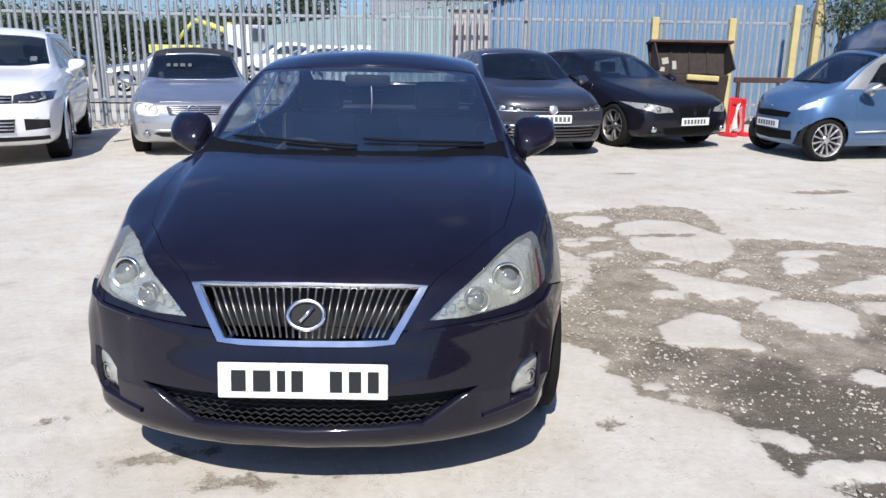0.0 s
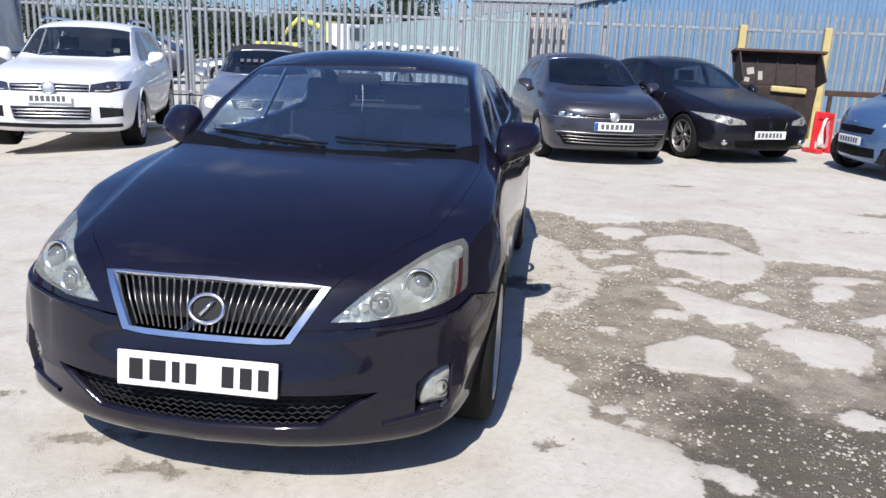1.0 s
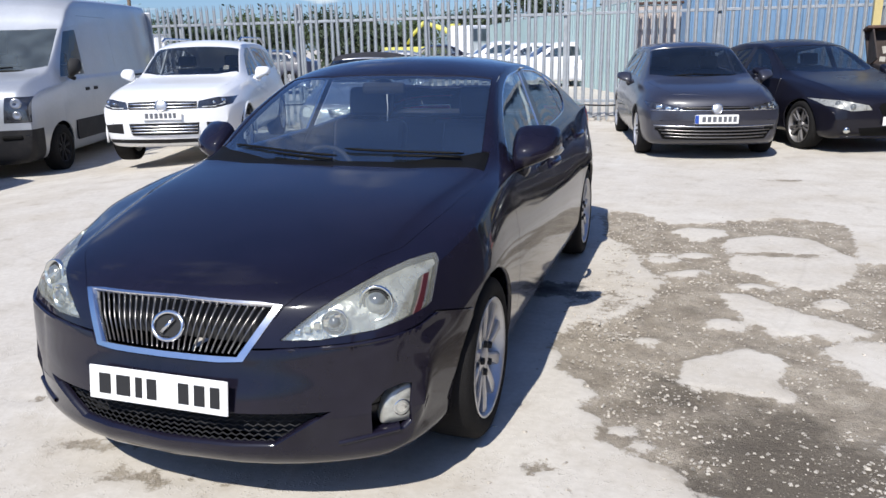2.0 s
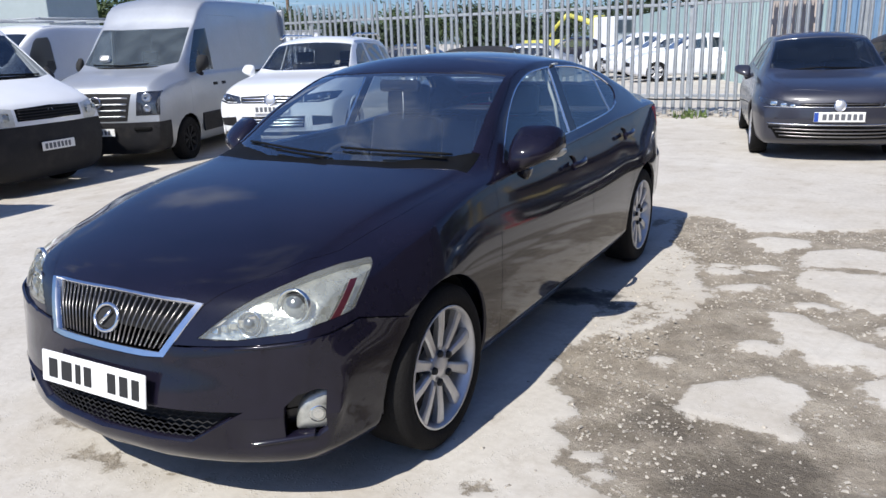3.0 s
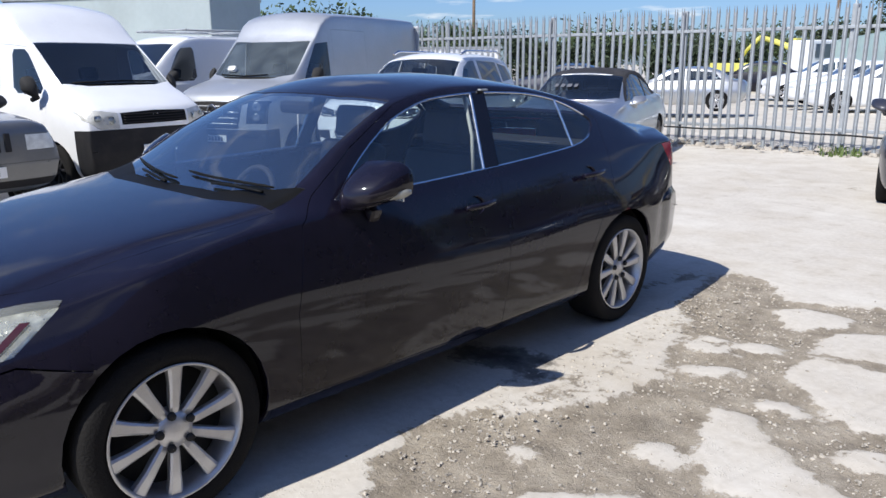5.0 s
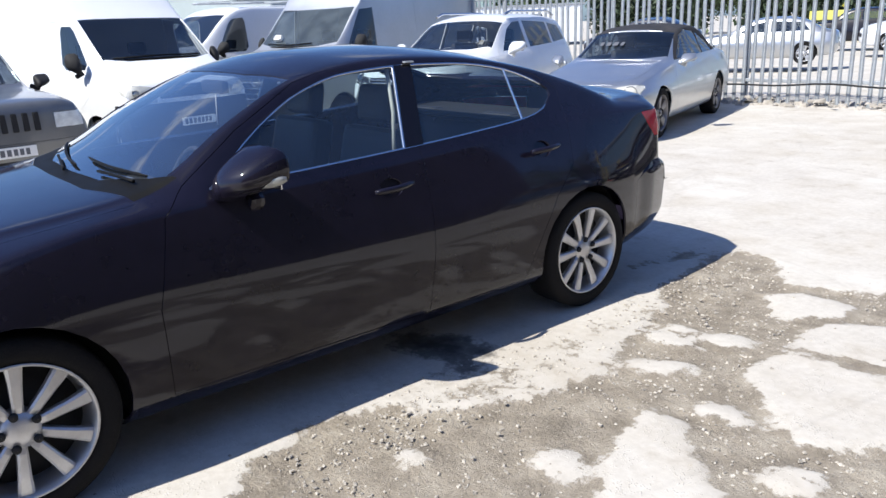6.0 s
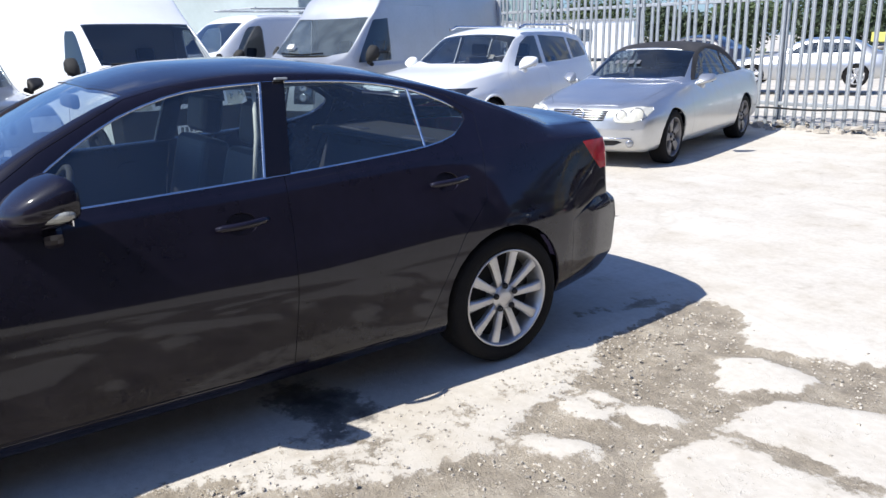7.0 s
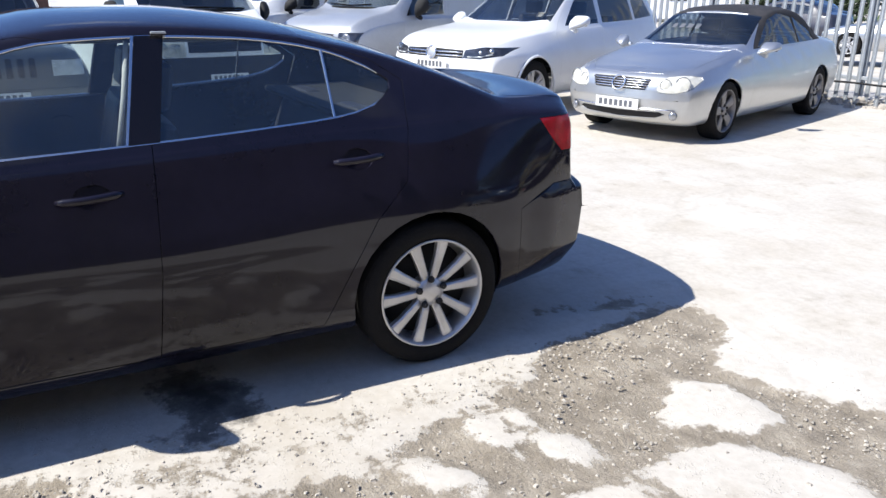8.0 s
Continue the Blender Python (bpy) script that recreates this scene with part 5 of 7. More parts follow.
    part("sticker", box_bm(.09, .004, .09, (0, 0, 0), .02, 2), M["paper"], car, "pale sticker on the windscreen", loc=pose(.52, 1.585, 1.262, -52))
    number_plate(car, pose(0, -.02, .70), (.1, .1, .1, .1, .09, .09, .09), ink=M["grey_ink"])
    return car


def car_small(m):
    """Light blue two-seat city car."""
    L, W = 2.70, 0.78
    top = [(0, .50), (.01, .62), (.04, .74), (.10, .83), (.30, .93), (.55, 1.02), (1.05, 1.40), (1.35, 1.52), (1.8, 1.54), (2.3, 1.47), (2.5, 1.25), (2.62, .9), (L, .62)]
    belt = [(0, .50), (.01, .60), (.04, .70), (.12, .78), (.5, .90), (1.0, .98), (2.3, 1.04), (2.55, .95), (2.62, .85), (L, .62)]
    c = derived(L, W, top, belt, .22, .76, nose=.50, tail=.62, hip=.62)
    hub = (.44, 2.31)
    P = M["blue_paint"]
    pan = [("side", [(.80, .30), (1.85, .30), (1.95, .9), (1.93, 1.42), (1.5, 1.45), (1.15, 1.32), (.80, .95)], FL, "door", P, "pair", ""),
           ("side", [(1.86, .98), (2.42, 1.03), (2.30, 1.42), (1.96, 1.46), (1.30, 1.44), (1.0, 1.26), (.66, .97)], FL, "safety_cell", M["silver_paint"], "pair", "silver door frame band"),
           ("side", [(.98, 1.0), (1.88, 1.05), (1.86, 1.40), (1.5, 1.415), (1.22, 1.30)], FL, "door_window", M["dim"], "pair", ""),
           ("top", [(-.05, .56), (.4, .58), (.58, .68), (.52, 1.20), (.3, 1.16), (-.05, 1.15)], UP, "windscreen", M["dim"], "both", ""),
           ("top", [(-.05, 1.22), (.50, 1.26), (.54, 2.2), (-.05, 2.25)], lambda p, n: n.z > .5 and p.z > 1.35, "roof_panel", M["black_paint"], "both", "black roof panel"),
           ("front", round_poly([(.46, .675), (.60, .69), (.69, .76), (.66, .825), (.54, .765)], 1), NOSE, "headlight", M["lamp_white"], "pair", "clear almond headlight"),
           ("front", [(-.05, .565), (.36, .57), (.40, .645), (-.05, .66)], NOSE, "upper_grille", M["wiper_black"], "both", ""),
           ("front", [(-.05, .26), (.44, .27), (.44, .39), (-.05, .39)], NOSE, "lower_grille", M["wiper_black"], "both", "")]
    car = parked("city_car", "light blue two-seat city car with many-spoked wheels", m, L, W, c, P, pan, (.29, .222, .17, 12, 0, .022, M["alloy"]), hub, .315, bow=(.30, .15), seats=(.85, 1.35, None, .2, .6), mirror=(.86, .92, 1.0, .17, .13, M["silver_paint"]))
    number_plate(car, pose(0, -.012, .47), (.1, .1, .1, .1, .09, .09, .09), ink=M["grey_ink"])
    for s in (1, -1):
        part("fog_hole", lathe_bm([(.0005, -.002), (.05, -.004), (.058, .01), (.058, .05)], 16, "y"), M["wiper_black"], car, "dark round fog light hole", smooth=True, loc=pose(s * .58, skin_y(car, "body", s * .58, .36), .36, 0, 0, s * 30))
        part("sill_line", tube_bm([(s * (W - .005), .82, .40), (s * (W + .004), 1.4, .425), (s * (W - .005), 1.98, .44)], .012, 6), M["silver_paint"], car, "pale line along the sill")
    part("badge_face", lathe_bm([(.0005, -.004), (.035, -.003), (.045, .004)], 20, "y"), M["alloy"], car, "small bright badge disc", smooth=True, loc=pose(0, .055, .74, -45))
    part("wiper", tube_bm([(-.42, .63, 1.045), (.0, .585, 1.055), (.40, .63, 1.045)], .010, 6), M["wiper_black"], car, "parked black wiper")
    return car


def car_jeep(m):
    """Pewter four-wheel-drive with a slotted grille."""
    L, W = 4.6, 0.92
    top = [(0, .60), (.01, .88), (.03, .98), (.1, 1.03), (.6, 1.08), (1.4, 1.12), (1.5, 1.14), (2.1, 1.62), (2.5, 1.72), (4.0, 1.70), (4.4, 1.6), (4.55, 1.05), (L, .70)]
    belt = [(0, .60), (.01, .84), (.03, .93), (.1, .97), (1.5, 1.05), (4.2, 1.1), (4.5, 1.0), (L, .70)]
    c = derived(L, W, top, belt, .36, .78, nose=.60, tail=.70, clear=.30, hip=.75, blunt=.92)
    P = M["gold_paint"]
    pan = [("side", [(1.80, 1.1), (2.6, 1.12), (2.6, 1.58), (2.2, 1.5)], FL, "front_side_window", M["dim"], "pair", ""),
           ("side", [(2.7, 1.12), (3.6, 1.14), (3.6, 1.58), (2.7, 1.59)], FL, "rear_side_window", M["dim"], "pair", ""),
           ("top", [(-.05, 1.5), (.6, 1.54), (.70, 1.62), (.62, 2.1), (-.05, 2.06)], UP, "windscreen", M["dim"], "both", ""),
           ("side", [(1.6, .42), (2.6, .42), (2.65, 1.1), (2.65, 1.62), (2.0, 1.45), (1.6, 1.05)], lambda p, n: FL(p, n) and p.z < 1.05, "front_door", P, "pair", ""),
           ("front", [(.50, .74), (.80, .74), (.80, .90), (.50, .90)], NOSE, "headlight", M["lamp_white"], "pair", "square clear headlight"),
           ("front", [(-.05, .44), (.9, .44), (.9, .62), (-.05, .62)], NOSE, "bumper", M["gold_paint"], "both", "pewter bumper"),
           ("front", [(-.05, .36), (.9, .36), (.9, .44), (-.05, .44)], NOSE, "lower_bumper", M["plastic"], "both", "")]
    car = parked("off_road_vehicle", "pewter four-wheel-drive with a seven-slot grille", m, L, W, c, P, pan, (.36, .22, .24, 5, 0, .09, M["alloy"]), (.80, 3.49), .42, bow=(.10, .1), seats=(1.8, 2.4, 3.3, .32, .72), mirror=(1.0, 1.85, 1.15, .2, .16, M["plastic"]))
    for k in range(7):
        part("grille_slot", box_bm(.058, .03, .19, (0, 0, 0), .012, 2), M["dark"], car, loc=pose((k - 3) * .105, .012, .83, -6))
    number_plate(car, pose(0, -.02, .54), (.1, .1, .1, .1, .09, .09, .09), ink=M["grey_ink"])
    return car


def van(name, label, m, L, W, top, belt, paint, panels, wheels, hubs, arch, mirror, roof_ratio=.86, bow=(.16, .03), hip=.9, q=.93, seats=None):
    c = derived(L, W, top, belt, .36, roof_ratio, q=q, nose=.62, tail=1.2, clear=.28, hip=hip, belt_in=.97, blunt=.93)
    c["zs"] = pchip([(0, .62), (.02, .40), (.06, .31), (.15, .27), (.5, .27), (L - .05, .36), (L, .45)])
    c["zb"] = pchip([(0, .62), (.02, .37), (.06, .27), (.15, .21), (.5, .21), (L - .05, .30), (L, .42)])
    c["zm"] = pchip([(0, .62), (.03, .66), (.3, hip), (L, hip)])
    car = parked(name, label, m, L, W, c, paint, panels, wheels, hubs, arch, nu=60, bow=bow, category="van", mirror=mirror, seats=seats)
    part("rear_panel", box_bm(W * 1.80, .05, top[-1][1] - .55, (0, L - .01, (top[-1][1] + .50) / 2), .02, 2), paint, car)
    return car


def van_white(m):
    """White high-roof panel van with a black bumper."""
    L, W = 5.6, 0.99
    top = [(0, .62), (.01, .95), (.05, 1.12), (.15, 1.20), (.45, 1.34), (.66, 1.42), (.76, 1.48), (1.42, 2.02), (1.62, 2.18), (2.0, 2.50), (2.5, 2.60), (5.4, 2.58), (5.58, 2.50), (L, 2.45)]
    belt = [(0, .62), (.01, .90), (.05, 1.02), (.15, 1.08), (.9, 1.22), (1.6, 1.28), (L, 1.30)]
    P = M["white_paint"]
    pan = [("side", [(1.35, .80), (1.45, .55), (2.10, .55), (2.15, 1.3), (2.12, 2.0), (1.48, 1.95), (.95, 1.4), (1.0, 1.0)], FL, "front_door", P, "pair", ""),
           ("side", round_poly([(1.05, 1.34), (1.80, 1.34), (1.82, 1.92), (1.50, 1.92)], 1, .12), FL, "door_window", M["dim"], "pair", ""),
           ("top", [(-.05, .68), (.5, .70), (.82, .80), (.78, 1.45), (.4, 1.42), (-.05, 1.41)], lambda p, n: n.z > .1 and p.z > 1.3, "windscreen", M["dim"], "both", ""),
           ("front", [(-.05, .95), (.50, .95), (.50, 1.10), (-.05, 1.12)], NOSE, "grille", M["wiper_black"], "both", "black grille"),
           ("front", [(.54, .90), (.78, .90), (.93, 1.02), (.93, 1.12), (.80, 1.14), (.54, 1.10)], NOSE, "headlight", M["lens_milky"], "pair", "large clear headlight"),
           ("side", [(-.2, .1), (.5, .1), (.42, .88), (-.2, .90)], lambda p, n: p.y < .8, "bumper", M["plastic"], "both", "black plastic bumper")]
    car = van("panel_van", "white high-roof panel van with a black bumper", m, L, W, top, belt, P, pan, (.34, .20, .22, 8, 0, .05, M["plastic"]), (.95, 4.2), .40, (1.09, 1.10, 1.42, .16, .30, M["dark"]), seats=(1.25, 1.8, None, .55, .8))
    round_badge(car, pose(0, .03, 1.03, -10), .05)
    number_plate(car, pose(0, -.02, .62), (.1, .1, .1, .1, .09, .09, .09), face=M["plate"], ink=M["grey_ink"])
    for k in range(4):
        part("grille_rib", tube_bm([(x, .012 + .16 * (abs(x) / W) ** 2.4 + .12 * k * .035, .975 + .035 * k) for x in np.linspace(-.47, .47, 9)], .007, 6), M["plastic"], car)
    lamp_cells(car, "headlight", ((.66, 1.01, .13, .10), (.80, 1.04, .08, .07)), M["lamp_silver"], "clear lamp cell")
    part("wiper", tube_bm([(-.70, .76, 1.478), (.0, .735, 1.492), (.62, .78, 1.478)], .012, 6), M["wiper_black"], car, "parked black wiper")
    part("scuttle_ridge", tube_bm([(x, .705 + .10 * (abs(x) / .82) ** 2, 1.452 - .02 * (abs(x) / .82) ** 2) for x in np.linspace(-.78, .78, 13)], .016, 6), M["wiper_black"], car, "black strip below the windscreen")
    return car


def van_silver(m):
    """Silver high-roof panel van."""
    L, W = 5.9, 0.995
    top = [(0, .62), (.01, .98), (.05, 1.16), (.12, 1.24), (.6, 1.40), (.95, 1.47), (1.05, 1.52), (1.70, 2.12), (1.85, 2.26), (2.05, 2.50), (2.4, 2.62), (5.7, 2.66), (5.88, 2.58), (L, 2.52)]
    belt = [(0, .62), (.01, .92), (.05, 1.06), (.12, 1.12), (.9, 1.28), (1.6, 1.34), (L, 1.36)]
    P = M["van_silver"]
    pan = [("side", [(1.10, .55), (2.15, .55), (2.18, 1.3), (2.15, 2.15), (1.74, 2.08), (1.15, 1.45)], FL, "front_door", P, "pair", ""),
           ("side", [(1.24, 1.38), (2.10, 1.40), (2.10, 2.08), (1.75, 2.05)], FL, "door_window", M["dim"], "pair", ""),
           ("side", [(2.25, .55), (3.45, .55), (3.45, 2.3), (2.25, 2.3)], FL, "sliding_door", P, "pair", ""),
           ("top", [(-.05, .98), (.5, 1.0), (.82, 1.12), (.78, 1.72), (.4, 1.67), (-.05, 1.66)], lambda p, n: n.z > .1 and p.z > 1.35, "windscreen", M["hazy"], "both", ""),
           ("front", [(-.05, .72), (.46, .72), (.55, 1.12), (-.05, 1.14)], NOSE, "grille", M["plastic"], "both", "black grille with pale bars"),
           ("front", [(.60, .80), (.93, .80), (.93, 1.15), (.64, 1.15)], NOSE, "headlight", M["suv_lamp"], "pair", "upright dark headlight"),
           ("side", [(-.2, .1), (.55, .1), (.45, .70), (-.2, .70)], lambda p, n: p.y < .8, "bumper", M["plastic"], "both", "dark grey bumper")]
    car = van("panel_van", "silver high-roof panel van with a barred grille", m, L, W, top, belt, P, pan, (.345, .21, .22, 8, 0, .05, M["plastic"]), (1.0, 4.66), .40, (1.09, 1.40, 1.50, .16, .30, M["dark"]), seats=(1.5, 2.1, None, .6, .8))
    for z in (.79, .88, .97, 1.06):
        w = .44 + (z - .79) * .2
        part("grille_bar", tube_bm([(x, .0 + .16 * (abs(x) / W) ** 2.4 + (.01 if z < 1.0 else .03), z) for x in np.linspace(-w, w, 9)], .016, 6), M["silver_paint"], car)
    round_badge(car, pose(0, -.01, 1.0, -8), .085)
    for s in (1, -1):
        for z, r in ((1.06, .075), (.90, .06)):
            part("lamp_bowl", lathe_bm([(.0005, -.004), (r * .6, -.008), (r * .9, -.012), (r, .0), (r * 1.05, .02)], 18, "y"), M["lamp_grey"], car, "round lamp in its dark case", smooth=True, loc=pose(s * .77, .16 * (.77 / W) ** 2.4 + (z - .72) * .09 - .005, z, -6, 0, s * 12))
    for s in (1, -1):
        for y in (2.03, 2.36):
            part("door_handle", box_bm(.03, .15, .05, (0, 0, 0), .012, 2), M["dark"], car, "black door handle", loc=pose(s * .985, y, 1.16))
        part("side_cladding", box_bm(.03, 2.75, .30, (0, 0, 0), .012, 2), M["plastic"], car, "dark grey lower side cladding", loc=pose(s * .985, 2.83, .56))
        part("corner_pocket", box_bm(.26, .03, .06, (0, 0, 0), .02, 2), M["wiper_black"], car, "dark pocket in the bumper", loc=pose(s * .68, skin_y(car, "bumper", s * .68, .60), .60, 0, 0, s * 14))
        part("slide_rail", box_bm(.02, 1.7, .035, (0, 0, 0), .006, 1), M["dark"], car, "dark sliding door rail", loc=pose(s * .985, 4.45, 1.30))
    part("cowl_strip", tube_bm([(x, .955 + .12 * (abs(x) / .82) ** 2, 1.478 - .02 * (abs(x) / .82) ** 2) for x in np.linspace(-.78, .78, 13)], .022, 6), M["wiper_black"], car, "black strip below the windscreen")
    part("wiper", tube_bm([(-.62, 1.06, 1.535), (-.1, 1.01, 1.512), (.35, 1.04, 1.535)], .011, 6), M["wiper_black"], car, "parked black wiper")
    part("sticker", box_bm(.16, .004, .10, (0, 0, 0), .03, 2), M["plate"], car, "pale sticker on the glass", loc=pose(-.45, 1.13, 1.63, -42))
    number_plate(car, pose(0, -.02, .56), (.1, .1, .1, .1, .09, .09, .09), ink=M["grey_ink"])
    return car


def van_small(m):
    """White low-roof van with a roof rack."""
    L, W = 4.9, 0.95
    top = [(0, .62), (.01, .95), (.05, 1.15), (.15, 1.25), (.6, 1.42), (1.0, 1.52), (1.7, 2.10), (1.9, 2.21), (2.3, 2.26), (4.7, 2.24), (4.88, 2.18), (L, 2.1)]
    belt = [(0, .62), (.01, .92), (.05, 1.08), (.15, 1.15), (1.0, 1.31), (1.6, 1.36), (L, 1.38)]
    P = M["white_paint"]
    pan = [("side", round_poly([(1.38, 1.40), (2.05, 1.42), (2.05, 2.02), (1.75, 2.0)], 1, .12), FL, "door_window", M["dim"], "pair", ""),
           ("side", [(1.05, .55), (2.12, .55), (2.15, 1.36), (2.12, 2.08), (1.7, 2.05), (1.1, 1.42)], lambda p, n: FL(p, n) and p.z < 1.36, "front_door", P, "pair", ""),
           ("top", [(-.05, 1.02), (.5, 1.04), (.78, 1.14), (.72, 1.72), (-.05, 1.68)], lambda p, n: n.z > .1 and p.z > 1.4, "windscreen", M["dim"], "both", ""),
           ("front", [(.52, .80), (.86, .82), (.86, 1.0), (.56, .98)], NOSE, "headlight", M["lamp_white"], "pair", "clear headlight"),
           ("side", [(-.2, .1), (.5, .1), (.42, .72), (-.2, .74)], lambda p, n: p.y < .8, "bumper", M["plastic"], "both", "black bumper")]
    car = van("panel_van", "white low-roof van with a roof rack", m, L, W, top, belt, P, pan, (.33, .20, .21, 8, 0, .05, M["plastic"]), (.9, 3.9), .39, (1.05, 1.4, 1.48, .16, .24, M["dark"]), seats=(1.55, 2.1, None, .5, .75))
    for s in (1, -1):
        part("rack_side", tube_bm([(s * .72, 1.9, 2.33), (s * .72, 4.6, 2.35)], .022, 6), M["steel"], car)
    for k in range(4):
        part("rack_bar", tube_bm([(-.74, 2.0 + k * .8, 2.34), (.74, 2.0 + k * .8, 2.34)], .018, 6), M["steel"], car)
    return car


main_car = sedan_main()
car_hatch(pose(1.43, 10.22, 0, 0, 0, 11))
car_black_saloon(pose(3.68, 11.25, 0, 0, 0, 25))
car_convertible(pose(-3.30, 9.78, -.005, 0, 0, 17.2))
car_suv(pose(-5.58, 8.72, -.05, 0, 0, 20.0))
car_small(pose(4.62, 10.9, 0, 0, 0, -80))
car_jeep(pose(-5.80, 3.99, -.12, 0, 0, 95))
van_white(pose(-7.315, 6.61, -.24, 0, 0, 99.8))
van_silver(pose(-8.43, 8.06, -.24, 0, 0, 20.5))
van_small(pose(-11.4, 6.99, -.24, 0, 0, 7.5))


# ---- ground: one sheet, pale concrete broken up into gravel ----
GRAVEL_EDGE = [(.43, 6.8), (.46, 7.04), (.70, 7.06), (.98, 6.72), (1.06, 6.60), (1.33, 6.76), (1.72, 7.0), (1.97, 7.08), (2.37, 6.92), (2.35, 6.4), (2.31, 5.75), (2.76, 5.75), (3.08, 5.72), (3.55, 5.42), (4.6, 4.2), (4.2, 2.2), (2.6, 1.3), (1.75, 1.65), (1.40, 2.13),
               (1.26, 2.27), (1.23, 2.40), (1.21, 2.60), (1.16, 2.74), (.99, 2.82), (.87, 2.92), (.85, 3.03), (.77, 3.15), (.81, 3.27), (.74, 3.40), (.60, 3.53), (.52, 3.85), (.60, 4.10), (.74, 4.19), (.88, 4.40), (.95, 4.70), (1.03, 5.0), (.88, 5.3), (.79, 5.62), (.77, 5.83), (.54, 6.12)]
# slabs of concrete left standing in the gravel, near ones first
SLABS = [[(1.17, 3.48), (1.18, 3.75), (1.28, 3.85), (1.46, 4.0), (1.60, 3.95), (1.66, 3.84), (1.56, 3.62), (1.66, 3.44), (1.50, 3.44)],
         [(1.33, 4.88), (1.51, 4.87), (1.60, 4.77), (1.78, 4.60), (2.0, 4.48), (2.10, 4.35), (1.9, 4.2), (1.62, 4.25), (1.45, 4.44)],
         [(1.79, 4.07), (2.05, 4.25), (2.30, 4.20), (2.42, 3.96), (2.16, 3.66), (1.97, 3.68), (1.90, 3.85)], [(1.89, 4.72), (1.9, 4.88), (2.03, 4.92), (2.04, 4.75)]]
SLABS += [[(1.45, 5.72), (1.44, 6.2), (1.57, 6.32), (1.76, 6.42), (2.05, 6.38), (2.27, 5.85), (2.18, 5.35), (2.02, 5.14), (1.88, 5.04), (1.66, 5.22), (1.44, 5.47)],
          [(1.02, 6.40), (1.16, 6.55), (1.43, 6.53), (1.48, 6.35), (1.26, 6.12)], [(1.86, 3.14), (2.02, 3.22), (2.15, 3.05), (1.97, 2.96)], [(1.26, 2.58), (1.37, 2.59), (1.46, 2.44), (1.32, 2.42)],
          [(1.31, 2.36), (1.51, 2.39), (1.70, 2.36), (1.70, 2.27), (1.52, 2.25), (1.32, 2.23)], [(2.36, 4.40), (2.72, 4.66), (3.0, 4.62), (2.84, 4.38)], [(2.47, 4.22), (2.86, 4.24), (2.66, 3.86), (2.47, 3.98)]]
CHIPS = [(1.22, 5.68, .10, .08, 45), (1.0, 5.65, .11, .05, 0), (.99, 3.96, .08, .06, 30), (1.37, 4.33, .10, .07, 10), (1.01, 5.5, .14, .07, 0), (1.15, 5.22, .17, .07, 35), (1.56, 5.04, .08, .05, 20), (3.0, 3.3, .5, .3, 20), (2.7, 2.5, .4, .2, 140), (3.2, 4.6, .4, .15, 160), (2.5, 5.0, .22, .12, 60), (2.7, 5.35, .25, .08, 10), (.95, 2.98, .05, .035, 10), (1.02, 2.88, .05, .05, 60)]
SCUFFS = [(-1.05, 2.33, .26, .05, 12), (-.60, 2.19, .30, .05, 10), (.70, 2.64, .07, .045, 20), (-1.6, 2.55, .14, .05, 20), (4.0, 7.9, .38, .12, 10), (2.1, 9.0, .3, .09, 5), (1.5, 9.8, .25, .07, 170), (-1.2, 12.2, .22, .09, 20), (-.4, 12.0, .25, .07, 10), (.1, 11.6, .2, .06, 40), (3.3, 7.0, .3, .06, 5), (.6, 9.3, .2, .05, 0), (.30, 6.66, .34, .06, 80), (1.78, 5.83, .40, .045, 3)]
CRUMB = [(.80, 4.75, .65, .22, 80), (.74, 5.6, .6, .16, 97), (.62, 6.4, .4, .13, 100), (.62, 3.75, .3, .12, 90)]
DAMP = [(2.1, 2.55, 1.2, .75, 20), (1.5, 3.0, .35, .5, 0), (2.9, 3.6, .7, .5, 0), (1.15, 3.35, .3, .25, 0)]
# ellipses where the ground is darker, under the saloon and beside it
DARK_PATCHES = [(.30, 4.66, .34, .17, 20), (.55, 4.56, .14, .08, 60), (-.6, 4.2, .5, .3, 80), (-.5, 2.7, .3, .2, 10)]


def ellipse_out(X, Y, rows):
    """Distance outside the nearest of some ellipses, negative within."""
    best = np.full(X.shape, 9.0)
    for cx, cy, a, b, deg in rows:
        c, s = math.cos(radians(deg)), math.sin(radians(deg))
        u, v = (X - cx) * c + (Y - cy) * s, -(X - cx) * s + (Y - cy) * c
        best = np.minimum(best, (np.sqrt((u / a) ** 2 + (v / b) ** 2) - 1) * min(a, b))
    return best


def edge_in(X, Y, poly):
    """Distance inside a closed outline, negative outside."""
    d, odd = np.full(X.shape, 9.0), np.zeros(X.shape, bool)
    for (x1, y1), (x2, y2) in zip(poly, poly[1:] + poly[:1]):
        ex, ey = x2 - x1, y2 - y1
        t = np.clip(((X - x1) * ex + (Y - y1) * ey) / (ex * ex + ey * ey), 0, 1)
        d = np.minimum(d, np.hypot(X - x1 - t * ex, Y - y1 - t * ey))
        cross = ((y1 > Y) != (y2 > Y)) & (X < (x2 - x1) * (Y - y1) / (y2 - y1 + 1e-12) + x1)
        odd ^= cross
    return np.where(odd, d, -d)


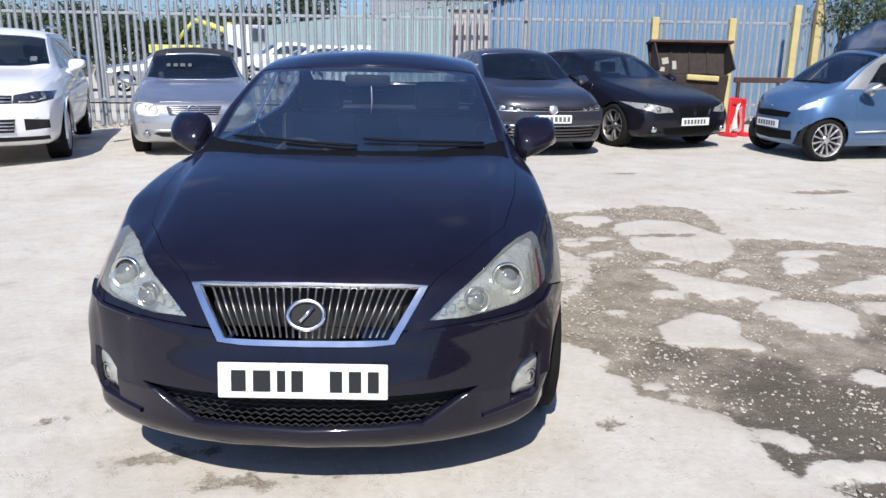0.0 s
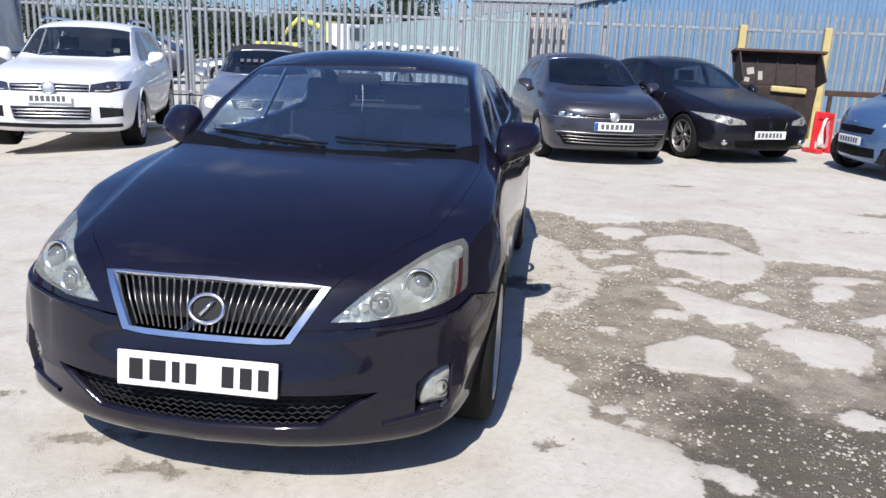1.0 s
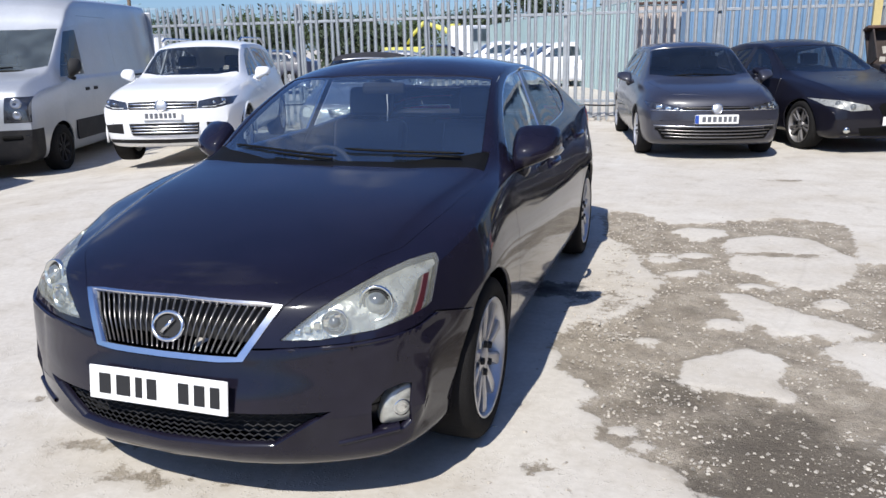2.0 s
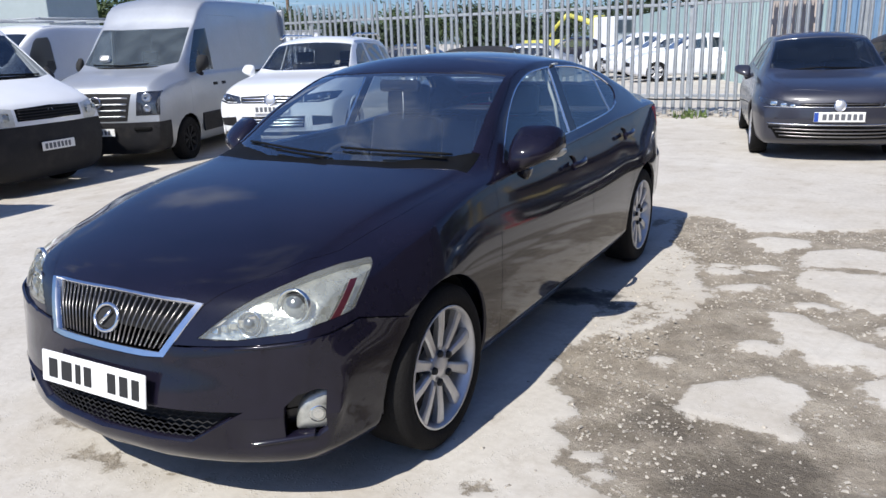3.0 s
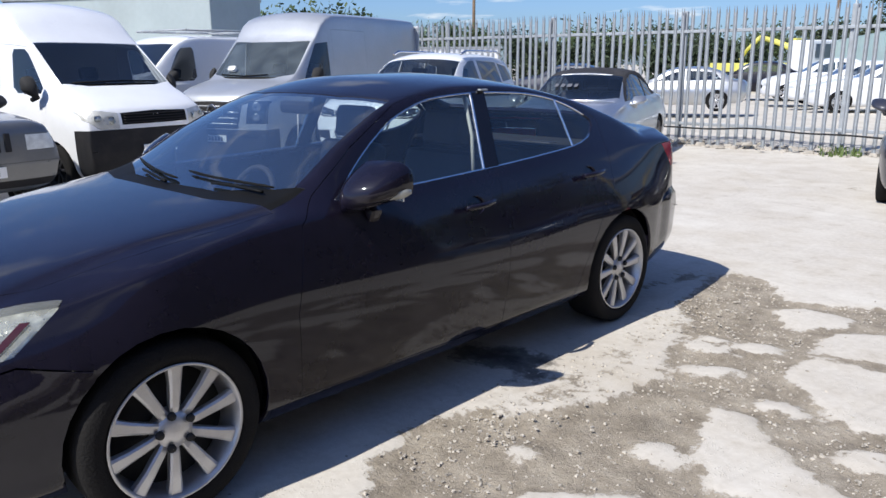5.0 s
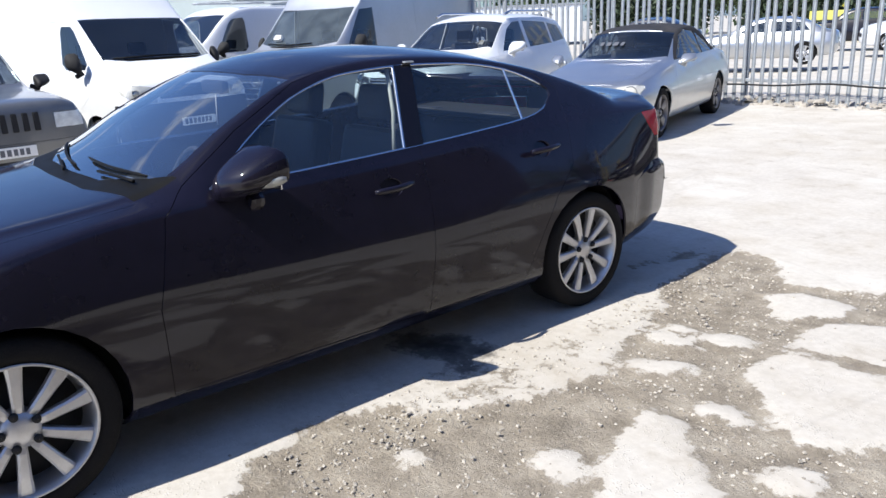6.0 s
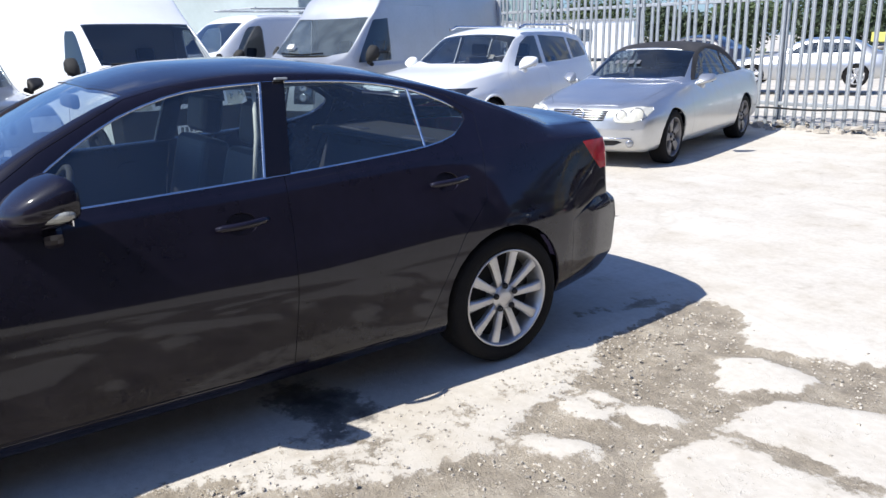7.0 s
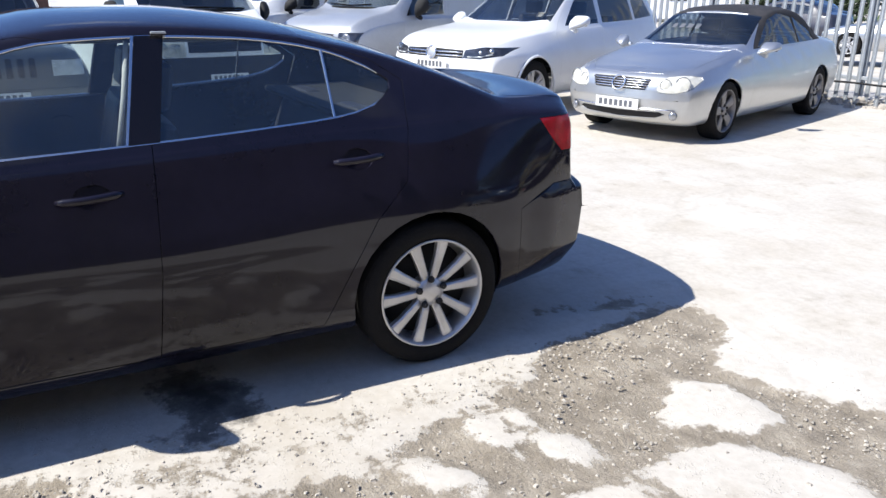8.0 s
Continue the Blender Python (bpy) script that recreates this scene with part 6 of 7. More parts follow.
def gravel_field(X, Y):
    field = np.maximum(np.minimum(edge_in(X, Y, GRAVEL_EDGE), np.minimum(ellipse_out(X, Y, CHIPS), np.min([-edge_in(X, Y, slab) for slab in SLABS], axis=0))), -ellipse_out(X, Y, SCUFFS) * 0.8 - 0.012)
    return np.maximum(field, np.minimum(-ellipse_out(X, Y, CRUMB) * 0.6 - 0.02, -0.022))


def yard_height(X, Y):
    """The yard falls a little towards the vans."""
    return -0.23 * smooth01((-X - 4.4) / 3.6)


def spread(lo, hi, step, far):
    mid = list(np.arange(lo, hi, step))
    out, d, a, b = [], step, lo, hi
    low, high = [], []
    while a > -far:
        d *= 1.16
        a -= d; b += d
        low.append(a); high.append(b)
    return np.array(low[::-1] + mid + [hi] + high)


def ground_material():
    m = bpy.data.materials.new("worn concrete yard")
    m.use_nodes = True
    n, l = m.node_tree.nodes, m.node_tree.links
    b = n["Principled BSDF"]
    b.inputs["Roughness"].default_value, b.inputs["Specular IOR Level"].default_value = 0.92, 0.25
    tc, at = n.new("ShaderNodeTexCoord"), n.new("ShaderNodeAttribute")
    at.attribute_name = "gravel"

    def noise_node(scale, detail, rough=0.55):
        k = n.new("ShaderNodeTexNoise")
        k.inputs["Scale"].default_value, k.inputs["Detail"].default_value, k.inputs["Roughness"].default_value = scale, detail, rough
        l.new(tc.outputs["Object"], k.inputs["Vector"])
        return k.outputs["Fac"]

    def math_node(op, a, c, third=None):
        k = n.new("ShaderNodeMath")
        k.operation = op
        for i, v in enumerate((a, c) if third is None else (a, c, third)):
            if isinstance(v, (int, float)):
                k.inputs[i].default_value = v
            else:
                l.new(v, k.inputs[i])
        return k.outputs[0]

    def ramp(fac, stops):
        k = n.new("ShaderNodeValToRGB")
        while len(k.color_ramp.elements) < len(stops):
            k.color_ramp.elements.new(0.5)
        for e, (p, col) in zip(k.color_ramp.elements, stops):
            e.position, e.color = p, (*col, 1)
        l.new(fac, k.inputs[0])
        return k.outputs[0]

    def mix(fac, a, c, kind="MIX"):
        k = n.new("ShaderNodeMixRGB")
        k.blend_type = kind
        for i, v in enumerate((fac, a, c)):
            if isinstance(v, (int, float)):
                k.inputs[i].default_value = v
            elif isinstance(v, tuple):
                k.inputs[i].default_value = (*v, 1)
            else:
                l.new(v, k.inputs[i])
        return k.outputs[0]

    big, mid, fine = noise_node(0.45, 5), noise_node(3.2, 7, 0.62), noise_node(26, 5, 0.6)
    # where the concrete has broken away
    wob = math_node("MULTIPLY_ADD", mid, 0.22, -0.11)
    wob = math_node("ADD", wob, math_node("MULTIPLY_ADD", noise_node(13, 7, 0.72), 0.22, -0.11))
    edge = math_node("ADD", at.outputs["Fac"], wob)
    mask = n.new("ShaderNodeMapRange")
    mask.inputs["From Min"].default_value, mask.inputs["From Max"].default_value = -0.012, 0.020
    mask.interpolation_type = "SMOOTHSTEP"
    l.new(edge, mask.inputs["Value"])
    g = mask.outputs[0]
    concrete = ramp(big, [(0.30, (0.445, 0.410, 0.358)), (0.52, (0.512, 0.478, 0.420)), (0.75, (0.565, 0.535, 0.477))])
    concrete = mix(0.35, concrete, ramp(mid, [(0.32, (0.39, 0.355, 0.305)), (0.6, (0.555, 0.52, 0.462))]))
    concrete = mix(0.22, concrete, ramp(fine, [(0.35, (0.36, 0.335, 0.31)), (0.62, (0.60, 0.575, 0.545))]))
    concrete = mix(ramp(noise_node(1.15, 8, 0.72), [(0.47, (0, 0, 0)), (0.70, (0.62, 0.62, 0.62))]), concrete, (0.385, 0.335, 0.265))
    concrete = mix(ramp(noise_node(4.6, 6, 0.66), [(0.58, (0, 0, 0)), (0.74, (0.5, 0.5, 0.5))]), concrete, (0.30, 0.262, 0.215))
    concrete = mix(ramp(noise_node(0.8, 6, 0.6), [(0.54, (0, 0, 0)), (0.72, (0.5, 0.5, 0.5))]), concrete, (0.60, 0.58, 0.535))
    crack = n.new("ShaderNodeTexVoronoi")
    crack.feature = "DISTANCE_TO_EDGE"
    crack.inputs["Scale"].default_value = 0.55
    warp = mix(0.28, tc.outputs["Object"], noise_vec(n, l, tc))
    l.new(warp, crack.inputs["Vector"])
    concrete = mix(ramp(crack.outputs["Distance"], [(0.0, (0.13, 0.13, 0.13)), (0.008, (0, 0, 0))]), concrete, (0.24, 0.215, 0.19))
    soil = ramp(noise_node(5.5, 8, 0.7), [(0.30, (0.180, 0.153, 0.119)), (0.50, (0.285, 0.247, 0.196)), (0.72, (0.42, 0.375, 0.306))])
    damp = n.new("ShaderNodeAttribute")
    damp.attribute_name = "damp"
    wet = ramp(math_node("ADD", damp.outputs["Fac"], math_node("MULTIPLY_ADD", noise_node(3.5, 7, 0.7), 0.7, -0.35)), [(0.0, (0, 0, 0)), (0.16, (0.85, 0.85, 0.85))])
    soil = mix(wet, soil, (0.095, 0.080, 0.063))
    vor = n.new("ShaderNodeTexVoronoi")
    vor.inputs["Scale"].default_value = 85
    l.new(tc.outputs["Object"], vor.inputs["Vector"])
    stones = math_node("MULTIPLY", ramp(vor.outputs["Distance"], [(0.20, (1, 1, 1)), (0.34, (0, 0, 0))]), ramp(noise_node(9, 4), [(0.47, (0, 0, 0)), (0.64, (0.9, 0.9, 0.9))]))
    soil = mix(math_node("MULTIPLY", stones, 0.7), soil, (0.48, 0.435, 0.36))
    oil = n.new("ShaderNodeAttribute")
    oil.attribute_name = "oil"
    patch_mask = ramp(math_node("ADD", oil.outputs["Fac"], math_node("MULTIPLY_ADD", noise_node(9, 7, 0.7), 0.34, -0.17)), [(0.0, (0, 0, 0)), (0.05, (0.7, 0.7, 0.7)), (0.14, (0.92, 0.92, 0.92))])
    l.new(mix(patch_mask, mix(g, concrete, soil), (0.035, 0.032, 0.030)), b.inputs["Base Color"])
    h = math_node("ADD", math_node("MULTIPLY", mid, 0.25), math_node("MULTIPLY", fine, 0.10))
    h = math_node("ADD", h, math_node("MULTIPLY", g, math_node("MULTIPLY_ADD", noise_node(38, 6, 0.7), 1.5, -0.8)))
    h = math_node("ADD", h, math_node("MULTIPLY", stones, 0.25))
    bp = n.new("ShaderNodeBump")
    bp.inputs["Strength"].default_value, bp.inputs["Distance"].default_value = 0.55, 0.03
    l.new(h, bp.inputs["Height"]); l.new(bp.outputs[0], b.inputs["Normal"])
    return m


def noise_vec(n, l, tc):
    k = n.new("ShaderNodeTexNoise")
    k.inputs["Scale"].default_value, k.inputs["Detail"].default_value = 1.1, 4
    l.new(tc.outputs["Object"], k.inputs["Vector"])
    return k.outputs["Color"]


M["ground"] = ground_material()
gx, gy = spread(-2.2, 4.6, 0.04, 420), spread(1.0, 8.2, 0.04, 420)
GX, GY = np.meshgrid(gx, gy, indexing="ij")
GF = gravel_field(GX, GY)
rough = np.zeros(GX.shape)
near = (GX > -2.6) & (GX < 5) & (GY > 0.6) & (GY < 8.6)
rough[near] = [noise.fractal(Vector((x * 7, y * 7, 0)), 1.0, 2.0, 3) for x, y in zip(GX[near], GY[near])]
GZ = yard_height(GX, GY) + smooth01((GF + .02) / .07) * (-0.016 + 0.010 * rough)
nx, ny = GX.shape
idx = np.arange(nx * ny).reshape(nx, ny)
quads = np.stack([idx[:-1, :-1], idx[1:, :-1], idx[1:, 1:], idx[:-1, 1:]], -1).reshape(-1, 4)
ground = link_mesh("ground", np.stack([GX, GY, GZ], -1).reshape(-1, 3).tolist(), quads.tolist(), M["ground"])
layer = ground.data.attributes.new("gravel", "FLOAT", "POINT")
layer.data.foreach_set("value", GF.reshape(-1).astype(np.float32))
layer = ground.data.attributes.new("oil", "FLOAT", "POINT")
layer.data.foreach_set("value", (-ellipse_out(GX, GY, DARK_PATCHES)).reshape(-1).astype(np.float32))
layer = ground.data.attributes.new("damp", "FLOAT", "POINT")
layer.data.foreach_set("value", (-ellipse_out(GX, GY, DAMP)).reshape(-1).astype(np.float32))
tagged(ground, "pale worn concrete yard broken up into brown gravel", "ground", kind="structure")


def stone_field(name, label, count, pick, sizes, material, category):
    """Loose stones, too many to count, joined into one mesh."""
    rng = random.Random(len(name) * 7 + count)
    verts, faces = [], []
    base = [(-1, -1, -.6), (1, -1, -.6), (1, 1, -.6), (-1, 1, -.6), (-.7, -.6, .6), (.6, -.7, .7), (.7, .6, .5), (-.6, .7, .65)]
    quad = [(0, 3, 2, 1), (4, 5, 6, 7), (0, 1, 5, 4), (1, 2, 6, 5), (2, 3, 7, 6), (3, 0, 4, 7)]
    made = 0
    while made < count:
        spot = pick(rng)
        if spot is None:
            continue
        x, y, z = spot
        s = sizes[0] + (sizes[1] - sizes[0]) * rng.random() ** 2.5
        a, k, fl = rng.uniform(0, 6.3), rng.uniform(.6, 1.3), rng.uniform(.45, .9)
        c, sn = math.cos(a), math.sin(a)
        o = len(verts)
        for p in base:
            px, py, pz = (p[0] * rng.uniform(.7, 1.1) * s * k, p[1] * rng.uniform(.7, 1.1) * s / k, p[2] * rng.uniform(.7, 1.1) * s * fl)
            verts.append((x + c * px - sn * py, y + sn * px + c * py, z + pz + s * .25))
        faces += [tuple(o + q for q in f) for f in quad]
        made += 1
    return tagged(link_mesh(name, verts, faces, material, smooth=False), label, category, kind="stuff")


draw = np.random.default_rng(5)
SPOTS = np.stack([draw.uniform(.4, 4.4, 60000), draw.uniform(1.3, 7.1, 60000)], -1)
SPOTS = iter(np.column_stack([SPOTS, gravel_field(SPOTS[:, 0], SPOTS[:, 1])]).tolist())


def in_gravel(rng):
    x, y, f = next(SPOTS)
    f += noise.noise(Vector((x * 3, y * 3, 4))) * .08
    if f < 0.0 and rng.random() > 0.04 * (f > -.15) * (y < 8):
        return None
    if noise.noise(Vector((x * 1.6, y * 1.6, 1))) < rng.uniform(-.75, .4):
        return None
    return x, y, -.014 * (f > 0)


stone_field("gravel_stones", "pale loose stones lying in the brown gravel", 11000, in_gravel, (.0020, .0090), M["pebble"], "stones")


def by_car(rng):
    x, y = rng.gauss(.72, .16), rng.uniform(3.9, 6.4)
    return (x, y, 0) if x > .5 else None


stone_field("crumbled_concrete", "crumbs of pale concrete beside the gravel", 700, by_car, (.002, .009), M["pebble"], "stones")


# ---- palisade fence ----
FY = lambda x: 15.25 + 0.075 * x
fence_turn = math.degrees(math.atan(0.075))
fence = thing("fence", pose(0, 15.25, 0, 0, 0, fence_turn), "galvanised steel palisade fence with pointed pales", "fence", kind="structure")
bm = bmesh.new()
prof = [(-.034, .0), (-.02, -.018), (-.008, -.004), (.008, -.004), (.02, -.018), (.034, .0)]
prof += [(x, y + .005) for x, y in prof[::-1]]
tip = [2.30, 2.40, 2.28, 2.28, 2.40, 2.30]
rows = [[bm.verts.new((x, y, z)) for x, y in prof] for z in (-.10, 2.20)]
rows.append([bm.verts.new((x, y, z)) for (x, y), z in zip(prof, tip + tip[::-1])])
for r0, r1 in zip(rows, rows[1:]):
    for k in range(12):
        bm.faces.new((r0[k], r0[(k + 1) % 12], r1[(k + 1) % 12], r1[k]))
for k in range(5):
    bm.faces.new((rows[2][k], rows[2][k + 1], rows[2][10 - k], rows[2][11 - k]))
bmesh.ops.recalc_face_normals(bm, faces=bm.faces)
pale = part("pale", bm, M["steel"], fence, loc=pose(-15.0, 0, 0))
for k in range(1, 205):
    same_part("pale", pale, fence, pose(-15.0 + k * 0.155, 0, random.uniform(-.012, .012), random.uniform(-.7, .7), random.uniform(-.7, .7), random.uniform(-2, 2)))
for z in (0.38, 2.0):
    part("rail", box_bm(32.0, .045, .055, (.9, .03, z), .006, 1), M["steel"], fence)
post = part("fence_post", box_bm(.10, .06, 2.5, (0, .08, 1.10), .008, 1), M["steel"], fence, loc=pose(-15.0, 0, 0))
for k in range(1, 12):
    same_part("fence_post", post, fence, pose(-15.0 + k * 2.75, 0, 0))

cable = thing("cable", pose(0, 15.10, 0, 0, 0, fence_turn), "black cable slung along the foot of the fence", "cable")
part("cable_run", tube_bm([(x, 0, .33 + .020 * math.sin(x * 1.9) + .012 * math.sin(x * 4.3)) for x in np.linspace(-9, 2, 50)], .016, 6), M["dark"], cable)


def at_fence(rng):
    x = rng.uniform(-9, 9)
    y = FY(x) + rng.gauss(.05, .22)
    z = yard_height(np.array([x]), np.array([y]))[0]
    return x, y, z + max(0, rng.gauss(0, .05))


stone_field("rubble", "broken concrete and dirt along the foot of the fence", 1500, at_fence, (.015, .09), M["rubble"], "rubble")


def tuft(name, m, n, h, spread_r, seed, label, material="weed"):
    rng = random.Random(seed)
    t = thing(name, m, label, "weeds")
    bm = bmesh.new()
    for _ in range(n):
        a, r = rng.uniform(0, 6.3), spread_r * rng.random() ** .7
        x, y, hh, lean = r * math.cos(a), r * math.sin(a), h * rng.uniform(.4, 1), rng.uniform(-.5, .5)
        w = rng.uniform(.006, .016)
        d = rng.uniform(0, 6.3)
        dx, dy = math.cos(d) * w, math.sin(d) * w
        lx, ly = lean * hh * math.sin(d), lean * hh * math.cos(d)
        v = [bm.verts.new(p) for p in ((x - dx, y - dy, 0), (x + dx, y + dy, 0), (x + dx + lx * .5, y + dy + ly * .5, hh * .6), (x - dx + lx * .5, y - dy + ly * .5, hh * .6), (x + lx, y + ly, hh))]
        bm.faces.new(v[:4]); bm.faces.new((v[3], v[2], v[4]))
    part("leaves", bm, M[material], t)
    return t


tuft("weed_clump", pose(5.55, 12.75, 0), 130, .28, .28, 3, "green weeds growing by the fence corner")
tuft("weed_clump", pose(6.3, 14.2, 0), 160, .5, .4, 4, "tall pale weeds beside the red barrier")
tuft("weed_clump", pose(-1.2, 15.0, 0), 90, .18, .35, 5, "low weeds at the foot of the fence")
tuft("weed_clump", pose(.5, 14.9, 0), 80, .15, .3, 6, "low weeds at the foot of the fence")

# ---- yellow posts, waste container, barrier ----
for x, h in ((4.05, 2.08), (5.6, 2.08), (6.9, 2.35), (7.35, 4.2)):
    p = thing("yellow_post", pose(x, FY(x) - .16, 0), "weathered yellow steel post against the fence", "post", "yellow posts")
    part("shaft", box_bm(.13, .13, h, (0, 0, h / 2), .012, 2), M["yellow"], p)
    part("base_plate", box_bm(.26, .26, .02, (0, 0, .01), .004, 1), M["yellow"], p)


def waste_container(m):
    """A wheeled waste container with its lid thrown back."""
    t = thing("waste_container", m, "yellow and brown waste container with its lid thrown open", "bin")
    bm = box_bm(.95, 1.0, .95, (-.15, 0, .62), .03, 2, taper=(1.12, 1.08))
    bm.normal_update()
    top = [f for f in bm.faces if f.normal.z > .95 and f.calc_area() > .5]
    bmesh.ops.inset_region(bm, faces=top, thickness=.05)
    ext = bmesh.ops.extrude_face_region(bm, geom=top)
    bmesh.ops.translate(bm, verts=[v for v in ext["geom"] if isinstance(v, bmesh.types.BMVert)], vec=(0, 0, -.6))
    bmesh.ops.delete(bm, geom=top, context="FACES")
    part("body", bm, M["bin_dark"], t)
    part("rim", box_bm(.60, .07, .10, (-.12, -.56, 1.04), .03, 3, pose(0, 0, 0, 0, 3, 0)), M["yellow"], t, "yellow front rim")
    lid = part("lid", box_bm(1.46, .05, .62, (0, 0, .31), .015, 2, taper=(1.10, 1)), M["bin_dark"], t, "dark underside of the open lid", loc=pose(.05, .50, 1.02, -14))
    part("lid_lip", box_bm(1.66, .24, .05, (0, -.12, .63), .015, 2), M["rust_brown"], lid)
    for sx in (-1, 1):
        side = bmesh.new()
        q = [side.verts.new((sx * .73 + dx, y, z)) for dx in (-.012, .012) for y, z in ((0, .02), (0, .60), (-.22, .60), (-.46, .06))]
        for f in ((0, 1, 2, 3), (7, 6, 5, 4), (0, 4, 5, 1), (1, 5, 6, 2), (2, 6, 7, 3), (3, 7, 4, 0)):
            side.faces.new([q[k] for k in f])
        part("lid_cheek", side, M["bin_dark"], lid)
    for k, (x, z, w, h) in enumerate(((-.46, .30, .13, .12), (-.28, .22, .08, .16), (-.52, .14, .09, .08))):
        part("paper_scrap", box_bm(w, .004, h, (0, 0, 0)), M["paper"], lid, loc=pose(x, -.030, z, 0, 8 * k - 10, 0))
    for x in (-.35, .02, .38):
        part("lid_rib", box_bm(.04, .03, .52, (x, -.035, .32), .008, 1), M["bin_dark"], lid)
    for sx in (-.52, .22):
        for sy in (-.35, .35):
            part("castor", lathe_bm([(.0005, -.03), (.08, -.03), (.09, 0), (.08, .03), (.0005, .03)], 14), M["rubber"], t, smooth=True, loc=pose(sx, sy, .09))
    return t


waste_container(pose(4.62, 14.35, -.06, 0, 0, 6))
b = thing("plastic_barrier", pose(5.07, 13.35, 0, 0, 0, 26), "bright red plastic barrier with a torn pink and white sheet", "barrier")
frame_bm = box_bm(.40, .05, .13, (0, 0, .60), .03, 3, pose(0, 0, 0, 0, 5, 0))
box_bm(.07, .05, .56, (-.165, 0, .30), .02, 2, None, frame_bm)
box_bm(.12, .05, .60, (.14, 0, .31), .025, 2, pose(0, 0, 0, 0, -3, 0), frame_bm)
part("frame", frame_bm, M["red_cloth"], b)
part("infill", box_bm(.27, .03, .36, (-.01, .012, .40), .012, 2), M["red_cloth"], b)
for x in (-.15, .15):
    part("foot", box_bm(.13, .34, .07, (x, 0, .035), .02, 2), M["red_cloth"], b)
for name, x0, wide, tall, drop, cloth, label in (("white_sheet", -.04, .10, .40, .34, "plate", "torn white sheet"), ("pink_sheet", .07, .08, .40, .30, "pink_cloth", "faded pink sheet")):
    bm = bmesh.new()
    bmesh.ops.create_grid(bm, x_segments=10, y_segments=16, size=.5)
    for v in bm.verts:
        x, z = v.co.x * wide * (1.1 - .5 * v.co.y), v.co.y * tall
        v.co = Vector((x0 + x + .025 * math.sin(z * 11 + x0 * 40), -.045 + .022 * math.sin(x * 46 + z * 9), z + drop + .04 * math.sin(x * 30)))
    bmesh.ops.solidify(bm, geom=bm.faces[:], thickness=.002)
    part(name, bm, M[cloth], b, label, smooth=True)
bar = thing("red_rail", pose(6.6, 14.9, 0, 0, 0, 4), "dull red steel rail lying against the fence", "rail")
part("bar", box_bm(2.2, .06, .10, (0, 0, .92), .01, 1), M["rust_brown"], bar)
for x in (-1.0, 1.0):
    part("leg", box_bm(.06, .06, .90, (x, 0, .45), .008, 1), M["rust_brown"], bar)
cr = thing("crate", pose(6.05, 12.9, 0, 0, 0, 12), "blue plastic crate behind the city car", "crate")
part("box", box_bm(.5, .4, .85, (0, 0, .43), .03, 2, taper=(1.06, 1.06)), M["tarp"], cr)
part("lid", box_bm(.56, .46, .05, (0, 0, .88), .02, 2), M["tarp"], cr)
hp = thing("covered_pile", pose(8.55, 14.75, 0), "tall pile under a dark blue tarpaulin by the fence", "pile")
bm = bmesh.new()
bmesh.ops.create_uvsphere(bm, u_segments=48, v_segments=28, radius=1)
for v in bm.verts:
    k = noise.fractal(v.co * 1.9, 1.0, 2.0, 5)
    boxy = lambda q, e: math.copysign(abs(q) ** e, q)
    fold = .05 * math.sin(v.co.x * 17 + 4 * k) * (1 - abs(v.co.z))
    v.co = Vector((boxy(v.co.x, .55) * 1.25 * (1 + .08 * k), boxy(v.co.y, .6) * .40 * (1 + .2 * k) + fold, max(0, boxy(v.co.z + .05, .45)) * 1.98 * (1 + .05 * k)))
part("tarpaulin", bm, M["tarp"], hp, smooth=True)


def bush(m, wide, low, high, seed, label):
    """Overgrown stems with many small leaves, ragged at the top and bottom."""
    rng = random.Random(seed)
    t = thing("bush", m, label, "bush")
    stems = bmesh.new()
    verts, faces = [], []
    for k in range(26):
        x0 = rng.uniform(-wide / 2, wide / 2)
        top = high * (.80 + .25 * noise.noise(Vector((x0 * 1.3, seed, 0)))) * rng.uniform(.9, 1.08)
        tip = Vector((x0 + rng.gauss(0, .22), rng.gauss(-.1, .25), top))
        mid = Vector((x0, rng.gauss(.1, .1), top * .55))
        tube_bm([(x0, .1, 0), mid, tip], [.022, .014, .005], 5, stems)
        for _ in range(230):
            q = rng.random() ** .7
            c = mid.lerp(tip, q) + Vector((rng.gauss(0, .17), rng.gauss(0, .17), rng.gauss(0, .14)))
            if c.z < low:
                continue
            u, v = (Vector((rng.gauss(0, 1), rng.gauss(0, 1), rng.gauss(0, 1))).normalized() for _ in range(2))
            r, o = rng.uniform(.022, .055), len(verts)
            verts += [c - u * r, c + v * r * .55, c + u * r, c - v * r * .55]
            faces.append((o, o + 1, o + 2, o + 3))
    part("stem", stems, M["bark"], t)
    leaves = link_mesh("leaves", verts, faces, M["leaf"], smooth=False)
    leaves.parent = t
    return t


bush(pose(8.80, 15.75, 0), 2.4, 1.85, 3.1, 41, "overgrown leafy bush hanging over the fence")

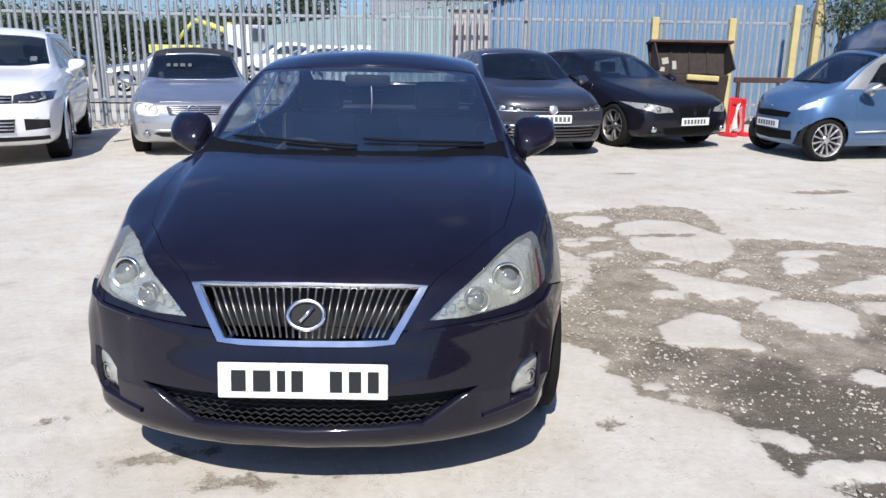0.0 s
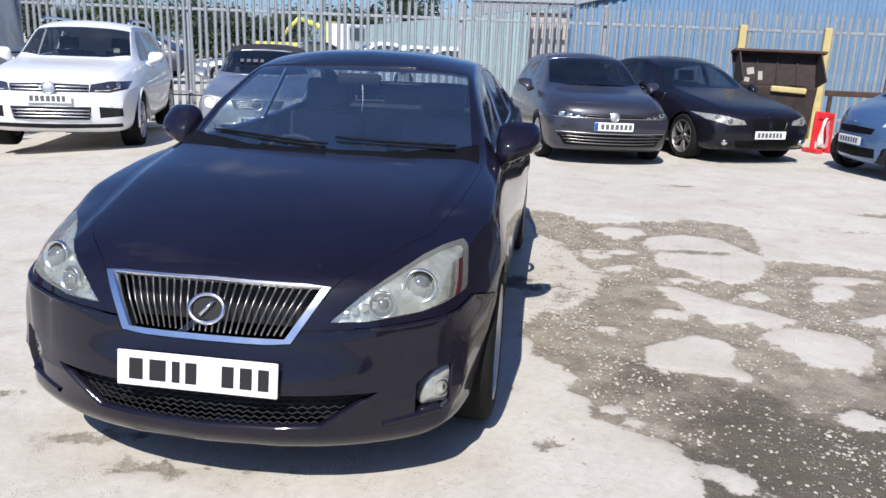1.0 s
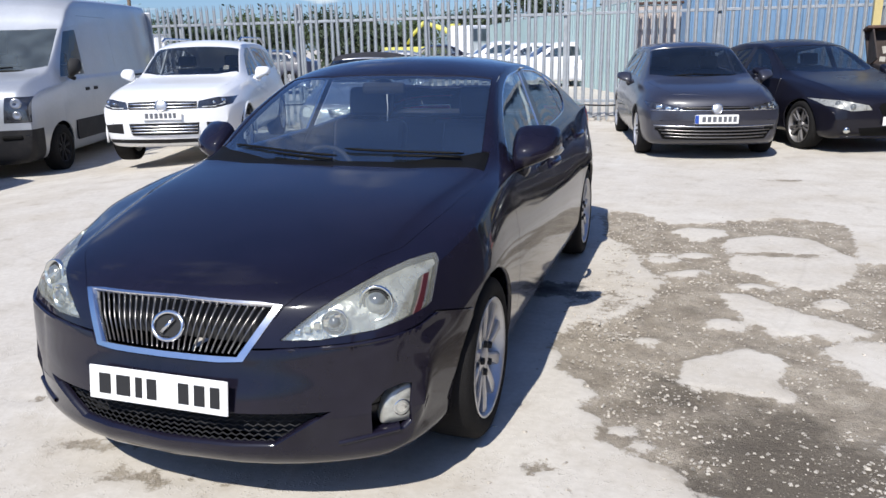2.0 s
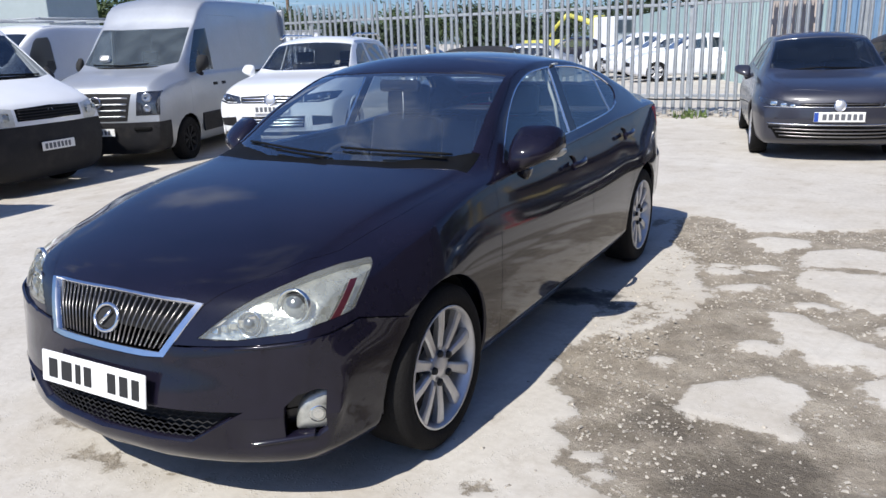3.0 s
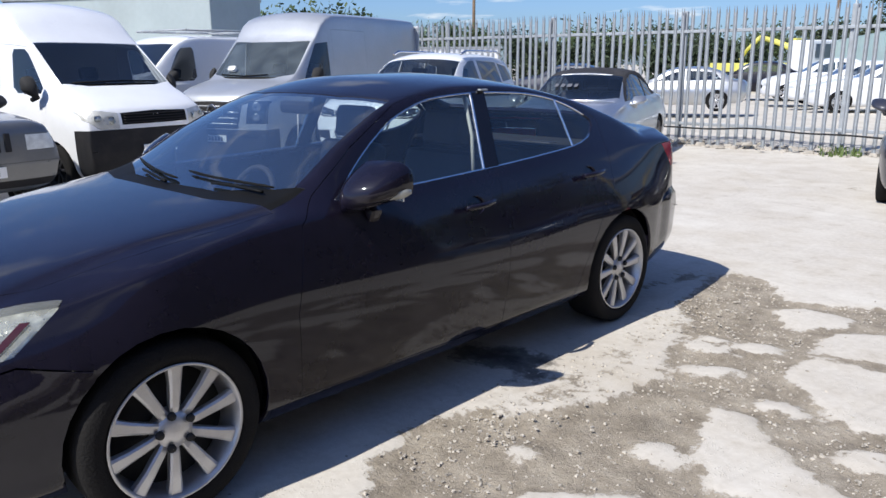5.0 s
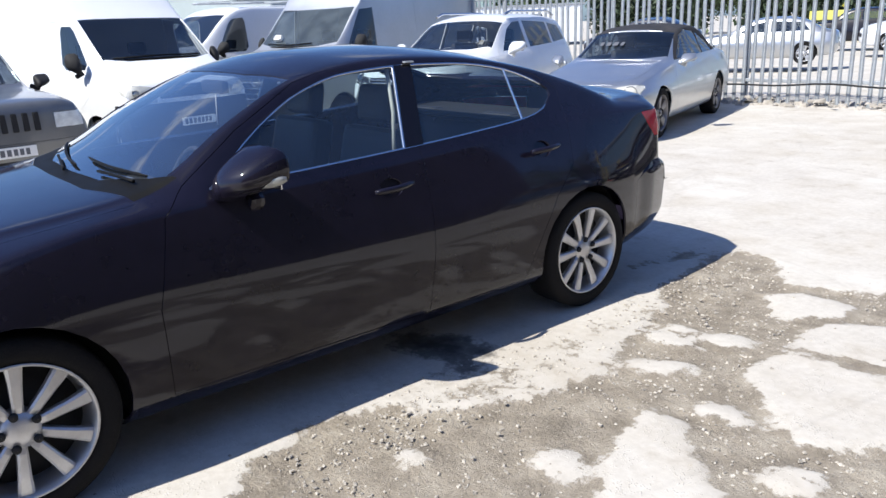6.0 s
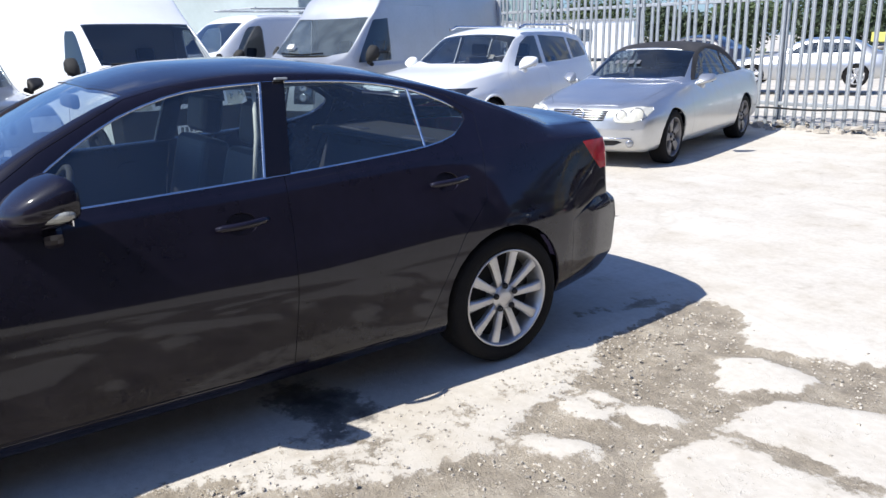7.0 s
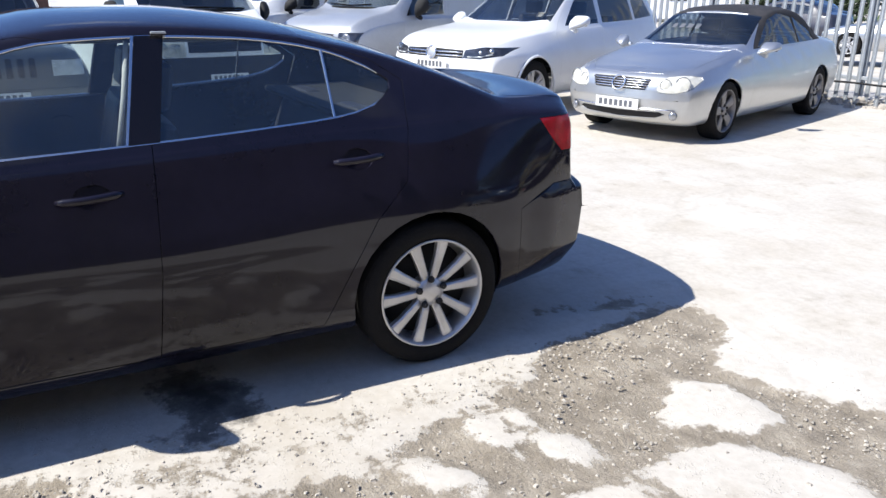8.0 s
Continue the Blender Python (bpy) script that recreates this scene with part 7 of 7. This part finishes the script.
# ---- beyond the fence ----
def corrugated(length, height, step, depth, top=None, thick=.08):
    """An upright sheet along x with trapezoid ribs on the side of -y; top: height at x."""
    bm = bmesh.new()
    xs, k = [], 0.0
    while k < length:
        xs += [(k, 0), (k + step * .30, 0), (k + step * .42, -depth), (k + step * .80, -depth), (k + step * .92, 0)]
        k += step
    f = top or (lambda x: height)
    front = [(bm.verts.new((x, y, 0)), bm.verts.new((x, y, f(x)))) for x, y in xs]
    for (a, b), (c, d) in zip(front, front[1:]):
        bm.faces.new((a, c, d, b))
    x0, x1 = xs[0][0], xs[-1][0]
    q = [bm.verts.new(p) for p in ((x0, thick, 0), (x1, thick, 0), (x1, thick, f(x1)), (x0, thick, f(x0)))]
    bm.faces.new(q[::-1])
    return bm


shed = thing("blue_shed", pose(.95, 17.2, 0, 0, 0, 5), "blue corrugated metal shed with a pale sloping verge", "shed")
slope = lambda x: 2.45 + min(x, 12) * .24
part("wall", corrugated(20, 0, .20, .035, slope), M["blue_clad"], shed)
part("verge", box_bm(12.4, .12, .14, (6.0, -.06, 3.95), .01, 1, pose(0, 0, 0, 0, -math.degrees(math.atan(.24)))), M["steel"], shed, "pale metal verge")
part("side_wall", box_bm(.1, 18, 2.4, (.0, 9, 1.2), .01, 1), M["blue_clad"], shed)
bm = bmesh.new()
q = [bm.verts.new(p) for p in ((0, 0, 2.45), (12, 0, 5.33), (12, 18, 5.33), (0, 18, 2.45), (0, 0, 2.38), (12, 0, 5.26), (12, 18, 5.26), (0, 18, 2.38))]
for f in ((0, 1, 2, 3), (7, 6, 5, 4), (0, 4, 5, 1), (1, 5, 6, 2), (2, 6, 7, 3), (3, 7, 4, 0)):
    bm.faces.new([q[k] for k in f])
part("roof", bm, M["grey_clad"], shed)

board = thing("gate_board", pose(.42, 15.62, 0, 0, 0, 4), "weathered beige boards fixed behind the fence", "board")
for k in range(4):
    part("board", box_bm(.205, .03, 2.05, ((k - 1.5) * .21, random.uniform(-.004, .004), 1.10), .004, 1), M["beige"], board)
part("cap", box_bm(.9, .10, .05, (0, 0, 2.16), .01, 1), M["rust_brown"], board)

row = thing("container_row", pose(-15.5, 56, 0, 0, 0, -66), "pale green corrugated storage containers in a row", "containers")
part("sheet", corrugated(40, 2.5, .28, .04), M["teal_clad"], row)
part("roof_sheet", box_bm(40, 2.4, .06, (20, 1.25, 2.52), .01, 1), M["teal_clad"], row)
part("end_wall", box_bm(.08, 2.4, 2.5, (39.95, 1.25, 1.25), .01, 1), M["teal_clad"], row)

cabin_far = thing("site_cabin", pose(-41.4, 37.9, 0, 0, 0, 43), "long white site cabin beyond the fence", "cabin")
part("wall", corrugated(11, 2.5, .5, .03), M["white_far"], cabin_far)
part("roof", box_bm(11.3, 3.2, .12, (5.5, 1.5, 2.55), .02, 1), M["grey_clad"], cabin_far, "grey flat roof")
for x in (1.6, 4.4, 7.6):
    part("cabin_window", box_bm(1.1, .06, .8, (x, -.05, 1.55), .02, 1), M["dim"], cabin_far)
stack = thing("storage_container", pose(-45.5, 41.5, 0, 0, 0, 43), "teal storage container on a stack behind the cabin", "container")
part("side", corrugated(6, 4.2, .28, .04), M["teal_clad"], stack)
part("top", box_bm(6, 2.4, .08, (3, 1.2, 4.22), .01, 1), M["teal_clad"], stack)
part("end_wall", box_bm(.08, 2.4, 4.2, (5.95, 1.25, 2.1), .01, 1), M["teal_clad"], stack)

hall = thing("grey_hall", pose(-8, 78, 0), "grey clad hall with pale bands", "building")
part("wall", box_bm(22, 14, 8.6, (11, 7, 4.3), .05, 1), M["grey_clad"], hall)
for z in (6.2, 7.1, 8.0):
    part("band", box_bm(22.1, .2, .28, (11, -.05, z), .02, 1), M["steel"], hall)
part("roof", box_bm(22.6, 14.6, .3, (11, 7, 8.75), .05, 1), M["grey_clad"], hall)

brown = thing("brown_shed", pose(-19, 4.5, 0, 0, 0, 80), "dark brown flat-roofed shed", "shed")
part("wall", box_bm(7, 4, 3.2, (0, 2, 1.5), .03, 1), M["rust_brown"], brown)
part("roof", box_bm(7.3, 4.3, .15, (0, 2, 3.15), .03, 1), M["dark"], brown)

# an unseen wall to the camera's right, added to darken the saloon's side reflections
side = link_mesh("wall_east", [(x, y, z) for z in (-.2, 7.4) for x, y in ((9.6, -14), (9.9, -14), (9.9, 13.4), (9.6, 13.4))], [(0, 3, 2, 1), (4, 5, 6, 7), (0, 1, 5, 4), (1, 2, 6, 5), (2, 3, 7, 6), (3, 0, 4, 7)], M["unseen_wall"], smooth=False)
tagged(side, "plain weathered yard wall", "wall", kind="structure")


def box_lorry(m):
    t = thing("box_lorry", m, "box lorry with a plain grey-green body", "lorry")
    part("box_body", box_bm(2.4, 6.0, 2.3, (0, 3.2, 2.15), .03, 2), M["lorry_box"], t)
    for x in (-1.21, 1.21):
        part("box_edge", box_bm(.03, 6.04, .10, (x, 3.2, 3.26), .008, 1), M["steel"], t)
        part("box_edge", box_bm(.03, 6.04, .10, (x, 3.2, 1.04), .008, 1), M["steel"], t)
    part("chassis", box_bm(.9, 7.2, .22, (0, 2.8, .80), .02, 1), M["dark"], t)
    part("cab", box_bm(2.2, 1.6, 1.7, (0, -.75, 1.45), .12, 3), M["white_paint"], t)
    part("cab_window", box_bm(1.9, .05, .7, (0, -1.56, 1.75), .03, 2), M["dim"], t)
    for s in (1, -1):
        for y in (-.6, 4.6):
            part("wheel", lathe_bm([(.0005, -.13), (.40, -.13), (.45, -.06), (.45, .06), (.40, .13), (.0005, .13)], 24), M["rubber"], t, smooth=True, loc=pose(s * .98, y, .45))
    return t


box_lorry(pose(-20.2, 9.6, -.18, 0, 0, -62))


def far_car(name, m, paint, label, tall=1.42, length=4.4):
    L, W = length, .88
    k = tall / 1.42
    top = [(0, .46), (.012, .58 * k), (.05, .67 * k), (.15, .73 * k), (.9, .90 * k), (1.3, .95 * k), (2.0, 1.34 * k), (2.4, tall), (3.0, tall), (3.5, 1.30 * k), (3.95, 1.03 * k), (4.25, .98 * k), (L - .05, .8), (L, .58)]
    belt = [(0, .46), (.012, .56 * k), (.05, .64 * k), (.15, .69 * k), (1.4, .88 * k), (3.6, .95 * k), (4.2, .92 * k), (L - .05, .76), (L, .58)]
    c = derived(L, W, top, belt, .2, .74, nose=.46, tail=.58)
    pan = [("side", [(1.65, .95 * k), (2.45, .97 * k), (2.45, 1.29 * k), (2.1, 1.22 * k)], FL, "front_side_window", M["dim"], "pair", ""),
           ("side", [(2.52, .97 * k), (3.55, 1.0 * k), (3.35, 1.24 * k), (2.52, 1.29 * k)], FL, "rear_side_window", M["dim"], "pair", ""),
           ("top", [(-.05, 1.30), (.6, 1.40), (.54, 2.02), (-.05, 1.96)], UP, "windscreen", M["dim"], "both", ""),
           ("top", [(-.05, 3.2), (.5, 3.24), (.56, 3.85), (-.05, 3.9)], lambda p, n: n.z > .1 and p.z > 1.0, "rear_window", M["dim"], "both", ""),
           ("front", [(.42, .57), (.76, .60), (.78, .70), (.45, .66)], NOSE, "headlight", M["lamp_white"], "pair", "clear headlight"),
           ("front", [(-.05, .48), (.38, .48), (.38, .60), (-.05, .62)], NOSE, "grille", M["plastic"], "both", "")]
    return parked(name, label, m, L, W, c, paint, pan, (.31, .21, .2, 5, .22, .06, M["alloy"]), (.82, 3.45), .34, nu=40, rounds=2)


far_car("coupe_car", pose(-11.0, 23.75, 0, 0, 0, -65), M["silver_paint"], "silver coupe parked beyond the fence", 1.34)
for k, (x, y, r, h) in enumerate(((-5.6, 26.3, -62, 1.5), (-3.2, 27.2, -60, 1.6), (-7.4, 29.6, -60, 1.5), (-9.2, 32.0, -62, 1.6), (-17, 26.5, -80, 1.42), (-19.5, 30, -75, 1.45), (-13.5, 36, -70, 1.5), (-23, 24, -85, 1.42))):
    far_car("far_car", pose(x, y, 0, 0, 0, r), M["grey_paint"] if k == 4 else M["black_paint"] if k in (5, 6) else M["white_far"], ("dark grey" if k == 4 else "black" if k in (5, 6) else "white") + " saloon parked beyond the fence", h)


def crane_lorry(m):
    t = thing("crane_lorry", m, "yellow crane lorry with a white cab", "lorry")
    part("cab", box_bm(2.2, 1.7, 1.9, (0, 0, 1.6), .12, 3), M["white_far"], t)
    part("cab_window", box_bm(1.8, .05, .7, (0, -.86, 2.0), .03, 2), M["dim"], t)
    part("bed", box_bm(2.3, 6.0, .5, (0, 4.2, 1.15), .05, 2), M["lemon"], t)
    part("crane_post", box_bm(.5, .5, 1.4, (0, 1.5, 2.0), .05, 2), M["lemon"], t)
    part("boom", tube_bm([(0, 1.5, 2.1), (0, 3.0, 2.55), (0, 4.3, 2.85)], [.20, .16, .13], 6), M["lemon"], t)
    part("boom_arm", tube_bm([(0, 4.3, 2.85), (0, 5.3, 2.2), (0, 5.9, 1.6)], [.13, .11, .09], 6), M["lemon"], t)
    for s in (1, -1):
        for y in (0, 4.5, 5.7):
            part("wheel", lathe_bm([(.0005, -.14), (.45, -.14), (.5, -.06), (.5, .06), (.45, .14), (.0005, .14)], 20), M["rubber"], t, smooth=True, loc=pose(s, y, .5))
    return t


crane_lorry(pose(-11.5, 45, 0, 0, 0, 62))

for x, y, h, lab in ((-15.0, 59, 8.4, "tall wooden telegraph pole beyond the fence"), (-40, 50, 8.0, "tall wooden telegraph pole beyond the fence")):
    t = thing("telegraph_pole", pose(x, y, 0), lab, "pole")
    part("pole", tube_bm([(0, 0, 0), (.05, 0, h)], [.16, .11], 8), M["wood"], t)
    part("cross_arm", box_bm(1.6, .12, .12, (0, 0, h - .5), .01, 1), M["wood"], t)
    part("cross_arm", box_bm(1.2, .12, .12, (0, 0, h - 1.1), .01, 1), M["wood"], t)
for x, y, h in ((-13.6, 58, 7.4), (-4.2, 50, 9.5), (-12.0, 62, 7.0)):
    t = thing("street_lamp", pose(x, y, 0), "thin grey street lamp", "lamp post")
    part("pole", tube_bm([(0, 0, 0), (0, 0, h)], [.09, .05], 8), M["steel"], t)
    part("lamp_head", box_bm(.9, .22, .12, (.35, 0, h), .04, 2), M["steel"], t)


def tree(m, h, wide, seed, dark=False):
    """A tapered trunk with limbs and a crown of many small leaf clumps with gaps."""
    rng = random.Random(seed)
    t = thing("tree", m, "leafy green tree beyond the yard", "tree", "trees beyond the fence")
    bm = tube_bm([(0, 0, 0), (.1, .05, h * .3), (.05, 0, h * .6), (0, .1, h * .85)], [h * .03, h * .024, h * .014, h * .005], 8)
    ends = []
    for k in range(9):
        a, z = k * 2.4 + rng.random(), h * rng.uniform(.28, .7)
        r = wide * .5 * rng.uniform(.5, .95)
        e = (r * math.cos(a), r * math.sin(a), z + h * rng.uniform(.1, .25))
        tube_bm([(0, 0, z), (e[0] * .5, e[1] * .5, z + h * .08), e], [h * .012, h * .008, h * .003], 5, bm)
        ends.append(e)
    part("trunk", bm, M["bark"], t)
    verts, faces = [], []
    for k in range(70):
        cx, cy, cz = ends[k % 9] if k < 36 else (rng.gauss(0, wide * .2), rng.gauss(0, wide * .2), h * rng.uniform(.45, .97))
        cx, cy, cz = cx + rng.gauss(0, wide * .06), cy + rng.gauss(0, wide * .06), cz + rng.gauss(0, h * .04)
        s = wide * rng.uniform(.05, .11)
        for _ in range(75):
            d = Vector((rng.gauss(0, 1), rng.gauss(0, 1), rng.gauss(0, .8))) * s
            u, v = Vector((rng.gauss(0, 1), rng.gauss(0, 1), rng.gauss(0, 1))).normalized(), Vector((rng.gauss(0, 1), rng.gauss(0, 1), rng.gauss(0, 1))).normalized()
            q, o = wide * rng.uniform(.016, .032), len(verts)
            c = Vector((cx, cy, cz)) + d
            verts += [c - u * q, c + v * q * .6, c + u * q, c - v * q * .6]
            faces.append((o, o + 1, o + 2, o + 3))
    crown = link_mesh("crown", verts, faces, M["leaf_dark" if dark else "leaf"], smooth=False)
    crown.parent = t
    return t


rng = random.Random(11)
tree(pose(-14.5, 79, 0), 8.8, 6.6, 1, True)
for k in range(16):
    a = -78 + k * 5.2
    d = rng.uniform(62, 90)
    tree(pose(2 + d * math.sin(radians(a)), d * math.cos(radians(a)), 0), rng.uniform(3.2, 5.2), rng.uniform(5, 9), 20 + k, k % 2 == 0)
tree(pose(11.2, 18.0, 0), 5.2, 4.5, 77)


def hedge(m, length, h, seed):
    rng = random.Random(seed)
    verts, faces = [], []
    for _ in range(int(length * 800)):
        x, y, z = rng.uniform(0, length), rng.gauss(0, .6), h * rng.random() ** .7
        z *= .82 + .25 * noise.noise(Vector((x * .5, seed, 0)))
        u, v = Vector((rng.gauss(0, 1), rng.gauss(0, 1), rng.gauss(0, 1))).normalized(), Vector((rng.gauss(0, 1), rng.gauss(0, 1), rng.gauss(0, 1))).normalized()
        q, o, c = rng.uniform(.10, .24), len(verts), Vector((x, y, z))
        verts += [c - u * q, c + v * q * .6, c + u * q, c - v * q * .6]
        faces.append((o, o + 1, o + 2, o + 3))
    ob = link_mesh("hedge", verts, faces, M["leaf_dark"], smooth=False)
    ob.matrix_world = m
    return tagged(ob, "overgrown dark green hedge beyond the yard", "hedge", kind="stuff")


hedge(pose(-36, 50, 0, 0, 0, 12), 8.5, 3.6, 5)
hedge(pose(-25.5, 52.5, 0, 0, 0, 12), 8.0, 3.3, 8)
hedge(pose(-62, 34, 0, 0, 0, 30), 14, 3.2, 6)
hedge(pose(-14, 62, 0, 0, 0, 4), 16, 3.0, 7)
